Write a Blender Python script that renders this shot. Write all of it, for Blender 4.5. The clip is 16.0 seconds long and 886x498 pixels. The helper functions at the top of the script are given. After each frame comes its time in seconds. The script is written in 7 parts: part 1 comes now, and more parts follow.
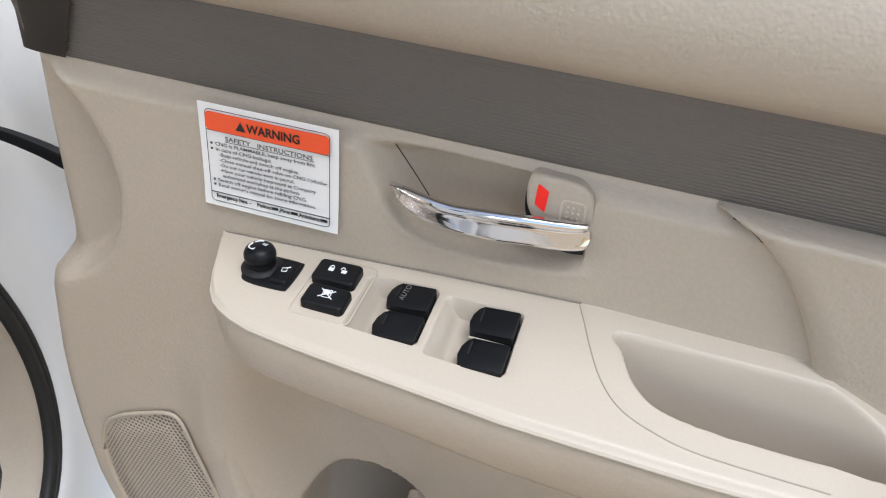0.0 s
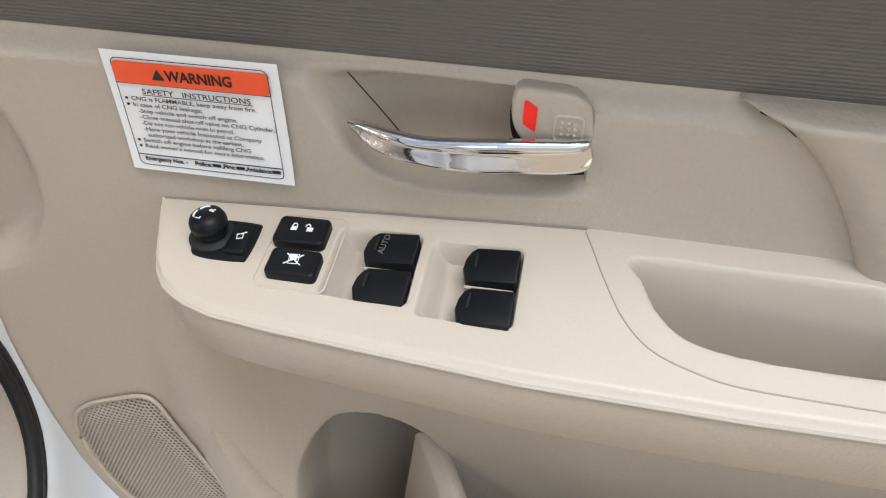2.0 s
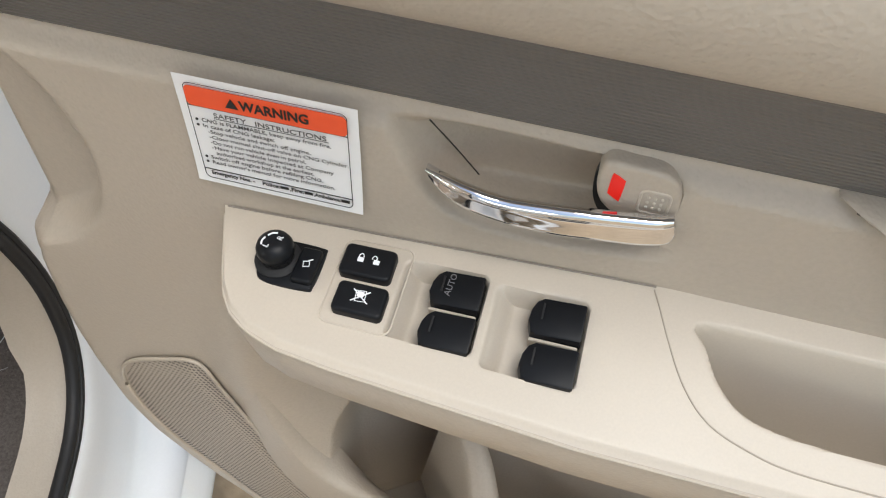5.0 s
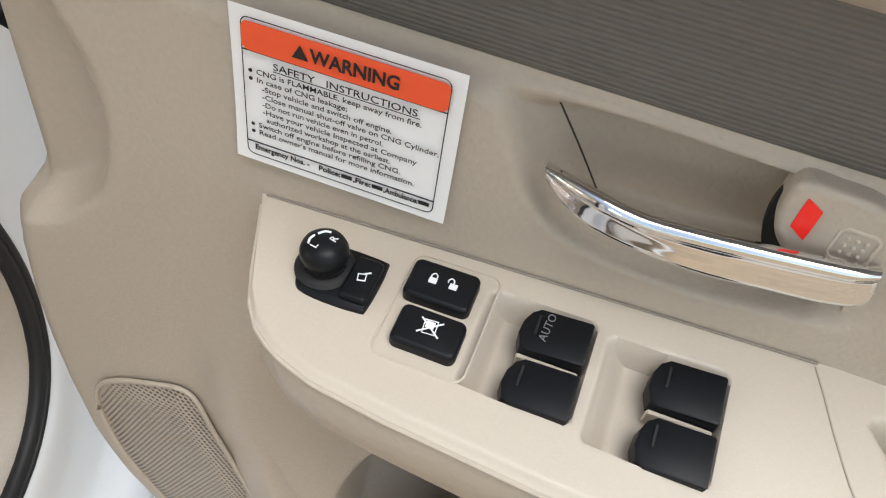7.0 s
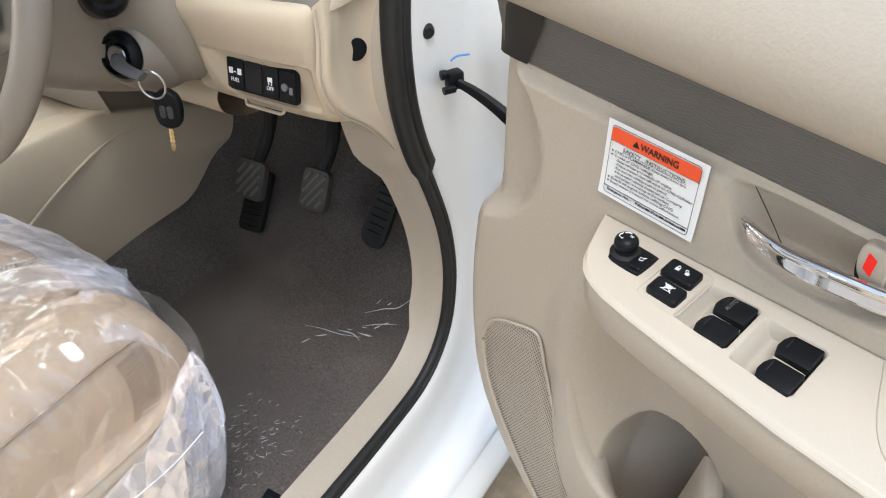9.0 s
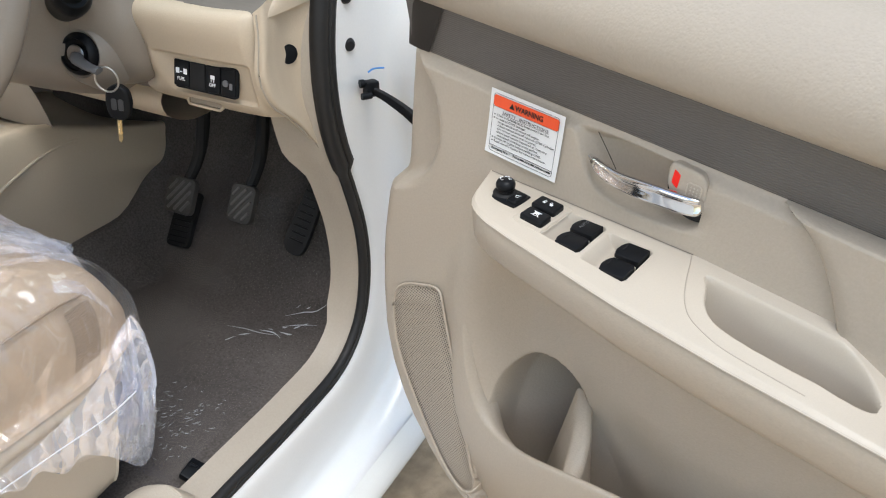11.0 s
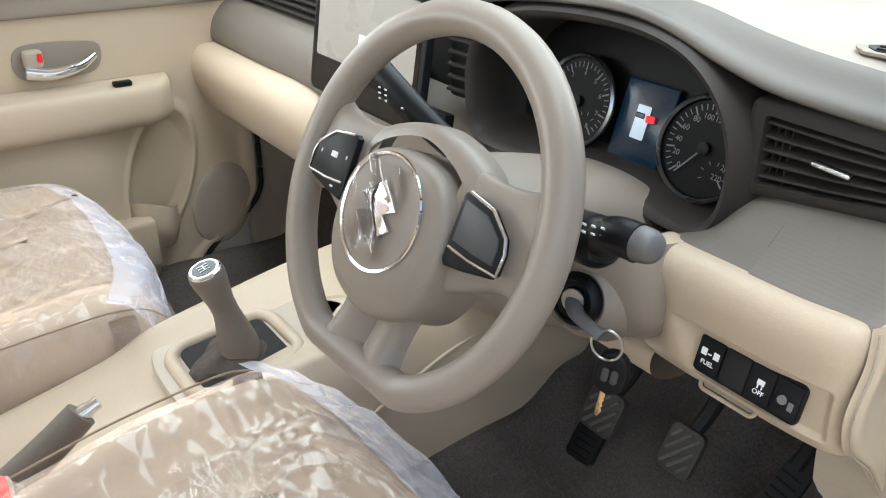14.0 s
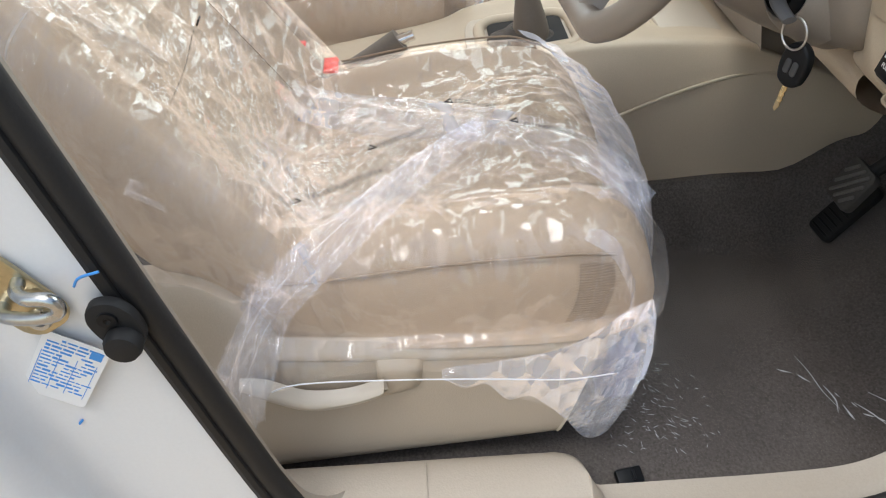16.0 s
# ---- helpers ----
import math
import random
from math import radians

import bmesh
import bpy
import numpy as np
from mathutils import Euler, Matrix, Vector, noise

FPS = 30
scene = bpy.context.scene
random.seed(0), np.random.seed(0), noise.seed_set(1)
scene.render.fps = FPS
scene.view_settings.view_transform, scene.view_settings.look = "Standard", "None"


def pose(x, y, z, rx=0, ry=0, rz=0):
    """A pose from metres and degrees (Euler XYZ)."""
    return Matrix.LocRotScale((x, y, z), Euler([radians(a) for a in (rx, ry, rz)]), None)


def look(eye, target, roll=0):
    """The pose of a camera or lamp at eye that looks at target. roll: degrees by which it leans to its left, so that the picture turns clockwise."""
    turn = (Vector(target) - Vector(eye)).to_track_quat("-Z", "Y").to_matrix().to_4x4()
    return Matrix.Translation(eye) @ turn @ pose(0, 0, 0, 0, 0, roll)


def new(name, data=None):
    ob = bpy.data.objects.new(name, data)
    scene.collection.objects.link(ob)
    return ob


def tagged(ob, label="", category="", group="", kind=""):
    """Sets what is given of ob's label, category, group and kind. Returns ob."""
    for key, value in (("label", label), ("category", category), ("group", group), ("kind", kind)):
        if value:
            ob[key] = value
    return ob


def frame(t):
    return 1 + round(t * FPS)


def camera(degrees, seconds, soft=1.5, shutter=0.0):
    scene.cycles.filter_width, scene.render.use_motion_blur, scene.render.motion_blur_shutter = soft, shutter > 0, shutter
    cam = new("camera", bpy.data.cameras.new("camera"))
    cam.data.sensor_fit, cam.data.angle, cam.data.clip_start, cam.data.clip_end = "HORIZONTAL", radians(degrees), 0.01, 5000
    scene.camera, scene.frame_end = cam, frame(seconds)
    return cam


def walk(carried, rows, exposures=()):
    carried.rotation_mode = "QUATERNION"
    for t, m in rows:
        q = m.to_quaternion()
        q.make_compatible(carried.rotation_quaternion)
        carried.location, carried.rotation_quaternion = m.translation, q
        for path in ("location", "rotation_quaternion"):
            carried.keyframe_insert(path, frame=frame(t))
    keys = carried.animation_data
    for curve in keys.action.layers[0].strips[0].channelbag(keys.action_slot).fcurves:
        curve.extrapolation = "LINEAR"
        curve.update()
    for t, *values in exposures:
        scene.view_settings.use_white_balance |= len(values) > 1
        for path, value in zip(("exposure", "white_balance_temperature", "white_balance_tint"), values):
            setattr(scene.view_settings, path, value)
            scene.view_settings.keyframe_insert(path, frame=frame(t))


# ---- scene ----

# ---- camera ----
cam = camera(59.2, 16.0, soft=1.1)
PATH = [
    (0, pose(1.1973, -0.1296, 1.0715, 56.86, -1.13, 1.31)),
    (0.5, pose(1.1867, -0.0700, 1.0030, 57.11, -2.86, -1.06)),
    (1, pose(1.1865, -0.0775, 1.0026, 56.73, -2.61, -1.87)),
    (1.5, pose(1.2133, -0.1254, 1.0708, 53.23, 1.11, -1.26)),
    (2, pose(1.1916, -0.0633, 1.0543, 48.94, 3.78, -5.19)),
    (2.5, pose(1.1796, -0.0266, 1.0969, 42.15, 8.41, -7.22)),
    (2.6, pose(1.1873, -0.0071, 1.1106, 39.86, 9.22, -7.64)),
    (3, pose(1.1732, 0.0266, 1.0858, 39.84, 7.85, -8.57)),
    (3.2, pose(1.1679, 0.0351, 1.0842, 38.50, 7.22, -8.35)),
    (5.3, pose(1.1685, -0.0055, 1.1166, 39.59, 0.29, 0.61)),
    (5.5, pose(1.1647, -0.0089, 1.1158, 39.92, -0.13, 2.16)),
    (6, pose(1.1225, 0.0728, 1.0002, 43.41, -5.98, 0.66)),
    (6.5, pose(1.1205, 0.0750, 0.9975, 44.85, -6.03, 1.42)),
    (7, pose(1.1269, 0.0482, 1.0325, 44.14, -3.93, 3.20)),
    (7.5, pose(1.1547, -0.0169, 1.1264, 42.87, 0.41, 5.36)),
    (8, pose(1.1531, -0.0300, 1.1274, 43.96, 0.58, 5.91)),
    (8.5, pose(1.1586, -0.0947, 1.1528, 46.91, 2.05, 16.30)),
    (9, pose(1.2358, -0.2134, 1.1887, 51.84, 3.11, 32.19)),
    (9.5, pose(1.3176, -0.3146, 1.1973, 55.68, 3.50, 34.71)),
    (9.7, pose(1.3389, -0.3842, 1.1998, 57.54, 3.58, 31.54)),
    (11.8, pose(1.3396, -0.3770, 1.1424, 58.13, -1.58, 26.90)),
    (12, pose(1.3037, -0.3285, 1.1603, 58.34, -1.72, 31.32)),
    (12.3, pose(1.2132, -0.2751, 1.1821, 59.08, -1.96, 36.61)),
    (12.5, pose(1.1372, -0.2468, 1.1938, 60.19, -1.93, 38.34)),
    (13, pose(0.9802, -0.2316, 1.2396, 63.50, -2.34, 40.76)),
    (13.5, pose(0.9351, -0.2329, 1.2390, 65.19, -1.78, 47.46)),
    (14, pose(0.9067, -0.2143, 1.2270, 62.50, -1.16, 53.33)),
    (14.5, pose(0.9754, -0.2222, 1.1718, 55.52, -2.12, 65.70)),
    (15, pose(1.1380, -0.1370, 1.1578, 50.11, -1.44, 80.57)),
    (15.5, pose(1.2143, -0.1198, 1.1259, 48.70, -0.86, 85.59)),
    (16, pose(1.2228, -0.1168, 1.1518, 49.83, 0.54, 86.07)),
]
EXPOSURE = [(0.0, 0.60, 6100, 10), (2.5, 0.53, 6300, 9), (5.5, 0.48, 6400, 8), (8.0, 0.56, 6400, 8), (9.0, 0.79, 6150, 8), (9.7, 0.69, 6050, 7), (11.8, 0.69, 6150, 8), (12.5, 0.70, 6150, 8), (13.5, 0.78, 6100, 7), (14.2, 0.82, 6000, 7), (14.6, 0.82, 5800, 6), (15.2, 0.60, 6100, 7), (16.0, 0.50, 6200, 8)]
walk(cam, PATH, EXPOSURE)

# ---- light ----
world = bpy.data.worlds.new("sky")
scene.world = world
world.use_nodes = True
wn = world.node_tree.nodes
sky = wn.new("ShaderNodeTexSky")
sky.sky_type = "NISHITA"
sky.sun_disc = False
sky.sun_elevation = radians(58)
sky.sun_rotation = radians(140)
sky.air_density = 1.6
sky.dust_density = 2.0
world.node_tree.links.new(sky.outputs[0], wn["Background"].inputs[0])
wn["Background"].inputs[1].default_value = 0.12
sun = new("sun", bpy.data.lights.new("sun", "SUN"))
sun.data.energy = 1.4
sun.data.angle = radians(32)
sun.data.color = (1.0, 0.975, 0.94)
sun.matrix_world = look((2.6, -2.2, 9), (0.6, 0.2, 0.8))


def window_light(name, at, aim, width, height, power):
    """Daylight entering through one of the car's windows."""
    lamp = new(name, bpy.data.lights.new(name, "AREA"))
    lamp.data.shape = "RECTANGLE"
    lamp.data.size, lamp.data.size_y = width, height
    lamp.data.energy = power
    lamp.data.color = (1.0, 0.985, 0.96)
    lamp.matrix_world = look(at, aim)
    return lamp


window_light("windscreen_daylight", (0.0, 0.60, 1.30), (0.0, 0.22, 0.62), 1.30, 0.94, 11.5)
window_light("passenger_window_daylight", (-0.775, -0.05, 1.29), (0.2, -0.05, 1.05), 1.05, 0.40, 4.5)
window_light("rear_window_daylight", (-0.775, -1.25, 1.28), (0.2, -1.0, 0.95), 1.1, 0.40, 7.0)
window_light("rear_screen_daylight", (0.0, -2.15, 1.30), (0.0, -0.6, 0.95), 1.2, 0.45, 9.0)


# ---- materials ----
def material(name, color, rough=0.5, metal=0.0, spread=0.06, grain=0.0, grain_size=0.002, stain=0.0, coat=0.0, kind="noise", spec=0.5):
    m = bpy.data.materials.new(name)
    m.use_nodes = True
    nt = m.node_tree
    b = nt.nodes["Principled BSDF"]
    link = nt.links.new
    b.inputs["Roughness"].default_value = rough
    b.inputs["Metallic"].default_value = metal
    b.inputs["Coat Weight"].default_value = coat
    b.inputs["Specular IOR Level"].default_value = spec
    co = nt.nodes.new("ShaderNodeTexCoord")
    big = nt.nodes.new("ShaderNodeTexNoise")
    big.inputs["Scale"].default_value = 5.0
    big.inputs["Detail"].default_value = 5.0
    fine = nt.nodes.new("ShaderNodeTexNoise")
    fine.inputs["Scale"].default_value = 0.6 / grain_size
    fine.inputs["Detail"].default_value = 2.0
    for n in (big, fine):
        link(co.outputs["Object"], n.inputs["Vector"])
    add = nt.nodes.new("ShaderNodeMath")
    add.operation = "ADD"
    link(big.outputs[0], add.inputs[0])
    link(fine.outputs[0], add.inputs[1])
    ramp = nt.nodes.new("ShaderNodeMapRange")
    ramp.inputs[1].default_value, ramp.inputs[2].default_value = 0.7, 1.3
    ramp.inputs[3].default_value, ramp.inputs[4].default_value = 1 - spread, 1 + spread
    link(add.outputs[0], ramp.inputs[0])
    mul = nt.nodes.new("ShaderNodeVectorMath")
    mul.operation = "SCALE"
    mul.inputs[0].default_value = color
    link(ramp.outputs[0], mul.inputs["Scale"])
    link(mul.outputs[0], b.inputs["Base Color"])
    rr = nt.nodes.new("ShaderNodeMapRange")
    rr.inputs[1].default_value, rr.inputs[2].default_value = 0.3, 0.7
    rr.inputs[3].default_value, rr.inputs[4].default_value = max(rough - 0.06, 0.02), min(rough + 0.06, 1)
    link(big.outputs[0], rr.inputs[0])
    link(rr.outputs[0], b.inputs["Roughness"])
    if grain:
        if kind == "leather":
            tex = nt.nodes.new("ShaderNodeTexVoronoi")
            tex.feature = "SMOOTH_F1"
            tex.inputs["Scale"].default_value = 1 / grain_size
            out = tex.outputs["Distance"]
            link(co.outputs["Object"], tex.inputs["Vector"])
        elif kind == "ribs":
            tex = nt.nodes.new("ShaderNodeTexWave")
            tex.bands_direction = "Z"
            tex.inputs["Scale"].default_value = 0.314 / grain_size
            tex.inputs["Distortion"].default_value = 0.35
            tex.inputs["Detail"].default_value = 1.0
            tex.inputs["Detail Scale"].default_value = 0.1
            out = tex.outputs["Fac"]
            link(co.outputs["Object"], tex.inputs["Vector"])
        else:
            tex = nt.nodes.new("ShaderNodeTexNoise")
            tex.inputs["Scale"].default_value = 1 / grain_size
            tex.inputs["Detail"].default_value = 3.0
            out = tex.outputs[0]
            link(co.outputs["Object"], tex.inputs["Vector"])
        bump = nt.nodes.new("ShaderNodeBump")
        bump.inputs["Strength"].default_value = grain
        bump.inputs["Distance"].default_value = grain_size * 0.5
        link(out, bump.inputs["Height"])
        link(bump.outputs[0], b.inputs["Normal"])
    return m


BEIGE = material("beige_plastic", (0.452, 0.394, 0.322), 0.45, spread=0.04, grain=0.27, grain_size=0.0019, kind="leather")
BEIGE_SMOOTH = material("beige_satin", (0.532, 0.472, 0.392), 0.4, spread=0.03, grain=0.14, grain_size=0.0008)
BEIGE_DARK = material("beige_grained", (0.415, 0.362, 0.296), 0.5, spread=0.04, grain=0.30, grain_size=0.0020, kind="leather")
BEIGE_WARM = material("warm_beige_plastic", (0.560, 0.470, 0.355), 0.45, spread=0.03, grain=0.25, grain_size=0.0015, kind="leather")
TAUPE = material("taupe_plastic", (0.270, 0.235, 0.200), 0.45, spread=0.03, grain=0.12, grain_size=0.0014, kind="leather")
TAUPE_DARK = material("dark_taupe_plastic", (0.036, 0.032, 0.029), 0.5, spec=0.25, spread=0.04, grain=0.15, grain_size=0.0012, kind="leather")
TAUPE_MID = material("mid_taupe_plastic", (0.150, 0.128, 0.108), 0.45, spread=0.05, grain=0.15, grain_size=0.0016, kind="leather")
STRIP = material("ribbed_grey_brown", (0.132, 0.122, 0.113), 0.42, spread=0.04, grain=0.36, grain_size=0.0022, kind="ribs")
TAUPE_RIB = material("ribbed_taupe", (0.165, 0.147, 0.128), 0.45, spread=0.03, grain=0.05, grain_size=0.003, kind="ribs")
# the dashboard top's taupe, darkened for shade on the driver-facing visor
VISOR_SHADED = material("shaded_visor_taupe", (0.088, 0.077, 0.067), 0.5, spread=0.03, grain=0.15, grain_size=0.0012, kind="leather")
BLACK = material("black_plastic", (0.0062, 0.0070, 0.0088), 0.42, spec=0.22, spread=0.1, grain=0.08, grain_size=0.0007)
BLACK_SOFT = material("black_matt", (0.014, 0.014, 0.015), 0.6, spec=0.3, spread=0.1, grain=0.1, grain_size=0.001)
GLOSS_BLACK = material("piano_black", (0.008, 0.008, 0.009), 0.12, spread=0.05)
CLUSTER_BLACK = material("cluster_black", (0.006, 0.006, 0.007), 0.5, spec=0.2, spread=0.05)
RUBBER = material("seal_rubber", (0.010, 0.010, 0.011), 0.55, spread=0.15, grain=0.2, grain_size=0.002)
WHITE = material("white_paint", (0.80, 0.81, 0.82), 0.22, spread=0.015, coat=0.6)
CHROME = material("chrome", (0.80, 0.80, 0.82), 0.05, metal=1.0, spread=0.01)
SILVER = material("satin_silver", (0.62, 0.62, 0.63), 0.25, metal=1.0, spread=0.03)
ZINC = material("yellow_zinc", (0.55, 0.47, 0.30), 0.32, metal=1.0, spread=0.12, grain=0.1, grain_size=0.003)
STEEL = material("bare_steel", (0.55, 0.55, 0.54), 0.3, metal=1.0, spread=0.05)
BRASS = material("key_brass", (0.66, 0.53, 0.30), 0.3, metal=1.0, spread=0.06)
CARPET = material("dark_carpet", (0.108, 0.096, 0.089), 0.95, spread=0.35, grain=0.9, grain_size=0.0022, spec=0.1)
SEAT_PLASTIC = material("seat_base_beige", (0.470, 0.398, 0.312), 0.5, spread=0.03, grain=0.25, grain_size=0.0015, kind="leather")
FABRIC = material("beige_fabric", (0.445, 0.352, 0.265), 0.9, spread=0.05, grain=0.4, grain_size=0.0016, spec=0.1)
FABRIC_RIB = material("ribbed_beige_fabric", (0.385, 0.305, 0.230), 0.9, spread=0.05, grain=0.5, grain_size=0.004, kind="ribs", spec=0.1)
FABRIC_DARK = material("ribbed_brown_beige_fabric", (0.320, 0.250, 0.190), 0.9, spread=0.06, grain=0.3, grain_size=0.0035, kind="ribs", spec=0.1)
PAPER = material("sticker_paper", (0.85, 0.85, 0.85), 0.45, spread=0.01)
ORANGE = material("warning_orange", (0.86, 0.10, 0.028), 0.45, spread=0.02)
INK = material("printing_ink", (0.012, 0.012, 0.012), 0.5, spread=0.02)
RED = material("lock_red", (0.95, 0.02, 0.01), 0.35, spread=0.02)
BUCKLE_RED = material("buckle_red", (0.80, 0.045, 0.03), 0.35, spread=0.03)
MARK = material("white_marking", (0.85, 0.87, 0.9), 0.5, spread=0.01)
GREY_MARK = material("dull_marking", (0.16, 0.16, 0.17), 0.5, spread=0.01)
BLUE_INK = material("blue_ink", (0.07, 0.30, 0.75), 0.5, spread=0.05)
BLUE = material("blue_plastic", (0.012, 0.03, 0.16), 0.4, spread=0.05)
SAND = material("sandy_concrete", (0.50, 0.375, 0.245), 0.9, spread=0.22, grain=0.6, grain_size=0.02, spec=0.1)
PRINT_GREY = material("cover_print", (0.06, 0.057, 0.057), 0.5, spread=0.02)


def glass_material(name, tint=(1, 1, 1), weight=0.06, rough=0.02):
    m = bpy.data.materials.new(name)
    m.use_nodes = True
    nt = m.node_tree
    nt.nodes.clear()
    out = nt.nodes.new("ShaderNodeOutputMaterial")
    mix = nt.nodes.new("ShaderNodeMixShader")
    tr = nt.nodes.new("ShaderNodeBsdfTransparent")
    tr.inputs[0].default_value = (*tint, 1)
    gl = nt.nodes.new("ShaderNodeBsdfGlossy")
    gl.inputs["Roughness"].default_value = rough
    fr = nt.nodes.new("ShaderNodeFresnel")
    fr.inputs[0].default_value = 1.45
    add = nt.nodes.new("ShaderNodeMath")
    add.operation = "ADD"
    add.use_clamp = True
    add.inputs[1].default_value = weight
    nt.links.new(fr.outputs[0], add.inputs[0])
    nt.links.new(add.outputs[0], mix.inputs[0])
    nt.links.new(tr.outputs[0], mix.inputs[1])
    nt.links.new(gl.outputs[0], mix.inputs[2])
    nt.links.new(mix.outputs[0], out.inputs[0])
    return m


def film_material(name, cloud, tint, scale, strength, gloss=0.55, rough=0.1, crease=0.25):
    """Thin polythene: clear, with a milky share, long sharp creases and feathery crinkles."""
    m = bpy.data.materials.new(name)
    m.use_nodes = True
    nt = m.node_tree
    nt.nodes.clear()
    link = nt.links.new
    out = nt.nodes.new("ShaderNodeOutputMaterial")
    co = nt.nodes.new("ShaderNodeTexCoord")

    def math_node(op, a, b, clamp=False):
        n = nt.nodes.new("ShaderNodeMath")
        n.operation = op
        n.use_clamp = clamp
        for i, v in enumerate((a, b)):
            if isinstance(v, (int, float)):
                n.inputs[i].default_value = v
            else:
                link(v, n.inputs[i])
        return n.outputs[0]

    def field(size, stretch, turn, detail=2.0, distortion=0.4):
        mp = nt.nodes.new("ShaderNodeMapping")
        mp.inputs["Scale"].default_value = stretch
        mp.inputs["Rotation"].default_value = turn
        link(co.outputs["Object"], mp.inputs[0])
        n = nt.nodes.new("ShaderNodeTexNoise")
        n.inputs["Scale"].default_value = size
        n.inputs["Detail"].default_value = detail
        n.inputs["Distortion"].default_value = distortion
        link(mp.outputs[0], n.inputs["Vector"])
        return n.outputs[0]

    def ridges(f, sharp):
        return math_node("SUBTRACT", 1.0, math_node("MULTIPLY", math_node("ABSOLUTE", math_node("SUBTRACT", f, 0.5), 0.0), sharp), True)
    broad = field(scale * 0.35, (1, 1, 1), (0, 0, 0))
    r1 = ridges(field(scale * 0.5, (1.0, 1.6, 1.2), (0.3, 0.5, 0.6)), 14.0)
    feather = field(scale * 3.0, (1.0, 3.5, 2.0), (0.5, 0.2, 0.9), 4.0, 1.2)
    mask = math_node("MULTIPLY", math_node("SUBTRACT", field(scale * 0.45, (1, 1, 1), (1, 2, 0)), 0.45), 5.0, True)

    def shards(size, stretch, turn):
        mp = nt.nodes.new("ShaderNodeMapping")
        mp.inputs["Scale"].default_value = stretch
        mp.inputs["Rotation"].default_value = turn
        link(co.outputs["Object"], mp.inputs[0])
        n = nt.nodes.new("ShaderNodeTexVoronoi")
        n.inputs["Scale"].default_value = size
        n.inputs["Randomness"].default_value = 1.0
        link(mp.outputs[0], n.inputs["Vector"])
        return n.outputs["Distance"]
    height = math_node("ADD", math_node("MULTIPLY", r1, 0.30), math_node("MULTIPLY", shards(scale * 2.6, (1.0, 2.0, 1.4), (0.3, 0.4, 0.7)), 0.95))
    height = math_node("ADD", height, math_node("MULTIPLY", broad, 0.9))
    height = math_node("ADD", height, math_node("MULTIPLY", math_node("MULTIPLY", shards(scale * 8.0, (0.8, 2.4, 1.4), (0.6, 0.2, -0.5)), mask), 0.50))
    height = math_node("ADD", height, math_node("MULTIPLY", math_node("MULTIPLY", feather, mask), 0.45))
    bump = nt.nodes.new("ShaderNodeBump")
    bump.inputs["Strength"].default_value = strength
    bump.inputs["Distance"].default_value = 0.012
    link(height, bump.inputs["Height"])
    tr = nt.nodes.new("ShaderNodeBsdfTransparent")
    tr.inputs[0].default_value = (0.98, 0.98, 0.985, 1)
    df = nt.nodes.new("ShaderNodeBsdfDiffuse")
    df.inputs[0].default_value = (*tint, 1)
    tl = nt.nodes.new("ShaderNodeBsdfTranslucent")
    tl.inputs[0].default_value = (*tint, 1)
    milk = nt.nodes.new("ShaderNodeMixShader")
    milk.inputs[0].default_value = 0.4
    link(df.outputs[0], milk.inputs[1])
    link(tl.outputs[0], milk.inputs[2])
    share = math_node("MULTIPLY", math_node("ADD", math_node("MULTIPLY", broad, 1.6), 0.2), cloud)
    share = math_node("ADD", share, math_node("MULTIPLY", math_node("MULTIPLY", r1, mask), crease), True)
    m1 = nt.nodes.new("ShaderNodeMixShader")
    link(share, m1.inputs[0])
    link(tr.outputs[0], m1.inputs[1])
    link(milk.outputs[0], m1.inputs[2])
    gl = nt.nodes.new("ShaderNodeBsdfGlossy")
    gl.inputs["Roughness"].default_value = rough
    link(bump.outputs[0], gl.inputs["Normal"])
    fr = nt.nodes.new("ShaderNodeFresnel")
    fr.inputs[0].default_value = 1.5
    link(bump.outputs[0], fr.inputs["Normal"])
    shine = math_node("MINIMUM", math_node("MULTIPLY", fr.outputs[0], gloss), 0.4)
    link(shine, gl.inputs[0])
    both = nt.nodes.new("ShaderNodeAddShader")
    link(m1.outputs[0], both.inputs[0])
    link(gl.outputs[0], both.inputs[1])
    link(both.outputs[0], out.inputs[0])
    return m


GLASS = glass_material("window_glass", (0.90, 0.94, 0.92))
CLEAR = glass_material("clear_lens", (0.97, 0.97, 0.97), 0.03)
FILM = film_material("cover_film", 0.075, (0.90, 0.90, 0.94), 7.0, 1.0, 1.5, 0.09, 0.24)
FILM_FOLD = film_material("folded_film", 0.20, (0.74, 0.80, 0.95), 10.0, 1.0, 1.3, 0.09, 0.34)
FILM_EDGE = film_material("loose_film", 0.33, (0.74, 0.80, 0.96), 8.0, 1.0, 1.4, 0.10, 0.34)
FLOOR_FILM = film_material("floor_film", 0.0, (0.6, 0.6, 0.6), 5.0, 0.06, 0.05, 0.25, 0.0)
# pale colour that holds the shine along the floor film's creases
CREASE_GLINT = material("crease_glint", (0.62, 0.63, 0.66), 0.15, spread=0.1, spec=1.0, coat=0.5)
DIAL_MARK = material("dial_marking", (0.26, 0.27, 0.29), 0.6, spread=0.01)


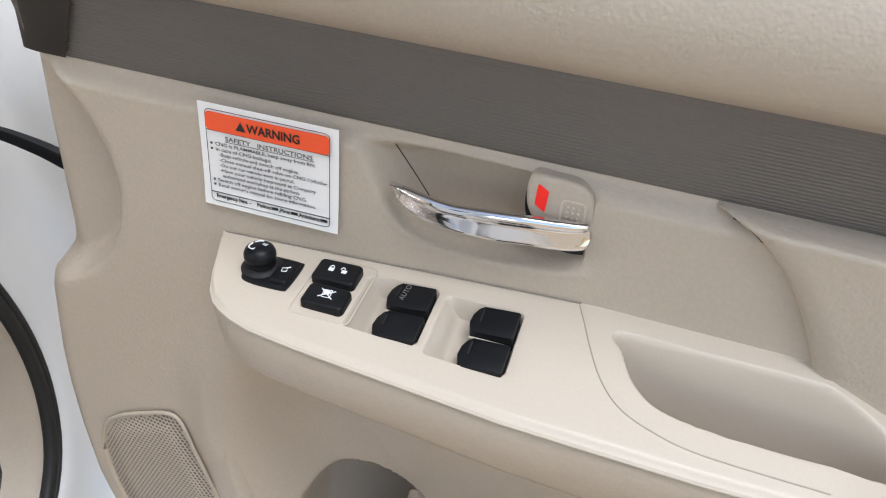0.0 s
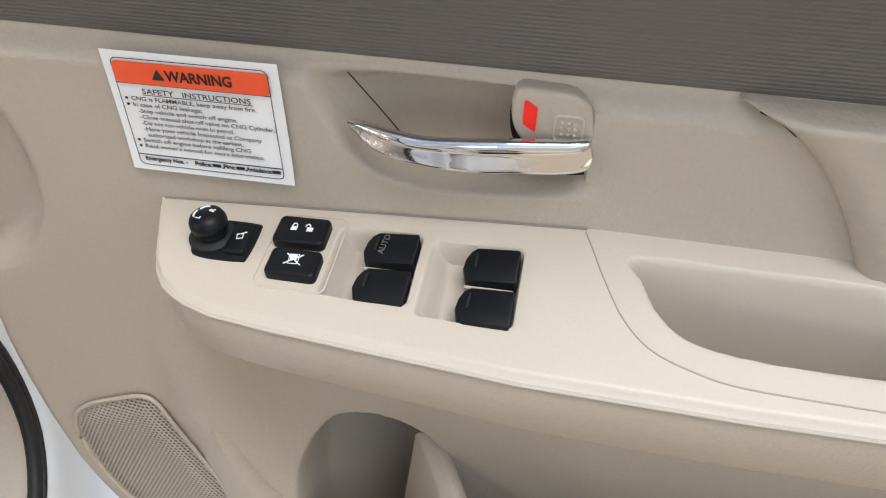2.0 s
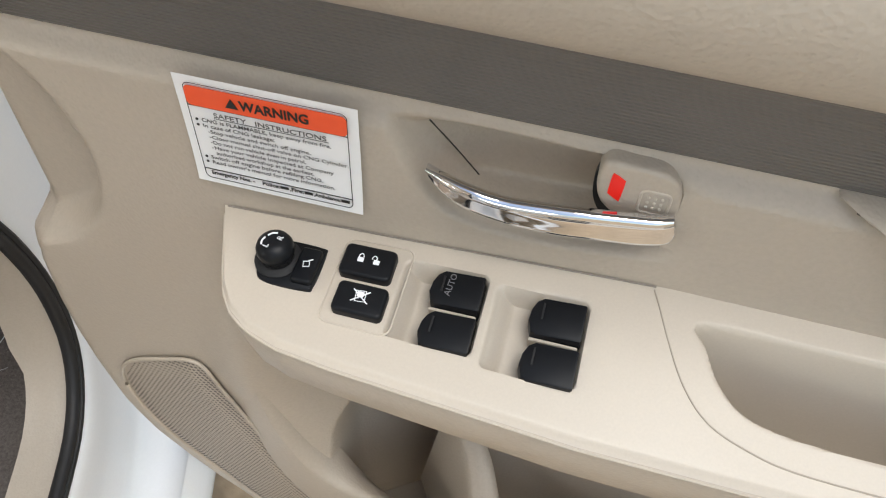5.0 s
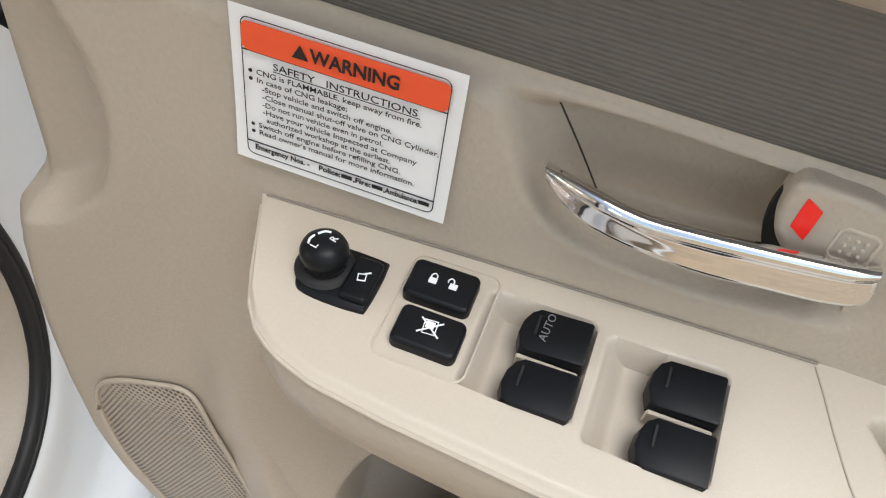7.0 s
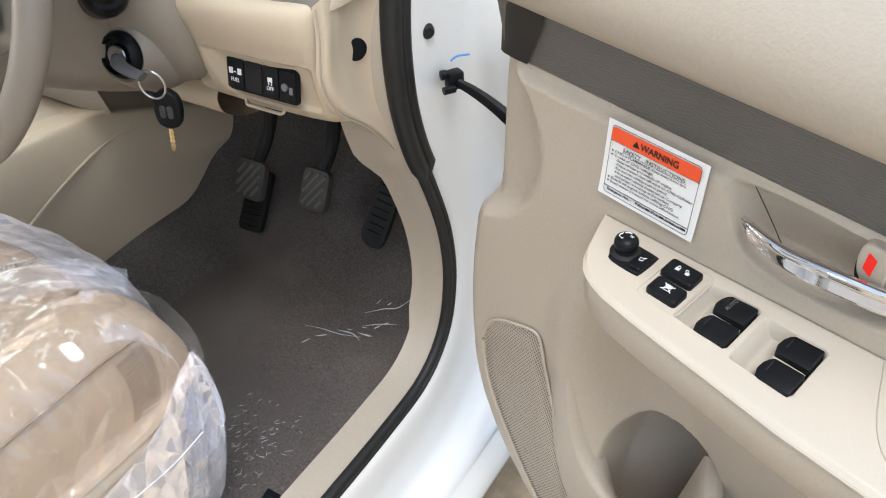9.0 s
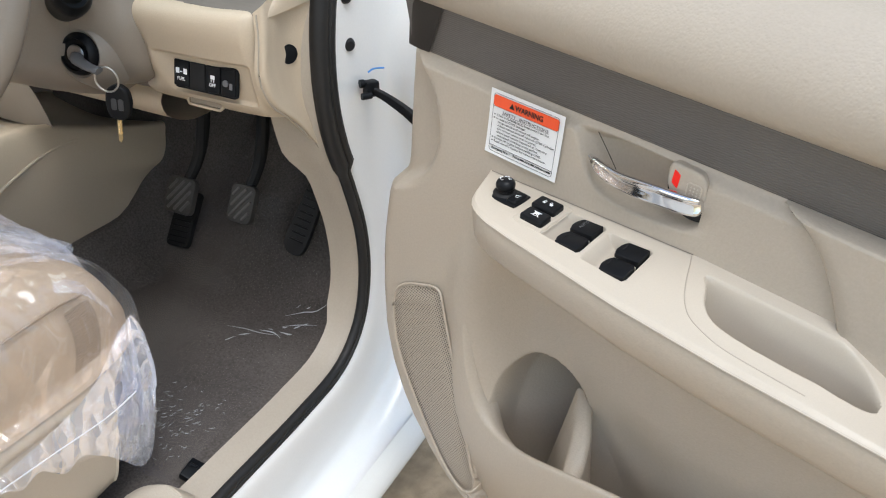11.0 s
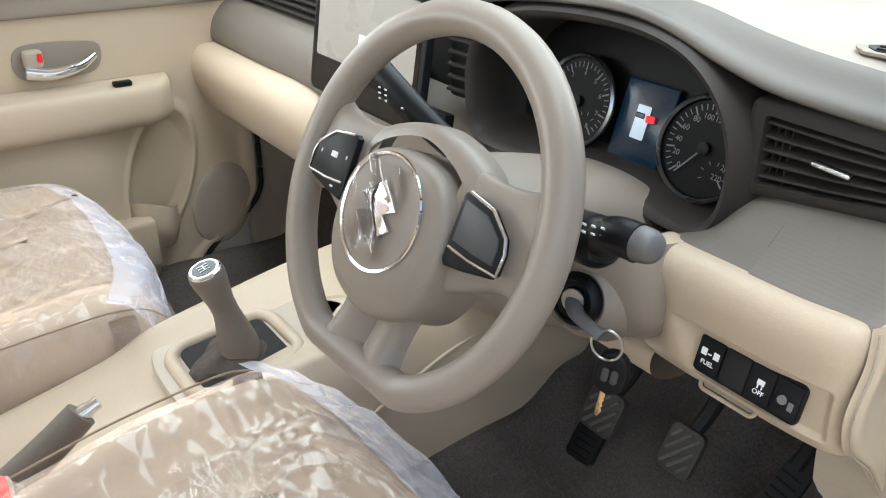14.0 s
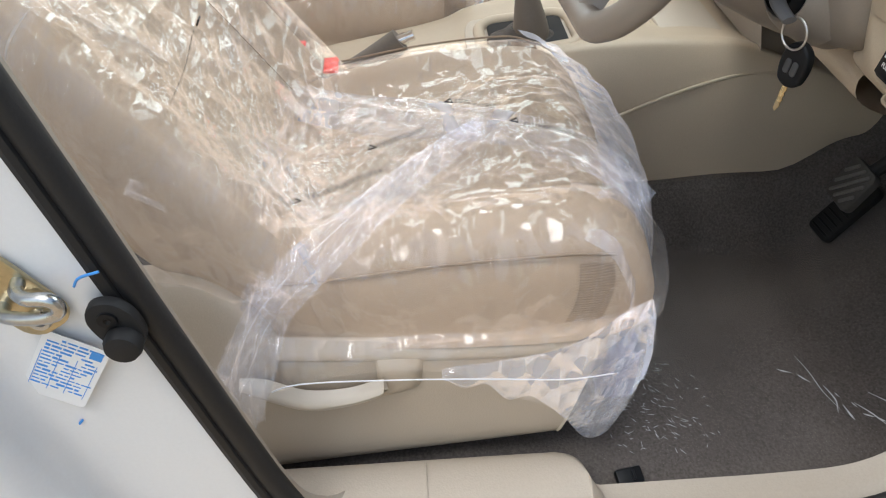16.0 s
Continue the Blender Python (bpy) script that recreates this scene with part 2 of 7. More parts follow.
SCREEN_FILM = material("screen_film", (0.38, 0.36, 0.33), 0.25, spread=0.03)
TAUPE_WHEEL = material("wheel_taupe", (0.270, 0.235, 0.200), 0.36, spread=0.03, grain=0.06, grain_size=0.001, kind="leather")
TIP_GREY = material("stalk_tip_grey", (0.13, 0.13, 0.135), 0.45, spread=0.03)
BUTTON_GREY = material("button_grey", (0.05, 0.053, 0.058), 0.5, spread=0.03)
PEDAL_RUBBER = material("pedal_rubber", (0.060, 0.056, 0.052), 0.6, spread=0.15, grain=0.2, grain_size=0.002)
RIB_RUBBER = material("pedal_tread", (0.13, 0.122, 0.115), 0.55, spread=0.15)
BOOT = material("boot_leather", (0.055, 0.045, 0.038), 0.5, spread=0.2, grain=0.5, grain_size=0.006)
FILM_WHITE = material("elastic_white", (0.8, 0.8, 0.84), 0.4, spread=0.02)


def emit(name, color, strength):
    m = bpy.data.materials.new(name)
    m.use_nodes = True
    b = m.node_tree.nodes["Principled BSDF"]
    b.inputs["Base Color"].default_value = (*[c * 0.2 for c in color], 1)
    b.inputs["Emission Color"].default_value = (*color, 1)
    b.inputs["Emission Strength"].default_value = strength
    b.inputs["Roughness"].default_value = 0.2
    return m


SCREEN_BLUE = emit("display_blue", (0.005, 0.015, 0.030), 0.5)
SCREEN_WHITE = emit("display_white", (0.62, 0.72, 0.80), 0.5)
SCREEN_RED = emit("display_red", (0.9, 0.03, 0.03), 0.8)


# ---- mesh helpers ----
def finish(bm, name, mat, parent=None, label="", smooth=True, angle=35.0):
    bmesh.ops.recalc_face_normals(bm, faces=bm.faces[:])
    me = bpy.data.meshes.new(name)
    if smooth:
        lim = radians(angle)
        for f in bm.faces:
            f.smooth = True
        for e in bm.edges:
            e.smooth = not (len(e.link_faces) == 2 and e.calc_face_angle(0) > lim)
    bm.to_mesh(me)
    bm.free()
    me.materials.append(mat)
    ob = new(name, me)
    if parent is not None:
        ob.parent = parent
    if label:
        tagged(ob, label)
    return ob


def part(name, bm, mat, parent, label="", smooth=True, angle=35.0):
    return finish(bm, name, mat, parent, label, smooth, angle)


def thing(name, label, category, m=None, group="", kind=""):
    ob = new(name)
    ob.empty_display_size = 0.05
    if m is not None:
        ob.matrix_world = m
    return tagged(ob, label, category, group, kind)


def merge(*bms):
    out = bmesh.new()
    for b in bms:
        me = bpy.data.meshes.new("tmp")
        b.to_mesh(me)
        b.free()
        out.from_mesh(me)
        bpy.data.meshes.remove(me)
    return out


def moved(bm, m):
    bmesh.ops.transform(bm, matrix=m, verts=bm.verts[:])
    return bm


def rbox(sx, sy, sz, r=0.003, seg=3, at=(0, 0, 0), rot=(0, 0, 0)):
    bm = bmesh.new()
    bmesh.ops.create_cube(bm, size=1.0)
    bmesh.ops.scale(bm, vec=(sx, sy, sz), verts=bm.verts[:])
    if r > 0:
        bmesh.ops.bevel(bm, geom=bm.edges[:], offset=min(r, sx * 0.49, sy * 0.49, sz * 0.49), segments=seg, affect="EDGES", profile=0.5)
    return moved(bm, pose(*at, *rot))


def rod(a, b, r1, r2=None, seg=20, bevel=0.0):
    a, b = Vector(a), Vector(b)
    bm = bmesh.new()
    bmesh.ops.create_cone(bm, cap_ends=True, segments=seg, radius1=r1, radius2=r1 if r2 is None else r2, depth=(b - a).length)
    if bevel > 0:
        rim = [e for e in bm.edges if any(len(f.verts) > 4 for f in e.link_faces)]
        bmesh.ops.bevel(bm, geom=rim, offset=bevel, segments=3, affect="EDGES", profile=0.5)
    q = (b - a).to_track_quat("Z", "Y").to_matrix().to_4x4()
    return moved(bm, Matrix.Translation((a + b) / 2) @ q)


def spline(pts, n, closed=False):
    """Points evenly spread by parameter along a smooth curve through pts."""
    p = np.array([list(v) for v in pts], float)
    k = len(p)
    out = []
    span = k if closed else k - 1
    for s in np.linspace(0, span, n, endpoint=not closed):
        i = min(int(s), span - 1)
        f = s - i
        g = (lambda j: p[j % k]) if closed else (lambda j: p[max(0, min(k - 1, j))])
        a, b, c, d = g(i - 1), g(i), g(i + 1), g(i + 2)
        out.append(0.5 * (2 * b + (c - a) * f + (2 * a - 5 * b + 4 * c - d) * f * f + (3 * b - a - 3 * c + d) * f ** 3))
    return [Vector(v) for v in out]


def skin(rings, closed_ring=False, closed_path=False, caps=False):
    """A sheet over equal rows of points."""
    bm = bmesh.new()
    vs = [[bm.verts.new(p) for p in row] for row in rings]
    n, m = len(vs), len(vs[0])
    for i in range(n if closed_path else n - 1):
        for j in range(m if closed_ring else m - 1):
            a, b = vs[i], vs[(i + 1) % n]
            bm.faces.new((a[j], a[(j + 1) % m], b[(j + 1) % m], b[j]))
    if caps and closed_ring and not closed_path:
        bm.faces.new(vs[0][::-1])
        bm.faces.new(vs[-1])
    return bm


def loft(sections, n, m, closed_ring=False, caps=False):
    """A smooth skin through a few control sections of a few points each."""
    rows = [spline(s, m, closed_ring) for s in sections]
    cols = [spline([r[j] for r in rows], n) for j in range(m)]
    return skin([[cols[j][i] for j in range(m)] for i in range(n)], closed_ring, False, caps)


def thick(bm, t):
    bmesh.ops.recalc_face_normals(bm, faces=bm.faces[:])
    bmesh.ops.solidify(bm, geom=bm.faces[:], thickness=t)
    return bm


def tube(pts, r, n=0, seg=12, closed=False, squash=1.0, up=(0, 0, 1)):
    path = spline(pts, n or len(pts) * 6, closed) if n != -1 else [Vector(p) for p in pts]
    k = len(path)
    rings = []
    for i, p in enumerate(path):
        t = (path[(i + 1) % k] - path[i - 1]) if closed else (path[min(i + 1, k - 1)] - path[max(i - 1, 0)])
        t.normalize()
        a = t.cross(Vector(up))
        if a.length < 1e-4:
            a = t.cross(Vector((1, 0, 0)))
        a.normalize()
        b = a.cross(t)
        rr = r(i / (k - 1)) if callable(r) else r
        rings.append([p + (a * math.cos(w) + b * math.sin(w) * squash) * rr for w in (2 * math.pi * j / seg for j in range(seg))])
    return skin(rings, True, closed, not closed)


def plate(outline, h, bevel=0.0, seg=2):
    """A flat piece over a 2D outline, from z = 0 up to h."""
    bm = bmesh.new()
    f = bm.faces.new([bm.verts.new((x, y, 0)) for x, y in outline])
    ret = bmesh.ops.extrude_face_region(bm, geom=[f])
    top = [v for v in ret["geom"] if isinstance(v, bmesh.types.BMVert)]
    bmesh.ops.translate(bm, vec=(0, 0, h), verts=top)
    bmesh.ops.recalc_face_normals(bm, faces=bm.faces[:])
    if bevel > 0:
        ts = set(top)
        edges = [e for e in bm.edges if e.verts[0] in ts and e.verts[1] in ts]
        bmesh.ops.bevel(bm, geom=edges, offset=bevel, segments=seg, affect="EDGES", profile=0.5)
    return bm


def rrect(w, h, r, n=5, cx=0.0, cy=0.0):
    out = []
    for sx, sy, a0 in ((1, 1, 0), (-1, 1, 90), (-1, -1, 180), (1, -1, 270)):
        for i in range(n + 1):
            a = radians(a0 + 90 * i / n)
            out.append((cx + sx * (w / 2 - r) + r * math.cos(a), cy + sy * (h / 2 - r) + r * math.sin(a)))
    return out


def lathe(profile, seg=40, hollow=False):
    """Radius and height pairs turned round z."""
    rings = [[(r * math.cos(2 * math.pi * j / seg), r * math.sin(2 * math.pi * j / seg), z) for j in range(seg)] for r, z in profile]
    return skin(rings, True, hollow, not hollow)


def letters(text, size, depth=0.0003, align="LEFT", bold=0.0, width=0.0):
    """Writing as a mesh, its baseline on x, facing z; width squeezes it to a length."""
    cu = bpy.data.curves.new("writing", "FONT")
    cu.body, cu.size, cu.align_x, cu.extrude, cu.offset = text, size, align, depth, bold
    cu.resolution_u = 3
    ob = bpy.data.objects.new("writing", cu)
    scene.collection.objects.link(ob)
    bpy.context.view_layer.update()
    me = bpy.data.meshes.new_from_object(ob.evaluated_get(bpy.context.evaluated_depsgraph_get()))
    bm = bmesh.new()
    bm.from_mesh(me)
    bpy.data.objects.remove(ob)
    bpy.data.curves.remove(cu)
    bpy.data.meshes.remove(me)
    if width and bm.verts:
        xs = [v.co.x for v in bm.verts]
        if align == "CENTER":
            bmesh.ops.scale(bm, vec=(width / (max(xs) - min(xs)), 1, 1), verts=bm.verts[:])
        else:
            bmesh.ops.scale(bm, vec=(width / max(xs), 1, 1), verts=bm.verts[:])
    return bm


def ease(a, b, x):
    t = max(0.0, min(1.0, (x - a) / (b - a)))
    return t * t * (3 - 2 * t)


# ---- setting ----
def ground():
    rows = []
    for i in range(61):
        rows.append([(-60 + 2 * j, -60 + 2 * i, 0.006 * noise.noise((j * 0.9, i * 0.9, 0.3))) for j in range(61)])
    return tagged(finish(skin(rows), "ground", SAND), "dusty sand-coloured concrete yard with small pits", "ground", kind="structure")


ground()

# Outline of the driver's door opening, in (y, z), seen from outside the car.
OPENING = [(-0.43, 1.12), (-0.39, 0.95), (-0.373, 0.879), (-0.356, 0.808), (-0.336, 0.722), (-0.311, 0.62), (-0.28, 0.495), (-0.262, 0.43), (-0.238, 0.37), (-0.195, 0.328), (-0.10, 0.309),
           (0.04, 0.306), (0.19, 0.306), (0.32, 0.307), (0.42, 0.318), (0.482, 0.368), (0.506, 0.45), (0.500, 0.54), (0.470, 0.635), (0.444, 0.70), (0.428, 0.77), (0.426, 0.85),
           (0.440, 0.93), (0.463, 1.00), (0.478, 1.052), (0.449, 1.108), (0.399, 1.158), (0.30, 1.245), (0.17, 1.345), (0.03, 1.425), (-0.16, 1.475), (-0.34, 1.46), (-0.44, 1.38), (-0.46, 1.25)]


def opening_path(n=140):
    return [(p.x, p.y) for p in spline([(y, z, 0) for y, z in OPENING], n, True)]


def swept(profile, path, start=0.0, end=1.0, closed=True, depth=None):
    """Sweeps a profile of (outward, x) pairs round the door opening."""
    k = len(path)
    i0, i1 = int(start * k), int(end * k)
    rings = []
    for i in range(i0, i1 if closed else i1 + 1):
        a, b = path[(i - 1) % k], path[(i + 1) % k]
        t = Vector((b[0] - a[0], b[1] - a[1])).normalized()
        o = Vector((t.y, -t.x))
        y, z = path[i % k]
        k2 = depth(y, z) if depth else 1.0
        rings.append([(0.742 + (x - 0.742) * k2, y + o.x * d * k2, z + o.y * d * k2) for d, x in profile])
    return skin(rings, False, closed)


def body_side():
    car = thing("car_body", "white painted car body side with an open front door frame", "car", kind="structure")
    path = opening_path()
    prof = [(p.x, p.y) for p in spline([(0.004, 0.742, 0), (0.014, 0.752, 0), (0.028, 0.757, 0), (0.06, 0.760, 0), (0.10, 0.764, 0), (0.128, 0.769, 0), (0.142, 0.785, 0), (0.150, 0.81, 0), (0.165, 0.828, 0), (0.19, 0.832, 0)], 26)]
    part("door_frame", swept(prof, path), WHITE, car, "glossy white door frame and sill")
    inner = [(p.x, p.y) for p in spline([(-0.026, 0.672, 0), (-0.019, 0.690, 0), (-0.014, 0.715, 0), (-0.006, 0.732, 0), (0.003, 0.742, 0)], 12)]
    def trim_depth(y, z):
        return 1.0 - 0.80 * ease(-0.16, -0.26, y) - 0.8 * ease(0.97, 1.02, z) * ease(-0.1, 0.1, y) - 0.38 * ease(0.43, 0.35, z) * ease(0.02, 0.10, y) - 0.30 * ease(0.70, 0.64, z) * ease(0.34, 0.42, y) * ease(0.37, 0.43, z)
    part("frame_trim", swept(inner, path, depth=trim_depth), BEIGE_DARK, car, "beige plastic trim lining the door frame")
    def seal_size(y, z):
        return 1.0 - 0.4 * ease(-0.15, 0.0, y) * ease(0.664, 0.650, z)
    seal = [(0.002 + 0.012 * math.cos(a), 0.7445 + 0.013 * math.sin(a)) for a in np.linspace(0, 2 * math.pi, 13)]
    part("door_seal", swept(seal, path, depth=seal_size), RUBBER, car, "black rubber door seal")
    lip = [(0.015 + 0.007 * math.cos(a), 0.754 + 0.006 * math.sin(a)) for a in np.linspace(0, 2 * math.pi, 9)]
    part("seal_lip", swept(lip, path, depth=seal_size), RUBBER, car)
    # outer skin: sill, front wing and rear quarter, roof
    part("side_skin", loft([[(0.832, y, 0.08), (0.856, y, 0.13), (0.832, y, 0.175)] for y in (-2.0, -0.6, -0.3, 0.0, 0.3, 0.6)], 30, 10), WHITE, car)
    part("rear_quarter", merge(rbox(0.06, 1.5, 0.72, 0.03, 3, (0.80, -1.36, 0.64)), rbox(0.05, 0.10, 0.5, 0.02, 3, (0.74, -1.55, 1.22)), rbox(0.05, 1.5, 0.12, 0.02, 3, (0.74, -1.3, 1.50))), WHITE, car)
    part("front_wing", merge(rbox(0.06, 0.9, 0.72, 0.04, 3, (0.81, 1.08, 0.72))), WHITE, car)
    part("roof", thick(loft([[(x, y, 1.52 + 0.05 * (1 - (x / 0.7) ** 2)) for x in (-0.74, -0.4, 0, 0.4, 0.74)] for y in (0.10, -0.4, -1.2, -2.1)], 16, 16), 0.03), BEIGE_SMOOTH, car, "pale beige headlining under the roof")
    part("door_pillar_top", tube([(0.775, 0.66, 1.05), (0.75, 0.42, 1.25), (0.72, 0.10, 1.51)], 0.03, 14, 12), WHITE, car)
    part("pillar_trim", loft([[(0.660, 0.30, 1.31), (0.690, 0.265, 1.300), (0.712, 0.252, 1.303), (0.737, 0.250, 1.302)], [(0.668, 0.46, 1.16), (0.698, 0.424, 1.146), (0.718, 0.410, 1.149), (0.737, 0.404, 1.154)], [(0.668, 0.51, 1.115), (0.700, 0.468, 1.103), (0.720, 0.458, 1.104), (0.737, 0.452, 1.107)], [(0.665, 0.54, 1.085), (0.700, 0.505, 1.076), (0.720, 0.488, 1.068), (0.738, 0.480, 1.062)], [(0.66, 0.55, 1.05), (0.700, 0.52, 1.04), (0.722, 0.495, 1.035), (0.739, 0.482, 1.03)]], 40, 20), BEIGE_WARM, car, "warm beige windscreen pillar trim", angle=60)
    part("windscreen_pillar", merge(tube([(-0.72, 0.52, 1.06), (-0.70, 0.34, 1.26), (-0.66, 0.08, 1.50)], 0.035, 14, 12)), BEIGE_WARM, car)
    part("far_side", merge(rbox(0.05, 2.6, 0.70, 0.02, 2, (-0.80, -0.75, 0.62)), rbox(0.05, 1.9, 0.10, 0.02, 2, (-0.74, -1.05, 1.50)), rbox(0.05, 0.12, 0.55, 0.02, 2, (-0.76, -0.55, 1.25))), BEIGE, car)
    part("rear_panel", rbox(1.6, 0.06, 0.72, 0.02, 2, (0, -2.1, 0.64)), BEIGE, car)
    ws = part("windscreen", thick(loft([[(x, 0.98 - 0.10 * (x / 0.7) ** 2, 1.02) for x in (-0.70, 0, 0.70)], [(x, 0.52 - 0.06 * (x / 0.7) ** 2, 1.30) for x in (-0.68, 0, 0.68)], [(x, 0.12, 1.52) for x in (-0.64, 0, 0.64)]], 10, 12), 0.005), GLASS, car, "clear windscreen glass")
    ws.visible_shadow = False
    part("bonnet", loft([[(x, y, z - 0.06 * (x / 0.8) ** 2) for x in (-0.80, -0.4, 0, 0.4, 0.80)] for y, z in ((1.02, 1.0), (1.4, 0.98), (1.8, 0.92), (2.0, 0.80))], 12, 16), WHITE, car)
    return car


car = body_side()


def carpet():
    """Carpet: flat under the seats, rising to the firewall, turning up at the sides."""
    def z(x, y):
        base = 0.295 + 0.42 * ease(0.50, 0.92, y) 
        base += 0.012 * noise.noise((x * 6, y * 6, 0.2))
        base += 0.10 * ease(0.245, 0.165, abs(x - 0.02)) if abs(x - 0.02) < 0.245 else 0
        base += 0.06 * ease(-0.64, -0.70, x)
        return base
    rows = [[(x, y, z(x, y)) for x in np.linspace(-0.72, 0.72, 90)] for y in np.linspace(-1.9, 0.93, 110)]
    fl = finish(skin(rows), "floor", CARPET)
    tagged(fl, "dark brown-grey moulded floor carpet", "carpet", kind="structure")
    wall = finish(rbox(1.46, 0.05, 0.42, 0.02, 2, (0, 0.95, 0.80)), "firewall", CARPET)
    tagged(wall, "dark carpeted firewall behind the pedals", "carpet", kind="structure")


carpet()


def sill_scuff():
    """The broad sill trim beside the seat with its rounded raised end."""
    t = thing("sill_trim", "beige plastic sill trim with a raised rounded end", "sill trim")
    part("cover", loft([[(0.655 + e, y, 0.30), (0.659 + e, y, 0.335), (0.668 + e, y, 0.347), (0.690 + e * 0.5, y, 0.351), (0.722, y, 0.346), (0.731, y, 0.338), (0.738, y, 0.312)] for y, e in ((-0.60, 0), (-0.25, 0), (0.02, 0), (0.055, 0.001), (0.073, 0.008), (0.083, 0.022), (0.087, 0.04))] + [[(0.700, 0.093, 0.30), (0.703, 0.096, 0.322), (0.708, 0.099, 0.328), (0.716, 0.102, 0.328), (0.726, 0.104, 0.324), (0.732, 0.105, 0.320), (0.738, 0.106, 0.311)]], 60, 24), BEIGE, t)
    part("seam", tube([(0.664, -0.107, 0.342), (0.680, -0.107, 0.3525), (0.724, -0.107, 0.3475)], 0.0008, 10, 5), BEIGE_DARK, t)
    latch = finish(merge(rbox(0.022, 0.034, 0.012, 0.003, 2), rbox(0.012, 0.004, 0.005, 0.001, 1, (0, 0.004, 0.007))), "floor_clip", BLACK)
    latch.matrix_world = pose(0.684, 0.143, 0.312, 0, 20, 10)
    tagged(latch, "small black plastic clip by the sill", "clip")


sill_scuff()


def body_stop(name, at, size):
    t = thing(name, "black rubber bump stop screwed to the white frame", "bump stop", at, group="bump stops")
    line = spline([(-1, 0.5, 0), (-0.4, 1.3, 0), (0.5, 1.2, 0), (1, 0.3, 0), (0.8, -1.0, 0), (0, -1.6, 0), (-0.8, -1.0, 0)], 28, True)
    part("base", plate([(p.x * size, p.y * size) for p in line], size * 0.5, size * 0.15), BLACK_SOFT, t)
    part("bumper", moved(lathe([(0.0, 0.0), (size * 0.75, 0.0), (size * 0.8, size * 0.6), (size * 0.7, size * 0.85), (size * 0.3, size * 0.95), (0.0005, size * 0.95)], 20), pose(0, -size * 0.75, size * 0.3)), BLACK_SOFT, t)
    part("screw", moved(lathe([(0.0005, 0), (size * 0.4, 0), (size * 0.4, size * 0.12), (size * 0.15, size * 0.13), (0.0005, size * 0.05)], 16), pose(0, size * 0.5, size * 0.5)), BLACK, t)
    return t


def frame_fittings():
    m = Matrix(((0, 0, 1), (1, 0, 0), (0, 1, 0))).to_4x4()
    body_stop("bump_stop", Matrix.Translation((0.762, -0.352, 0.706)) @ m @ pose(0, 0, 0, 0, 0, 18), 0.0195)
    # striker
    t = thing("door_striker", "yellow zinc door striker loop bolted to the pillar", "striker", Matrix.Translation((0.764, -0.422, 0.742)) @ m)
    part("base_plate", moved(plate(rrect(0.088, 0.050, 0.018), 0.004, 0.0012), pose(0, 0, 0, 0, 0, -57)), ZINC, t)
    part("loop", tube([(0.011, 0.014, 0.003), (0.014, 0.015, 0.016), (0.026, 0.017, 0.027), (0.043, 0.019, 0.031), (0.048, 0.012, 0.031), (0.043, 0.003, 0.030), (0.022, -0.004, 0.026), (-0.004, -0.009, 0.016), (-0.008, -0.010, 0.003)], 0.0056, 50, 12), STEEL, t, "polished steel loop")
    for k in (-1, 1):
        part("bolt", moved(lathe([(0.0005, 0.002), (0.004, 0.002), (0.0050, 0.006), (0.0080, 0.0065), (0.0095, 0.003), (0.0095, 0)], 24), pose(-0.0155 * k, 0.024 * k, 0.004)), STEEL, t, "steel bolt head")
    # pressure label
    lab = thing("tyre_pressure_label", "small white label with blue print on the pillar", "label", Matrix.Translation((0.7675, -0.408, 0.655)) @ m @ pose(0, 0, 0, 0, -3, -32))
    part("paper", plate(rrect(0.054, 0.080, 0.005), 0.0004), PAPER, lab)
    bars = []
    rng = random.Random(2)
    for i in range(14):
        x = -0.022
        while x < 0.018:
            w = rng.uniform(0.003, 0.010)
            if rng.random() < 0.85:
                bars.append(rbox(w, rng.uniform(0.0010, 0.0024), 0.0003, 0, 1, (x + w / 2, 0.034 - i * 0.0045, 0.0006)))
            x += w + 0.0012
    for x in (-0.023, -0.008, 0.006, 0.022):
        bars.append(rbox(0.0006, 0.046, 0.0003, 0, 1, (x, -0.006, 0.0006)))
    bars.append(rbox(0.010, 0.010, 0.0003, 0, 1, (0.018, 0.030, 0.0008)))
    part("print", merge(*bars), BLUE_INK, lab, "blue unreadable print")
    # pen marks on the paint
    for pts in ([(0.764, -0.374, 0.745), (0.7635, -0.368, 0.753), (0.7625, -0.352, 0.7575)], [(0.767, -0.418, 0.583), (0.767, -0.414, 0.588)], [(0.772, 0.500, 0.799), (0.777, 0.508, 0.803), (0.786, 0.520, 0.802)]):
        tagged(finish(tube(pts, 0.0012, 8, 6), "pen_mark", BLUE_INK), "short blue pen mark on white paint", "pen mark")
    # plugs and check strap on the hinge pillar
    for z, y in ((0.905, 0.452), (0.842, 0.455)):
        b = finish(moved(lathe([(0.0005, 0.008), (0.006, 0.008), (0.0085, 0.004), (0.0095, 0.0), (0.010, -0.004)], 20), pose(0, 0, 0)), "rubber_plug", BLACK_SOFT)
        b.matrix_world = Matrix.Translation((0.757, y + 0.022, z)) @ pose(0, 0, 0, 0, 90, -35)
        tagged(b, "black rubber plug in the white pillar", "plug", group="plugs")
    st = thing("door_check", "black door check strap between pillar and door", "door check")
    part("bracket", merge(rbox(0.017, 0.02, 0.022, 0.003, 2, (0.776, 0.50, 0.777), (0, 0, -30)), rod((0.766, 0.487, 0.785), (0.770, 0.492, 0.785), 0.006, seg=12), rod((0.776, 0.476, 0.772), (0.784, 0.488, 0.772), 0.0048, seg=12)), BLACK, st)
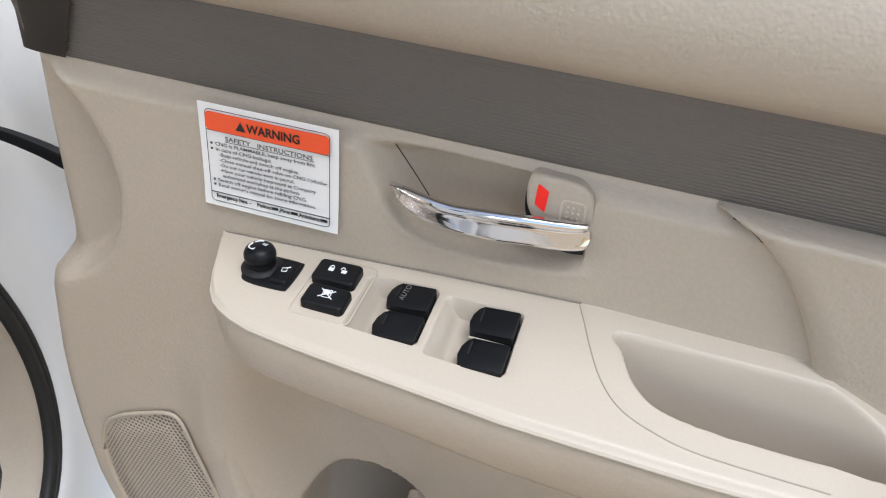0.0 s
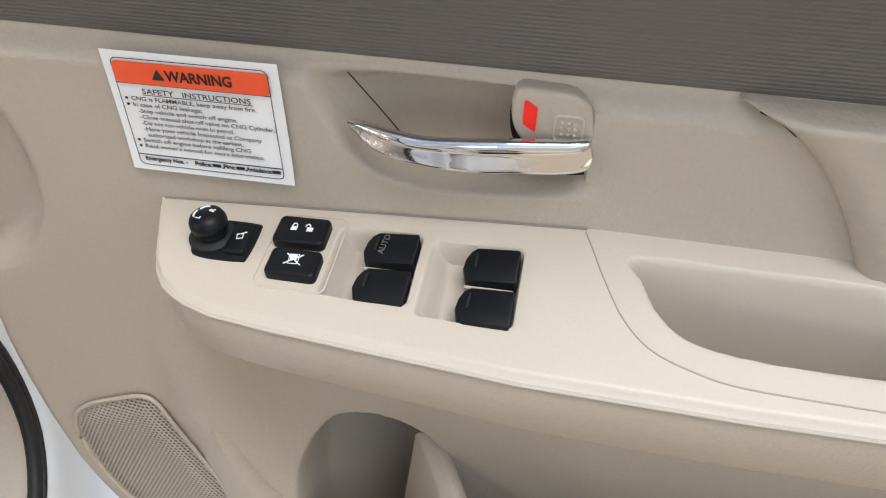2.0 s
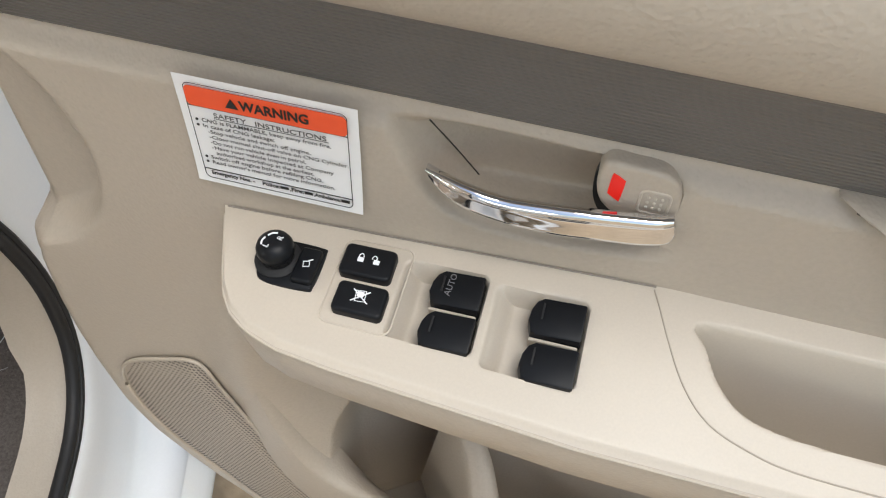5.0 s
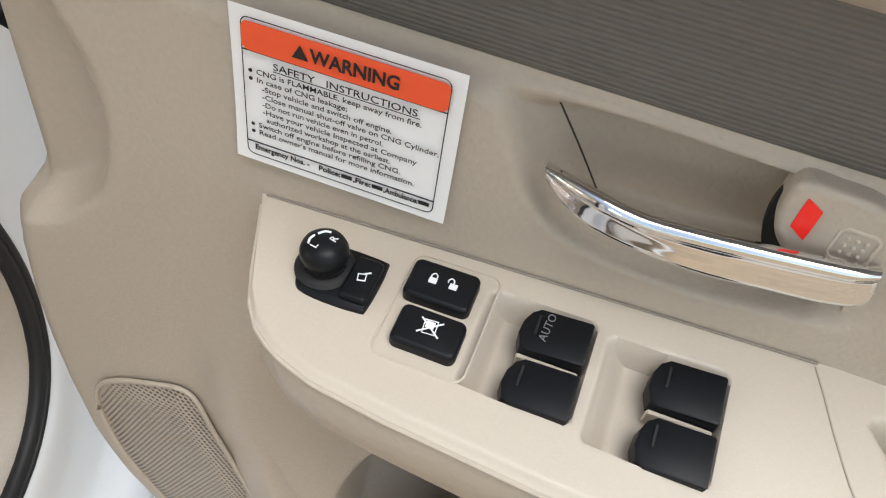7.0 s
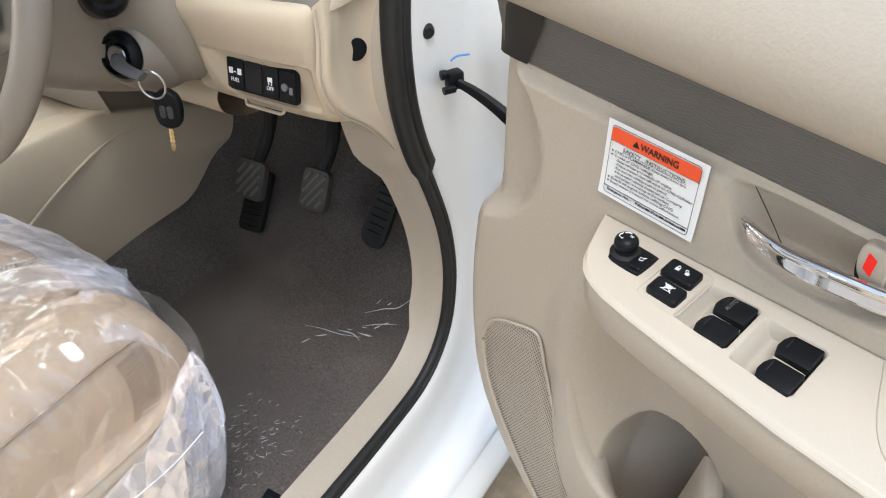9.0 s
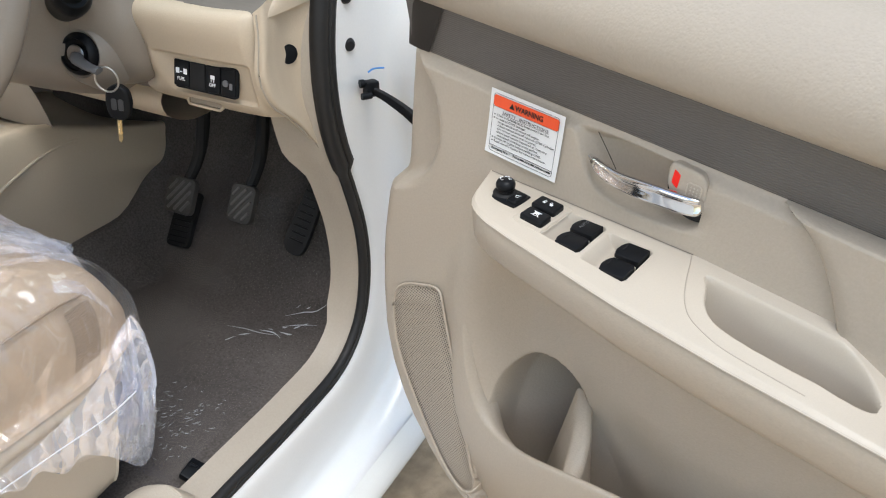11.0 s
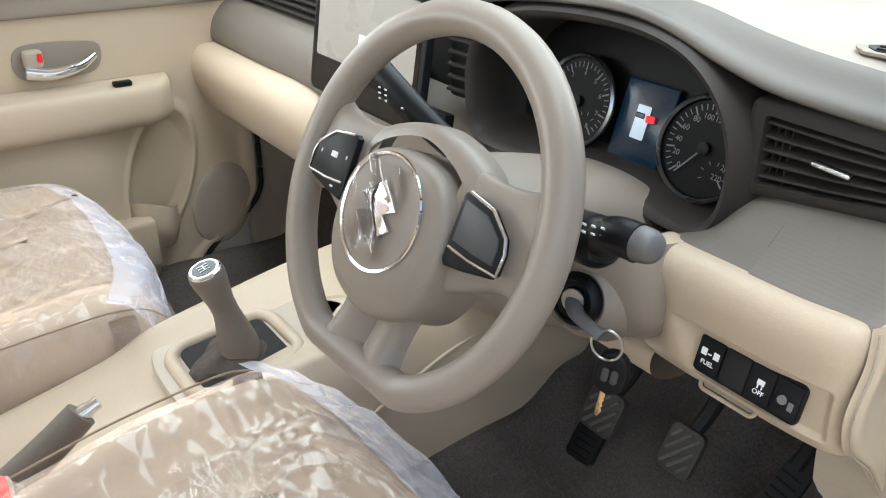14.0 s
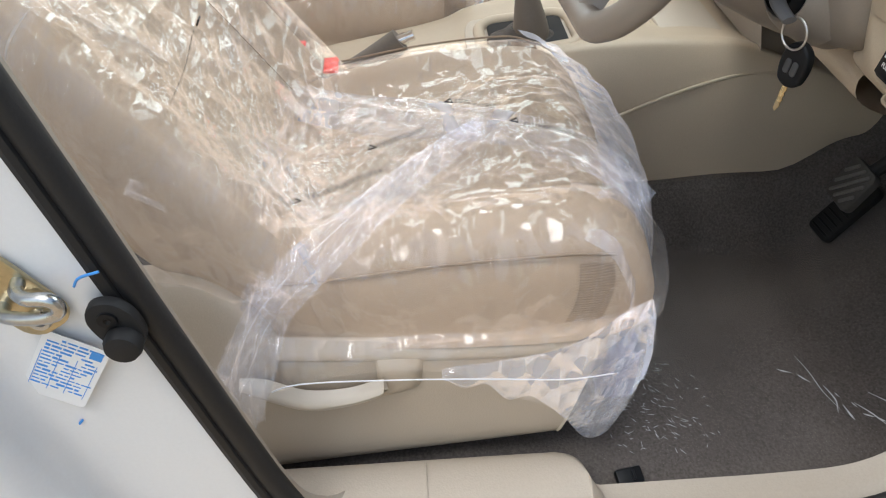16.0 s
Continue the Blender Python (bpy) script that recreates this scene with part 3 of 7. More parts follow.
    part("arm", tube([(0.78, 0.498, 0.775), (0.80, 0.500, 0.768), (0.83, 0.497, 0.757), (0.858, 0.492, 0.745), (0.90, 0.487, 0.728)], lambda s: 0.004 + 0.0035 * s, 16, 8, squash=1.5), BLACK, st)


frame_fittings()


# ---- driver's door ----
DOOR = pose(0.7133, 0.3788, -0.0276, -1.138, 3.835, -16.538)


def dp(u, v, w):
    """Door place: u from the hinge outwards, v out of the trim, w up."""
    return (u, -v, w)


def ridge_line(w):
    """u of the upright ridge between the grille and the hollow lower trim."""
    return 0.268 + 0.030 * ease(0.66, 0.56, w) + 0.050 * ease(0.58, 0.46, w) + 0.012 * ease(0.70, 0.78, w)


def panel_depth(u, w):
    """How far the trim stands out of its main plane."""
    v = 0.0
    r = math.hypot((u - 0.125) / 0.090, (w - 0.860) / 0.094)
    v -= 0.024 * ease(1.0, 0.84, r)
    v -= 0.009 * ease(0.930, 0.9445, w)
    low = ease(0.80, 0.70, w)
    r0 = ridge_line(w)
    v += 0.006 * ease(r0 - 0.03, r0, u) * low * ease(0.58, 0.66, w)
    v -= 0.044 * ease(r0, r0 + 0.085, u) * low
    # flatter wall behind the slanting crease of the map pocket
    crease = 0.360 + (0.7066 - w) * 0.771
    v += min(0.022, 0.16 * max(0.0, u - crease)) * low
    # round bottle holder
    k = (u - 0.389) / 0.060
    g = 1 - (math.hypot(k, (w - 0.560) / 0.072) if w > 0.56 else abs(k))
    if g > 0:
        v -= 0.075 * ease(0.0, 0.13, g) * (0.45 + 0.55 * math.sqrt(1 - k * k))
    v -= 0.012 * ease(0.56, 0.36, w) * ease(0.30, 0.16, u)
    return v


def front_edge(w):
    """u of the trim's front and bottom edge."""
    pts = [(0.95, 0.137), (0.89, 0.137), (0.80, 0.139), (0.775, 0.137), (0.75, 0.130), (0.70, 0.126), (0.66, 0.126), (0.614, 0.129), (0.56, 0.136), (0.50, 0.151), (0.45, 0.171), (0.42, 0.191), (0.39, 0.226), (0.365, 0.268), (0.34, 0.33), (0.32, 0.42)]
    for (w1, u1), (w0, u0) in zip(pts, pts[1:]):
        if w >= w0:
            return u0 + (u1 - u0) * (w - w0) / (w1 - w0)
    return pts[-1][1]


RECESS = [(0.379, 0.9365), (0.386, 0.920), (0.398, 0.898), (0.412, 0.885), (0.435, 0.8785), (0.465, 0.878), (0.495, 0.881), (0.517, 0.887), (0.5205, 0.900), (0.518, 0.920), (0.513, 0.934), (0.503, 0.939), (0.46, 0.940), (0.41, 0.9405), (0.388, 0.9405)]


def inside(poly, x, y):
    hit = False
    for (x1, y1), (x2, y2) in zip(poly, poly[1:] + poly[:1]):
        if (y1 > y) != (y2 > y) and x < (x2 - x1) * (y - y1) / (y2 - y1) + x1:
            hit = not hit
    return hit


def edge_gap(poly, x, y):
    best = 9.0
    p = Vector((x, y))
    for a, b in zip(poly, poly[1:] + poly[:1]):
        a, b = Vector(a), Vector(b)
        t = max(0, min(1, (p - a).dot(b - a) / (b - a).length_squared))
        best = min(best, (p - a - (b - a) * t).length)
    return best


def recess_depth(u, w, poly):
    """The dished hollow behind the inner handle."""
    if not inside(poly, u, w):
        return 0.0
    g = edge_gap(poly, u, w)
    front = ease(0.379, 0.44, u)
    return -0.034 * ease(0.0, 0.012, g) * (0.25 + 0.75 * front)


def driver_door():
    door = thing("driver_door", "open front car door with beige trim and switches", "car door", DOOR)
    poly = [(p.x, p.y) for p in spline([(u, w, 0) for u, w in RECESS], 70, True)]
    # main trim as one moulded sheet
    us = list(np.linspace(0, 0.15, 34)) + list(np.linspace(0.152, 0.36, 120)) + list(np.linspace(0.364, 0.92, 64))
    ws = list(np.linspace(0.31, 0.49, 30)) + list(np.linspace(0.4925, 0.66, 82)) + list(np.linspace(0.663, 0.86, 40)) + list(np.linspace(0.862, 0.945, 52))
    rows = []
    for w in ws:
        e = front_edge(w)
        row = [dp(e - 0.004, -0.050, w), dp(e - 0.003, panel_depth(e, w) - 0.014, w)]
        for s in us:
            u = e + s
            v = panel_depth(u, w) - 0.011 * (1 - ease(0, 0.012, s)) + recess_depth(u, w, poly)
            row.append(dp(u, v, w))
        rows.append(row)
    part("trim_panel", skin(rows), BEIGE, door, "beige moulded door trim panel", angle=60)
    # raised border line above the recess and the ribbed strip
    part("trim_strip", (loft([[dp(u, -0.018, 0.9435), dp(u, -0.009, 0.9450), dp(u, -0.005, 0.955), dp(u, 0.000, 0.975), dp(u, 0.006, 0.995), dp(u, 0.009, 1.004)] for u in (0.158, 0.175, 0.30, 0.60, 1.03)], 60, 24)), STRIP, door, "dark grey-brown strip with fine ribs")
    part("strip_end", (loft([[dp(0.146, -0.03, w), dp(0.1495, -0.010, w), dp(0.165, -0.0055 + 0.013 * (w - 0.945) / 0.06, w), dp(0.185 + 0.03 * (w - 0.945) / 0.06, -0.0055 + 0.0165 * (w - 0.945) / 0.06, w)] for w in (0.9455, 0.965, 0.985, 1.003)], 12, 14)), TAUPE_DARK, door)
    part("top_pad", (loft([[dp(u, 0.006, 1.0035), dp(u, 0.016, 1.0045), dp(u, 0.031 + b, 1.018), dp(u, 0.037 + b, 1.042), dp(u, 0.030 + b, 1.068), dp(u, 0.010, 1.087 + 2 * b), dp(u, -0.02, 1.096 + 2 * b), dp(u, -0.05, 1.097 + 2 * b)] for u, b in ((0.147, -0.022), (0.151, -0.013), (0.162, -0.006), (0.185, -0.003), (0.30, 0.0), (0.60, 0.004), (1.03, 0.006))], 60, 40)), BEIGE_DARK, door, "padded beige grained upper door trim", angle=60)
    # rear insert with its curved seam
    seam = spline([(0.578, 0.9440, 0), (0.598, 0.936, 0), (0.619, 0.916, 0), (0.637, 0.889, 0), (0.650, 0.862, 0), (0.660, 0.835, 0)], 30)
    rows = []
    for i, p in enumerate(seam):
        u, w = p.x, p.y
        f = ease(0.0, 0.15, i / 29)
        rows.append([dp(u + 0.0005, -0.004, w), dp(u + 0.0015, 0.008 * f - 0.004, w + 0.0005), dp(u + 0.006, 0.0125 * f - 0.004, w + 0.001)] + [dp(u + 0.006 + s * (0.97 - u), 0.0125 * f - 0.004 + 0.004 * s + 0.035 * s ** 1.3 * (1 + 0.5 * ease(0.93, 0.84, w)), w + s * 0.003) for s in np.linspace(0.04, 1, 24)])
    rows.insert(0, [(x, y + 0.022, z + 0.001) for x, y, z in rows[0]])
    part("rear_insert", skin(rows), BEIGE, door, "beige armrest insert behind a curved seam", angle=60)
    part("seam_gap", tube([dp(p.x - 0.0003, -0.0005, p.y) for p in seam[3:]], 0.0004, -1, 6), TAUPE_DARK, door)
    part("recess_liner", tube([dp(0.402, -0.008, 0.936), dp(0.414, -0.018, 0.912), dp(0.427, -0.0285, 0.885)], 0.0004, 12, 6), TAUPE_DARK, door)
    part("recess_seam", tube([dp(0.427, -0.0285, 0.885), dp(0.45, -0.0325, 0.8865), dp(0.474, -0.033, 0.885), dp(0.484, -0.033, 0.882)], 0.0004, 12, 6), TAUPE_DARK, door)
    armrest(door)
    handle(door)
    shell(door)
    pocket(door)
    speaker(door)
    return door


def plate_edge(u):
    """Outer edge of the armrest, v against u."""
    pts = [(0.2905, 0.000), (0.296, 0.012), (0.305, 0.034), (0.312, 0.050), (0.320, 0.061), (0.332, 0.069), (0.350, 0.0745), (0.38, 0.0775), (0.43, 0.080), (0.50, 0.083), (0.60, 0.082), (0.72, 0.080), (0.95, 0.072)]
    for (a, va), (b, vb) in zip(pts, pts[1:]):
        if u <= b:
            return va + (vb - va) * (u - a) / (b - a)
    return pts[-1][1]


def plate_height(u, v):
    """Height of the armrest top: it tips outwards, and its inner rim drops at the rear."""
    inner = 0.8525 + 0.065 * (min(u, 0.53) - 0.30) - 0.4 * max(u - 0.66, 0)
    outer = 0.8500 - 0.028 * (min(u, 0.60) - 0.30)
    return inner + (outer - inner) * v / 0.08


POCKET = [(0.547, 0.013), (0.551, 0.026), (0.560, 0.042), (0.576, 0.053), (0.61, 0.057), (0.66, 0.057), (0.694, 0.054), (0.704, 0.045), (0.698, 0.030), (0.680, 0.017), (0.655, 0.012), (0.60, 0.012)]
WELLS = [((0.3975, 0.012), (0.4425, 0.056)), ((0.4465, 0.0150), (0.494, 0.0600))]


def armrest(door):
    pocket_poly = [(p.x, p.y) for p in spline([(u, v, 0) for u, v in POCKET], 70, True)]
    well_polys = [[(a[0] + x, (a[1] + b[1]) / 2 + y) for x, y in [(px + (b[0] - a[0]) / 2, py) for px, py in rrect(b[0] - a[0], b[1] - a[1], 0.004)]] for a, b in WELLS]
    # top plate with the switch wells and the grab pocket pressed into it
    us = sorted(set(np.round(np.concatenate([np.linspace(0.2905, 0.345, 50), np.linspace(0.345, 0.51, 190), np.linspace(0.51, 0.72, 130), np.linspace(0.72, 0.95, 24)]), 5)))
    rows = []
    for u in us:
        edge = plate_edge(u)
        row = []
        for s in np.concatenate([np.linspace(0, 0.9, 72), np.linspace(0.91, 1, 8)]):
            v = edge * s - 0.003 * (1 - s)
            w = plate_height(u, v)
            w -= 0.0022 * ease(0.95, 1.0, s)
            for poly, (a, b) in zip(well_polys, WELLS):
                if inside(poly, u, v):
                    g = edge_gap(poly, u, v)
                    k = (u - a[0]) / (b[0] - a[0])
                    w -= ease(0, 0.0025, g) * (0.011 * ease(0.0, 0.25, k) + 0.002)
            if 0.53 < u < 0.71:
                if inside(pocket_poly, u, v):
                    w -= 0.075 * ease(0.0, 0.011, edge_gap(pocket_poly, u, v))
            row.append(dp(u, v, w))
        rows.append(row)
    part("armrest_top", skin(rows), BEIGE_SMOOTH, door, "smooth beige armrest top with switch wells", angle=50)
    # side of the armrest
    rows = []
    for u in np.concatenate([np.linspace(0.2905, 0.36, 50), np.linspace(0.365, 0.95, 60)]):
        e = plate_edge(u)
        top = plate_height(u, e) - 0.0022
        dn = 0.050 + 0.008 * ease(0.3, 0.6, u)
        row = []
        for s, k in ((0.0, 1.0), (0.012, 1.010), (0.03, 1.0), (0.045, 0.99), (0.12, 1.005), (0.4, 0.985), (0.7, 0.94), (0.88, 0.85), (0.97, 0.72), (1.0, 0.55), (1.02, 0.25), (1.03, -0.1)):
            row.append(dp(u + 0.006 * s * ease(0.40, 0.30, u), e * k, top - dn * s))
        rows.append(row)
    part("armrest_side", skin(rows), BEIGE, door, "beige armrest side with a fine bright parting line", angle=40)
    part("parting_line", tube([dp(u, plate_edge(u) * 1.004 + 0.0006, plate_height(u, plate_edge(u)) - 0.0030) for u in np.linspace(0.292, 0.95, 90)], 0.0008, -1, 6), BEIGE_SMOOTH, door)
    # taupe line drawn for the faint shadow where plate meets panel
    part("plate_shadow", tube([dp(u, 0.0008, plate_height(u, 0) + 0.0005) for u in np.linspace(0.293, 0.523, 40)], 0.0005, -1, 6), TAUPE, door)
    part("plate_seam", tube([dp(u, v, plate_height(u, v) + 0.0001) for u, v in ((0.5225, 0.002), (0.527, 0.012), (0.533, 0.026), (0.543, 0.045), (0.556, 0.0585), (0.575, 0.066), (0.60, 0.070), (0.66, 0.071))], 0.0005, 40, 6), BEIGE_DARK, door)
    # button cluster border
    z0 = lambda u, v: plate_height(u, v)
    part("button_border", tube([dp(u, v, z0(u, v)) for u, v in [(0.383 + x, 0.0312 + y) for x, y in rrect(0.037, 0.050, 0.005, 4)]], 0.0006, -1, 6, closed=True), BEIGE_SMOOTH, door)
    switches(door)


def plate_frame(u, v, lift=0.0, turn=0.0):
    """A pose on the armrest top: x along u, y towards the door, z up."""
    along = (plate_height(u + 0.004, v) - plate_height(u - 0.004, v)) / 0.008
    across = (plate_height(u, v) - plate_height(u, v + 0.004)) / 0.004
    up = Vector((-along, -across, 1)).normalized()
    x = Vector((1, 0, along)).normalized()
    y = up.cross(x).normalized()
    m = Matrix((x, y, up)).transposed().to_4x4()
    return Matrix.Translation(dp(u, v, plate_height(u, v) + lift)) @ m @ pose(0, 0, 0, 0, 0, turn)


def key_cap(w, d, h, r=0.003):
    return plate(rrect(w, d, r, 4), h, min(0.0018, h * 0.4), 3)


def switches(door):
    # two square buttons
    lock = part("lock_button", moved(key_cap(0.0275, 0.0185, 0.0075), plate_frame(0.3805, 0.0205, -0.002)), BLACK, door, "black door lock button")
    win = part("window_lock_button", moved(key_cap(0.0262, 0.0175, 0.0075), plate_frame(0.383, 0.0420, -0.002)), BLACK, door, "black window lock button")
    top = plate_frame(0.3805, 0.0205, 0.0058)

    def padlock(x, shift):
        return [rbox(0.0032, 0.0026, 0.0003, 0, 1, (x, -0.001, 0)), moved(tube([(-0.0011, 0, 0), (-0.0011, 0.0012, 0), (0, 0.0022, 0), (0.0011, 0.0012, 0), (0.0011, 0.0002, 0)], 0.0003, 16, 6), pose(x + shift, 0.0004, 0))]
    part("lock_icon", moved(merge(*padlock(-0.0042, 0), *padlock(0.0042, -0.0014)), top), MARK, lock, "white padlock marks")
    top = plate_frame(0.383, 0.0420, 0.0058)
    icon = [moved(tube([(x, y, 0) for x, y in ((-0.0022, -0.003), (-0.0028, 0.003), (0.0022, 0.0034), (0.0026, -0.0026))], 0.0003, -1, 6, closed=True), pose(0, 0, 0)),
            rbox(0.011, 0.0006, 0.0003, 0, 1, (0, 0, 0.0001), (0, 0, 38)), rbox(0.011, 0.0006, 0.0003, 0, 1, (0, 0, 0.0001), (0, 0, -38)), rbox(0.0034, 0.003, 0.0003, 0, 1, (-0.0003, 0.0012, 0))]
    part("window_icon", moved(merge(*icon), top), MARK, win, "white crossed window mark")
    # rocker switches in pairs
    for i, (a, b) in enumerate(WELLS):
        u0, u1 = b[0] - 0.0275, b[0] - 0.0012
        vm = (a[1] + b[1]) / 2
        for k, (v0, v1) in enumerate(((a[1] + 0.001, vm - 0.0017), (vm + 0.0017, b[1] - 0.001))):
            d = v1 - v0
            w_ = u1 - u0
            line = [(w_ / 2, d / 2 - 0.0008), (w_ / 2 - 0.0008, d / 2), (-w_ * 0.30, d / 2), (-w_ * 0.42, d / 2 - 0.0018), (-w_ / 2, d * 0.18), (-w_ / 2 - 0.0006, -d * 0.12), (-w_ * 0.45, -d / 2 + 0.0015), (-w_ * 0.34, -d / 2), (w_ / 2 - 0.0008, -d / 2), (w_ / 2, -d / 2 + 0.0008)]
            cap = plate(line, 0.0125, 0.0009, 2)
            for vert in cap.verts:
                if vert.co.z > 0.005:
                    vert.co.z -= 0.0016 * math.sin(math.pi * max(0, min(1, vert.co.x / w_ + 0.5))) + 0.0030 * ease(-w_ * 0.2, -w_ / 2, vert.co.x)
            sw = part("window_switch", moved(cap, plate_frame((u0 + u1) / 2, (v0 + v1) / 2, -0.0090)), BLACK, door, "black rocker window switch", angle=30)
            part("grip_mark", moved(rbox(0.0012, 0.009, 0.0005, 0.0002, 1), plate_frame(u0 + 0.0052, (v0 + v1) / 2, 0.0022)), BLACK_SOFT, sw)
            if i == 0 and k == 0:
                part("auto_mark", moved(letters("AUTO", 0.0046, 0.0001, "CENTER"), plate_frame(u0 + 0.0105, (v0 + v1) / 2, 0.0024, 84)), GREY_MARK, sw, "dull grey AUTO lettering")
        part("switch_divider", moved(rbox(u1 - u0 - 0.002, 0.0016, 0.010, 0.0006, 1), plate_frame((u0 + u1) / 2, vm, -0.0065)), BEIGE_SMOOTH, door, "thin beige rib between switches")
    # mirror switch
    m = plate_frame(0.3405, 0.0295)
    base = part("mirror_switch", moved(plate([(p.x, p.y) for p in spline([(-0.0165, 0.010, 0), (-0.010, 0.0135, 0), (0.013, 0.0135, 0), (0.0165, 0.010, 0), (0.0165, -0.010, 0), (0.013, -0.0135, 0), (-0.008, -0.0135, 0), (-0.015, -0.008, 0)], 40, True)], 0.0025, 0.001), m @ pose(0, 0, -0.0008)), BLACK, door, "black mirror switch base")
    part("knob_skirt", moved(lathe([(0.0122, 0.001), (0.0122, 0.0024), (0.0110, 0.0034), (0.0095, 0.0042), (0.0005, 0.0043)], 36), m @ pose(-0.0065, 0.001, 0)), BLACK_SOFT, base)
    knob = part("mirror_knob", moved(lathe([(0.0084, 0.003), (0.0084, 0.0075), (0.0092, 0.0084), (0.0097, 0.0105), (0.0096, 0.0128), (0.0086, 0.0152), (0.0062, 0.0171), (0.003, 0.0179), (0.0005, 0.0180)], 40), m @ pose(-0.0065, 0.001, 0)), BLACK, door, "round black mirror knob")
    dots = []
    for r in range(4):
        for j in range(28):
            a = 2 * math.pi * (j + 0.5 * (r % 2)) / 28
            dots.append(rbox(0.0006, 0.0008, 0.0009, 0, 1, (-0.0065 + 0.0085 * math.cos(a), 0.001 + 0.0085 * math.sin(a), 0.0040 + 0.0012 * r), (0, 0, math.degrees(a))))
    part("knurling", moved(merge(*dots), m), BLACK_SOFT, knob)
    mk = [moved(letters("L", 0.0042, 0.0002, "CENTER"), pose(-0.001, -0.0040, 0, 0, 0, 80)), moved(letters("R", 0.0042, 0.0002, "CENTER"), pose(0.0045, 0.0018, 0, 0, 0, 80)),
          moved(tube([(-0.0048, -0.0036, 0), (-0.0052, -0.0012, 0), (-0.0044, 0.001, 0)], 0.0005, 10, 6), pose(0, 0, 0.0)), moved(tube([(-0.0035, 0.0022, 0), (-0.0016, 0.0042, 0), (0.0008, 0.0048, 0)], 0.0005, 10, 6), pose(0, 0, 0))]
    part("knob_mark", moved(merge(*mk), m @ pose(-0.0065, 0.001, 0.0178)), MARK, knob, "white L and R marks")
    part("fold_button", moved(key_cap(0.0115, 0.021, 0.0035, 0.002), m @ pose(0.0098, -0.0005, 0.0014)), BLACK, base, "black mirror folding button")
    ic = [moved(tube([(-0.0015, -0.0016, 0), (0.0015, -0.0016, 0), (0.0017, 0.0016, 0), (-0.0015, 0.0016, 0)], 0.00035, -1, 6, closed=True), pose(0, 0, 0)), rbox(0.0026, 0.0007, 0.0003, 0, 1, (0.0022, 0.0022, 0), (0, 0, 20))]
    part("fold_icon", moved(merge(*ic), m @ pose(0.0098, -0.0005, 0.0051, 0, 0, 15)), MARK, base, "white folding mirror mark")


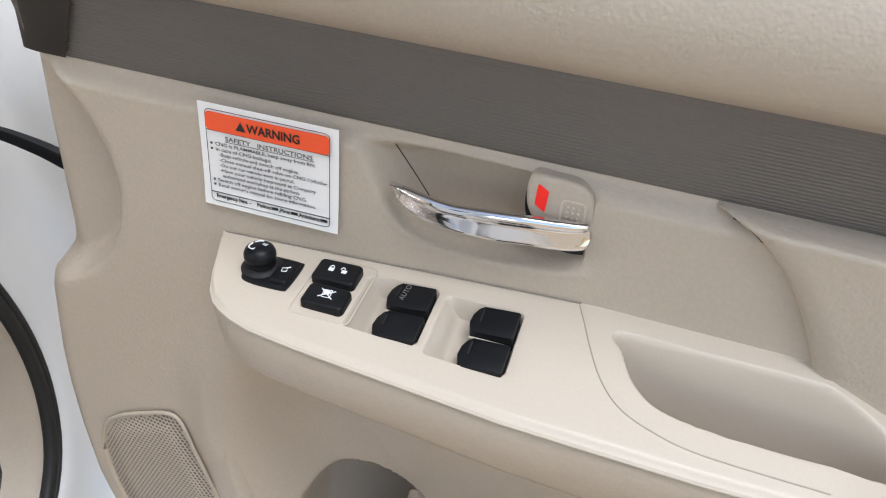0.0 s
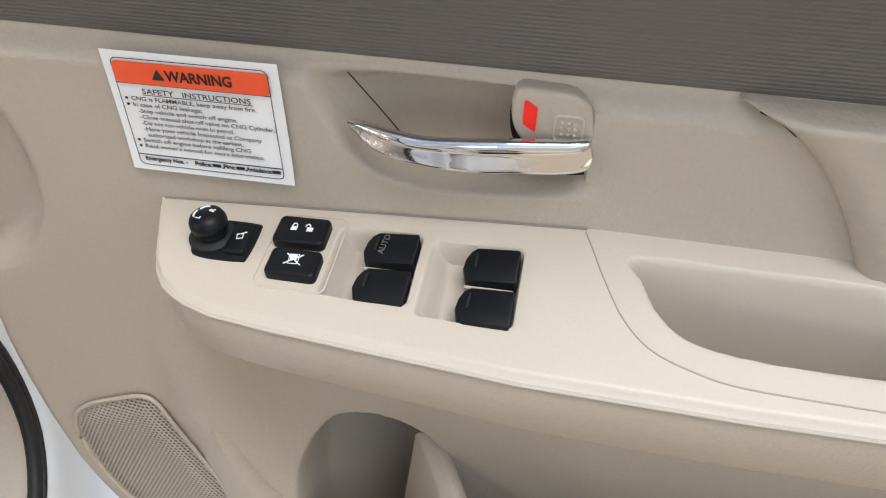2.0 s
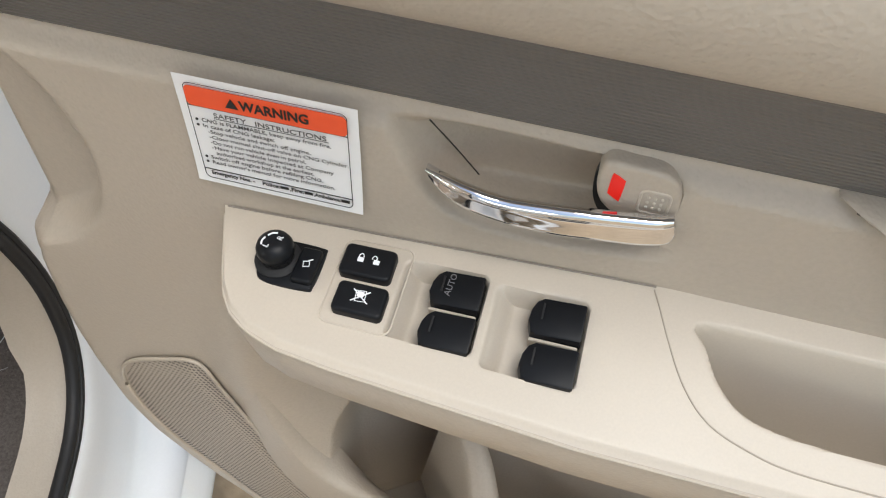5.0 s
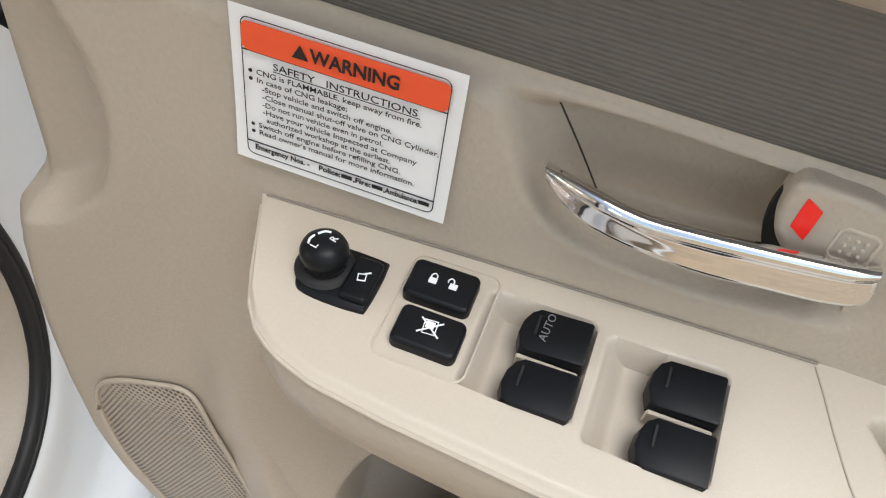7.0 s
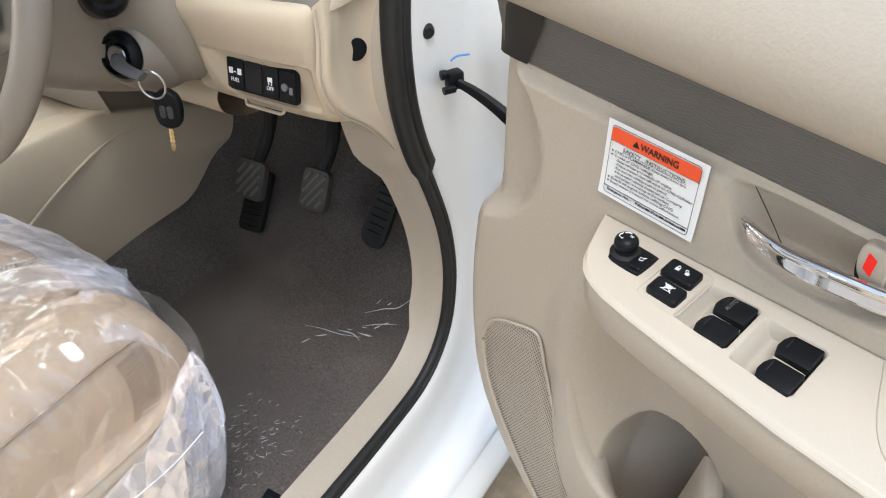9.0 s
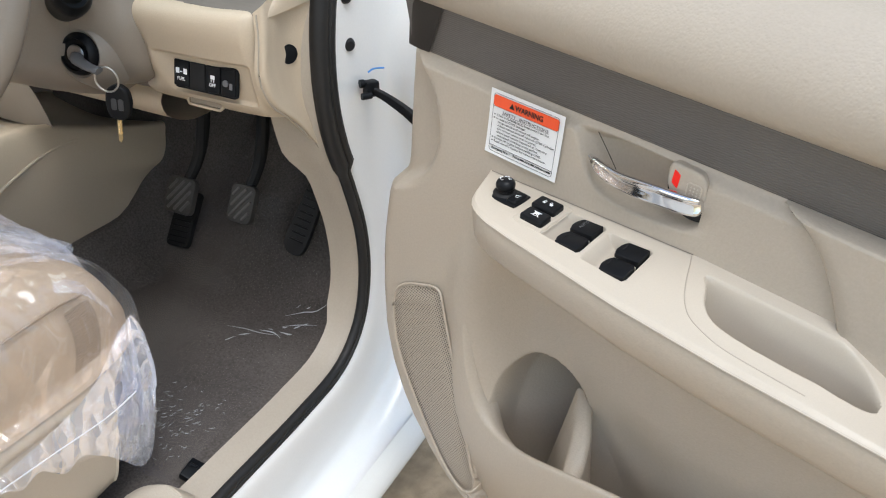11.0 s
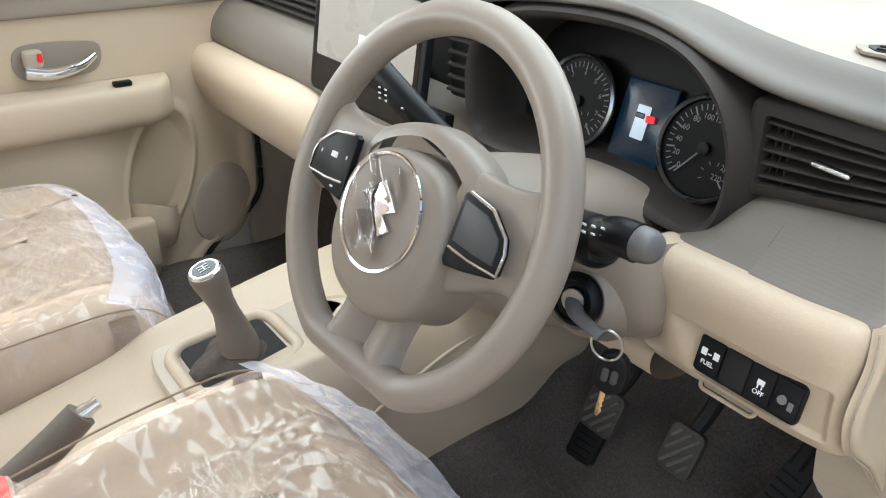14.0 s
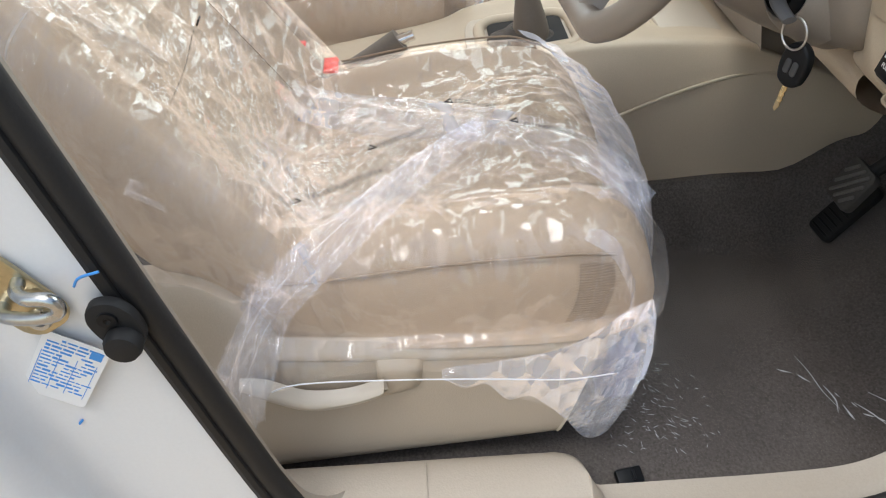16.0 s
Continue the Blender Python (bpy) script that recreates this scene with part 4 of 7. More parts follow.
def handle(door):
    # chrome lever: bright rounded rail with a flat face under it, ending in a block
    n = 56
    top = spline([(0.4043, 0.006, 0.9182), (0.4142, 0.012, 0.9202), (0.4273, 0.016, 0.9200), (0.4428, 0.017, 0.9188), (0.4619, 0.017, 0.9202), (0.4803, 0.016, 0.9216), (0.4956, 0.014, 0.9220), (0.5102, 0.012, 0.9227), (0.5173, 0.009, 0.9224)], n)
    low = spline([(0.4055, 0.004, 0.9110), (0.4136, 0.009, 0.9070), (0.4257, 0.012, 0.9028), (0.4472, 0.014, 0.9012), (0.4675, 0.014, 0.9012), (0.4850, 0.013, 0.9026), (0.5056, 0.011, 0.9036), (0.5178, 0.009, 0.9062), (0.5203, 0.006, 0.9105)], n)
    rows = []
    for a, b in zip(top, low):
        h = min(1.0, (a.z - b.z) / 0.017)
        d = 0.55 + 0.45 * h
        ring = []
        for k, dv, dw in ((0.0, -0.0075, -0.0022), (0.0, -0.0052, -0.0004), (0.0, -0.0026, 0.0), (0.0, -0.0006, -0.0012), (0.0, 0.0, -0.0034), (0.0, -0.0012, -0.0054), (0.40, -0.0026, 0.0), (0.72, -0.0010, 0.0), (1.0, 0.0, 0.0020), (1.0, -0.0022, 0.0), (1.0, -0.0060, 0.0010), (0.7, -0.0085, 0.0), (0.35, -0.0088, 0.0)):
            p = a.lerp(b, k)
            ring.append(dp(p.x, p.y + dv * d, p.z + dw * h))
        rows.append(spline(ring, 60, True))
    part("door_handle", skin(rows, True, False, True), CHROME, door, "chrome inner door handle", angle=45)
    flat = Matrix(((1, 0, 0, 0), (0, 0, -1, 0), (0, 1, 0, 0), (0, 0, 0, 1)))
    knob_line = [(0.483, 0.9408), (0.4808, 0.930), (0.4835, 0.9188), (0.4905, 0.9117), (0.5015, 0.9087), (0.5117, 0.9105), (0.5185, 0.9160), (0.5190, 0.9245), (0.5165, 0.9345), (0.5090, 0.9405), (0.4950, 0.9415)]
    pts = [(p.x, p.y) for p in spline([(x, y, 0) for x, y in knob_line], 60, True)]
    gap = [(p.x, p.y) for p in spline([(x, y, 0) for x, y in ((0.4825, 0.9345), (0.500, 0.9375), (0.5140, 0.9365), (0.5205, 0.923), (0.5238, 0.908), (0.5220, 0.897), (0.505, 0.894), (0.488, 0.902), (0.4805, 0.917))], 60, True)]
    part("handle_gap", moved(plate(gap, 0.004), flat @ pose(0, 0, -0.010)), BLACK_SOFT, door)
    knob = part("lock_knob", moved(plate(pts, 0.013, 0.0028, 4), flat @ pose(0, 0, -0.0118)), BEIGE, door, "beige door lock lever")
    mark = [(0.4868, 0.9352), (0.4880, 0.9360), (0.4922, 0.9335), (0.4930, 0.9322), (0.4926, 0.9216), (0.4918, 0.9208), (0.4873, 0.9238), (0.4866, 0.9250)]
    part("red_mark", moved(plate([(p.x, p.y) for p in spline([(x, y, 0) for x, y in mark], 30, True)], 0.0005), flat @ pose(0, 0, 0.0012)), RED, knob, "bright red unlocked mark")
    pad = tube([(x, y, 0) for x, y in rrect(0.0130, 0.0130, 0.0025, 4, 0.5075, 0.9235)], 0.0007, -1, 6, closed=True)
    part("finger_pad", moved(merge(pad, *[moved(lathe([(0.0008, 0), (0.0007, 0.0005), (0.0004, 0.0008), (0.0001, 0.0009)], 8), pose(0.5045 + 0.0030 * i, 0.9205 + 0.0030 * j, 0.0)) for i in range(3) for j in range(3)]), flat @ pose(0, 0, 0.0012)), BEIGE_SMOOTH, knob, "finger pad with nine raised dots")


def shell(door):
    """White steel door behind the trim, its window frame and glass."""
    path = [(0.106, 1.09), (0.104, 0.95), (0.104, 0.80), (0.096, 0.66), (0.100, 0.55), (0.123, 0.45), (0.19, 0.36), (0.31, 0.295), (0.50, 0.27), (0.80, 0.27), (0.99, 0.30), (1.04, 0.42), (1.06, 0.70), (1.07, 1.09)]
    edge = spline([(u, w, 0) for u, w in path], 90)
    prof = [(0.03, -0.045), (0.008, -0.046), (0.0, -0.048), (-0.002, -0.054), (-0.010, -0.060), (-0.016, -0.075), (-0.016, -0.125), (0.0, -0.135), (0.06, -0.145)]
    rows = []
    for i, p in enumerate(edge):
        a, b = edge[max(0, i - 1)], edge[min(len(edge) - 1, i + 1)]
        t = (b - a).normalized()
        o = Vector((-t.y, t.x, 0)) * -1
        rows.append([dp(p.x - o.x * d + 0.036, v, p.y - o.y * d) for d, v in prof])
    part("steel_edge", skin(rows), WHITE, door, "glossy white steel door edge")
    part("outer_skin", thick(loft([[dp(u, -0.145 - 0.02 * k, w) for u in (0.10, 0.4, 0.7, 1.07)] for w, k in ((0.28, 0), (0.5, 1), (0.8, 1.3), (1.09, 0.6))], 14, 14), 0.004), WHITE, door)
    part("edge_seal", tube([dp(p.x + 0.024, -0.085, p.y + (0.01 if p.y < 0.4 else 0)) for p in edge[4:86]], 0.006, -1, 8), RUBBER, door)
    part("window_frame", merge(tube([dp(0.128, -0.06, 1.08), dp(0.19, -0.065, 1.19), dp(0.40, -0.10, 1.36), dp(0.60, -0.13, 1.47), dp(0.90, -0.14, 1.50), dp(1.03, -0.12, 1.40), dp(1.06, -0.07, 1.09)], 0.02, 60, 12, squash=1.5)), BLACK_SOFT, door, "black window frame")
    part("sail_panel", thick(loft([[dp(0.135, -0.035, w0), dp(0.19 + 0.02 * k, -0.03, w0 + 0.004), dp(0.235 - 0.08 * k, -0.04, w0)] for w0, k in ((1.085, 0.0), (1.12, 0.4), (1.17, 1.0))], 10, 10), 0.004), BLACK_SOFT, door, "black sail panel behind the mirror")
    g = part("window_glass", thick(loft([[dp(0.21, -0.06, 1.08), dp(0.6, -0.06, 1.08), dp(1.04, -0.06, 1.08)], [dp(0.28, -0.08, 1.22), dp(0.6, -0.08, 1.22), dp(1.05, -0.08, 1.22)], [dp(0.45, -0.12, 1.40), dp(0.6, -0.12, 1.42), dp(1.02, -0.12, 1.40)]], 10, 10), 0.004), GLASS, door, "clear side window glass")
    g.visible_shadow = False
    part("mirror_housing", moved(merge(rbox(0.20, 0.10, 0.14, 0.04, 5, (0, 0, 0)), rbox(0.08, 0.06, 0.05, 0.02, 3, (-0.08, -0.04, -0.06))), Matrix.Translation(dp(0.27, -0.20, 1.20))), WHITE, door, "white outside mirror housing")


def pocket(door):
    """Moulded map pocket with the round bottle holder at its front."""
    rim = spline([(0.276, 0.002, 0.665), (0.290, 0.0075, 0.602), (0.311, 0.0095, 0.550), (0.335, 0.011, 0.523), (0.367, 0.015, 0.519), (0.408, 0.025, 0.531), (0.461, 0.035, 0.556), (0.513, 0.040, 0.577), (0.56, 0.041, 0.588), (0.70, 0.045, 0.60), (0.95, 0.045, 0.61)], 130)
    foot = spline([(0.246, -0.004, 0.660), (0.252, -0.006, 0.575), (0.258, -0.008, 0.49), (0.270, -0.016, 0.42), (0.297, -0.024, 0.37), (0.35, -0.03, 0.340), (0.44, -0.03, 0.325), (0.52, -0.02, 0.322), (0.57, -0.02, 0.322), (0.72, -0.02, 0.322), (0.95, -0.02, 0.322)], 130)
    rows = []
    for p, q in zip(rim, foot):
        n = Vector((p.x - q.x, 0, p.z - q.z)).normalized()
        deep = ease(0.31, 0.40, p.x)
        row = [(p.x + n.x * 0.012, p.y - 0.030, p.z + n.z * 0.012 - 0.09 * deep), (p.x + n.x * 0.011, p.y - 0.020, p.z + n.z * 0.011 - 0.035 * deep), (p.x + n.x * 0.008, p.y - 0.009, p.z + n.z * 0.008 - 0.009 * deep), (p.x + n.x * 0.004, p.y - 0.003, p.z + n.z * 0.004), (p.x, p.y, p.z)]
        for k in (0.06, 0.15, 0.3, 0.5, 0.75, 1.0):
            m = p.lerp(q, k)
            row.append((m.x, p.y * (1 - k ** 2) + q.y * k ** 2, m.z))
        rows.append(spline([dp(*c) for c in row], 30))
    part("map_pocket", skin(rows), BEIGE, door, "beige map pocket with bottle holder", angle=60)
    crest = spline([(0.428, -0.052, 0.602), (0.438, -0.038, 0.596), (0.450, -0.022, 0.585), (0.459, -0.006, 0.571), (0.466, 0.010, 0.556), (0.474, 0.032, 0.543)], 30)
    wall = skin([[dp(u - 0.010 - 0.02 * k, v, w - 0.004 - 0.16 * k) for k in np.linspace(1, 0, 10)] + [dp(u - 0.007, v, w - 0.001), dp(u, v, w), dp(u + 0.008, v, w - 0.002), dp(u + 0.013, v, w - 0.007)] + [dp(u + 0.014 + 0.03 * k, v, w - 0.010 - 0.16 * k) for k in np.linspace(0, 1, 10)] for u, v, w in crest])
    part("bottle_divider", wall, BEIGE, door, "beige rounded rib beside the bottle holder", angle=60)


def speaker(door):
    """Perforated speaker grille let into the lower front of the trim."""
    line = [(0.160, 0.604), (0.166, 0.628), (0.182, 0.645), (0.206, 0.657), (0.230, 0.666), (0.242, 0.658), (0.252, 0.628), (0.265, 0.590), (0.280, 0.548), (0.299, 0.490), (0.319, 0.428), (0.332, 0.388), (0.312, 0.368), (0.279, 0.384), (0.238, 0.422), (0.203, 0.470), (0.178, 0.520), (0.164, 0.566)]
    pts = [(p.x, p.y) for p in spline([(u, w, 0) for u, w in line], 90, True)]
    height = lambda u, w: panel_depth(u, w) + 0.002
    bm = bmesh.new()
    us, ws = np.linspace(0.150, 0.345, 76), np.linspace(0.355, 0.675, 112)
    rows = [[bm.verts.new(dp(u, height(u, w) + 0.0035 * ease(0, 0.02, edge_gap(pts, u, w)) if inside(pts, u, w) else height(u, w), w)) for u in us] for w in ws]
    for i in range(len(ws) - 1):
        for j in range(len(us) - 1):
            if inside(pts, (us[j] + us[j + 1]) / 2, (ws[i] + ws[i + 1]) / 2):
                bm.faces.new((rows[i][j], rows[i][j + 1], rows[i + 1][j + 1], rows[i + 1][j]))
    for v in [v for v in bm.verts if not v.link_faces]:
        bm.verts.remove(v)
    g = part("speaker_grille", bm, BEIGE, door, "beige perforated speaker grille", angle=60)
    part("grille_rim", tube([dp(u, height(u, w) + 0.001, w) for u, w in pts], 0.0016, -1, 8, closed=True), BEIGE, door)
    step = 0.0034
    verts, faces = [], []
    for i in range(108):
        for j in range(60):
            u = 0.152 + j * step + (i % 2) * step / 2
            w = 0.358 + i * step * 0.9
            if inside(pts, u, w) and edge_gap(pts, u, w) > 0.0035:
                z = height(u, w) + 0.0035 * ease(0, 0.02, edge_gap(pts, u, w)) + 0.0004
                r = 0.0010 + 0.0004 * ease(0.016, 0.008, edge_gap(pts, u, w)) * ease(0.18, 0.24, u)
                k = len(verts)
                verts += [dp(u + r * math.cos(a), z, w + r * math.sin(a)) for a in (0, 1.047, 2.094, 3.142, 4.189, 5.236)]
                faces.append(tuple(range(k, k + 6)))
    me = bpy.data.meshes.new("grille_holes")
    me.from_pydata(verts, [], faces)
    me.materials.append(TAUPE_MID)
    h = new("grille_holes", me)
    h.parent = g
    tagged(h, kind="stuff")


driver_door()


def warning_sticker():
    """Gas safety sticker on the trim above the armrest."""
    t = thing("warning_sticker", "white warning sticker with an orange heading on trim", "sticker", DOOR @ Matrix(((1, 0, 0, 0.2815), (0, 0, -1, -0.0012), (0, 1, 0, 0.8725), (0, 0, 0, 1))) @ pose(0, 0, 0, 0, 0, 0.6))
    W, H = 0.0905, 0.0685
    rows = [[(x, y, 0.0006 + 0.0012 * ((y / H - 0.5) * 2) ** 2 * (1 if y < H / 2 else 0.3)) for x in np.linspace(0, W, 12)] for y in np.linspace(0, H, 12)]
    part("sheet", thick(skin(rows), 0.0002), PAPER, t)
    z = 0.0021

    def frame_line():
        return tube([(x + W / 2, y + H / 2, z) for x, y in rrect(W * 0.885, H * 0.90, 0.003, 4)], 0.00022, -1, 4, closed=True)
    head = [(x + W / 2, y + H - 0.0108) for x, y in rrect(W * 0.885, 0.0118, 0.0028, 4)]
    part("heading", moved(plate(head, 0.0002), pose(0, 0, z)), ORANGE, t, "orange heading band")
    part("border", merge(frame_line(), rbox(W * 0.885, 0.0004, 0.0003, 0, 1, (W / 2, H - 0.0168, z)), rbox(W * 0.885, 0.0004, 0.0003, 0, 1, (W / 2, 0.0098, z))), INK, t)
    tri = plate([(-0.0032, 0), (0.0032, 0), (0, 0.0056)], 0.0002)
    part("heading_text", merge(moved(letters("WARNING", 0.0078, 0.0001, "LEFT", 0.00016, 0.034), pose(W / 2 - 0.0125, H - 0.0134, z + 0.0006)), moved(tri, pose(W / 2 - 0.0165, H - 0.0134, z + 0.0006))), INK, t, "black heading reading WARNING")
    lines = [("SAFETY   INSTRUCTIONS", 0.0175, -0.0222, 0.057, 0.0042), ("CNG is FLAMMABLE, keep away from fire.", 0.0105, -0.0263, 0.066, 0.0033), ("In case of CNG leakage;", 0.0105, -0.0298, 0.037, 0.0033),
             ("-Stop vehicle and switch off engine.", 0.0125, -0.0333, 0.053, 0.0033), ("-Close manual shut-off valve on CNG Cylinder.", 0.0125, -0.0368, 0.072, 0.0033), ("-Do not run vehicle even in petrol.", 0.0125, -0.0403, 0.050, 0.0033),
             ("-Have your vehicle Inspected at Company", 0.0125, -0.0438, 0.064, 0.0033), ("authorized workshop at the earliest.", 0.0140, -0.0473, 0.052, 0.0033), ("Switch off engine before refilling CNG.", 0.0105, -0.0508, 0.060, 0.0033), ("Read owner's manual for more information.", 0.0105, -0.0543, 0.066, 0.0033)]
    text = [moved(letters(s, size, 0.00005, "LEFT", 0.00002, width), pose(x, H + y, z)) for s, x, y, width, size in lines]
    text.append(rbox(0.058, 0.00025, 0.0002, 0, 1, (0.0465, H - 0.0229, z)))
    for y in (-0.0252, -0.0287, -0.0497, -0.0532):
        text.append(moved(lathe([(0.0008, 0), (0.0008, 0.0002), (0.0001, 0.0002)], 10), pose(0.0082, H + y, z)))
    part("instruction_text", merge(*text), INK, t, "black printed safety instructions")
    part("emergency_line", merge(*[moved(letters(s, 0.0036, 0.00005, "LEFT", 0.00010, wd), pose(x, 0.0062, z)) for s, x, wd in (("Emergency Nos. -", 0.0085, 0.024), ("Police:", 0.0365, 0.0095), (",Fire:", 0.0515, 0.0075), (",Ambulance:", 0.0645, 0.0145))], *[rbox(0.0045, 0.0018, 0.0002, 0, 1, (x, 0.0073, z)) for x in (0.0487, 0.0618, 0.0815)]), INK, t, "bold line with three blanked numbers")


warning_sticker()


# ---- dashboard ----
def along(pts, x):
    """Value at x on a smooth line through (x, value) pairs."""
    xs, vs = [p[0] for p in pts], [p[1] for p in pts]
    slope = [(vs[min(i + 1, len(vs) - 1)] - vs[max(i - 1, 0)]) / (xs[min(i + 1, len(xs) - 1)] - xs[max(i - 1, 0)]) for i in range(len(xs))]
    for i in range(len(xs) - 1):
        if x <= xs[i + 1]:
            h = xs[i + 1] - xs[i]
            t = (x - xs[i]) / h
            return vs[i] * (2 * t ** 3 - 3 * t * t + 1) + slope[i] * h * (t ** 3 - 2 * t * t + t) + vs[i + 1] * (3 * t * t - 2 * t ** 3) + slope[i + 1] * h * (t ** 3 - t * t)
    return vs[-1]


LIP = [(-0.74, 1.018), (0.0, 1.026), (0.10, 1.042), (0.17, 1.062), (0.25, 1.076), (0.33, 1.084), (0.40, 1.085), (0.45, 1.076), (0.50, 1.060), (0.567, 1.045), (0.66, 1.038), (0.735, 1.038)]
CREST = [(-0.74, 1.040), (0.0, 1.046), (0.10, 1.058), (0.25, 1.084), (0.36, 1.094), (0.43, 1.091), (0.50, 1.077), (0.57, 1.067), (0.65, 1.060), (0.735, 1.057)]
LIP_Y = [(-0.74, 0.440), (0.05, 0.440), (0.16, 0.396), (0.54, 0.394), (0.60, 0.400), (0.68, 0.408), (0.735, 0.436)]


def dashboard():
    d = thing("dashboard", "two-tone beige and taupe car dashboard", "dashboard")
    front, rows = [], []
    for x in np.linspace(-0.72, 0.732, 90):
        z, c, y = along(LIP, x), along(CREST, x), along(LIP_Y, x)
        e = 0.05 * ease(0.66, 0.74, abs(x))
        r = 0.018 * ease(0.715, 0.732, x)
        front.append(spline([(x, y + 0.070, z + 0.004), (x, y + 0.030, z - 0.001), (x, y + 0.004, z - 0.002), (x, y - 0.001, z + 0.002), (x, y + 0.006, z + 0.008), (x, y + 0.028, z + 0.55 * (c - z)), (x, y + 0.050 + r, c), (x, y + 0.066 + r, c + 0.003)], 26))
        rows.append(spline([(x, y + 0.0655 + r, c + 0.0025), (x, 0.56, max(c + 0.004, 1.072)), (x, 0.68, 1.082), (x, 0.82, 1.078), (x, 0.97 - e, 1.04)], 22))
    part("visor", skin(front), VISOR_SHADED, d, "taupe dashboard visor above the vents, coloured darker for shade", angle=60)
    part("top_pad", skin(rows), TAUPE, d, "taupe soft dashboard top", angle=60)
    # backing so that nothing shows through between the pieces
    part("carrier", rbox(1.42, 0.28, 0.22, 0.03, 3, (0.0, 0.66, 0.90)), BLACK_SOFT, d)
    # taupe ribbed band under the side vent
    def band_row(f):
        xt, xb = 0.597 + (0.734 - 0.597) * f, 0.597 + (0.717 - 0.597) * f
        e = 0.010 * ease(0.85, 1.0, f)
        return [(xt + (xb - xt) * k, y + e, z) for k, y, z in ((0, 0.436, 0.972), (0.2, 0.417, 0.956), (0.45, 0.394, 0.938), (0.75, 0.368, 0.915), (0.95, 0.352, 0.903), (1, 0.350, 0.897))]
    part("side_band", loft([band_row(f) for f in (0, 0.3, 0.6, 0.85, 1.0)], 30, 20), TAUPE_RIB, d, "taupe ribbed dashboard band", angle=60)
    part("band_corner", loft([[(0.462, 0.42, 0.878), (0.468, 0.40, 0.880), (0.475, 0.375, 0.884), (0.482, 0.358, 0.890), (0.488, 0.356, 0.895)], [(0.512, 0.43, 0.905), (0.514, 0.405, 0.902), (0.516, 0.385, 0.901), (0.518, 0.362, 0.900), (0.520, 0.352, 0.897)], [(0.550, 0.43, 0.95), (0.552, 0.402, 0.938), (0.555, 0.385, 0.925), (0.556, 0.365, 0.910), (0.558, 0.350, 0.897)], [(0.597, 0.436, 0.972), (0.597, 0.413, 0.953), (0.597, 0.389, 0.934), (0.597, 0.364, 0.911), (0.597, 0.350, 0.897)]], 24, 20), TAUPE_RIB, d, "taupe ribbed dashboard band", angle=60)
    # knee panel, rolled at the top, swept in at both ends, sunk round the switches
    rows = []
    for x, e, dz in ((0.486, 0.055, -0.02), (0.492, 0.022, -0.010), (0.505, 0.004, -0.003), (0.56, 0.0, 0), (0.64, 0.0, 0.0), (0.685, 0.003, 0.002), (0.700, 0.008, 0.002), (0.709, 0.020, 0.0), (0.713, 0.045, 0.0)):
        rows.append([(x, 0.372 + e, 0.900 + dz), (x, 0.347 + e, 0.903 + dz), (x, 0.334 + e, 0.893 + dz), (x, 0.331 + e, 0.872), (x, 0.337 + e, 0.84), (x, 0.343 + e, 0.805), (x, 0.352 + e, 0.778), (x, 0.370 + e, 0.762), (x, 0.41 + e * 0.6, 0.752), (x, 0.47, 0.75)])
    knee = loft(rows, 150, 170)
    for v in knee.verts:
        x, z = v.co.x, v.co.z
        left = 0.548 + 0.35 * (0.833 - z)
        v.co.y += 0.0085 * ease(left - 0.012, left + 0.020, x) * ease(0.699, 0.690, x) * ease(0.782, 0.786, z) * ease(0.842, 0.836, z)
        v.co.y += 0.030 * ease(0.540, 0.487, x) * ease(0.775, 0.80, z) * ease(0.885, 0.84, z)
        v.co.y += 0.012 * ease(0.567, 0.572, x) * ease(0.632, 0.627, x) * ease(0.7625, 0.7645, z) * ease(0.776, 0.774, z)
    part("knee_panel", knee, BEIGE_WARM, d, "warm beige lower dashboard panel", angle=50)
    part("end_cap", loft([[(0.706, 0.352, 0.905), (0.711, 0.346, 0.876), (0.711, 0.338, 0.83), (0.713, 0.352, 0.79), (0.715, 0.392, 0.755), (0.720, 0.44, 0.70)], [(0.718, 0.356, 0.915), (0.7215, 0.352, 0.878), (0.7215, 0.346, 0.83), (0.7225, 0.362, 0.788), (0.7245, 0.402, 0.748), (0.728, 0.446, 0.69)], [(0.721, 0.375, 0.925), (0.720, 0.370, 0.88), (0.719, 0.368, 0.843), (0.721, 0.38, 0.79), (0.726, 0.412, 0.745), (0.730, 0.452, 0.683)], [(0.724, 0.40, 0.935), (0.7185, 0.40, 0.88), (0.7175, 0.40, 0.843), (0.720, 0.41, 0.79), (0.727, 0.43, 0.74), (0.734, 0.463, 0.675)], [(0.739, 0.437, 0.95), (0.737, 0.434, 0.88), (0.736, 0.434, 0.843), (0.737, 0.439, 0.78), (0.739, 0.456, 0.70), (0.744, 0.486, 0.66)]], 50, 44), BEIGE_WARM, d, "beige dashboard end cover", angle=60)
    part("cap_top", loft([[(0.727, 0.440, 1.046), (0.7245, 0.436, 0.990), (0.724, 0.424, 0.965), (0.7195, 0.384, 0.927), (0.708, 0.352, 0.904)], [(0.734, 0.443, 1.048), (0.733, 0.436, 0.990), (0.732, 0.422, 0.962), (0.729, 0.392, 0.925), (0.722, 0.364, 0.900)], [(0.745, 0.472, 1.05), (0.744, 0.458, 0.985), (0.742, 0.446, 0.95), (0.740, 0.439, 0.925), (0.7385, 0.437, 0.91)]], 20, 34), BEIGE_WARM, d, "beige dashboard end cover", angle=60)
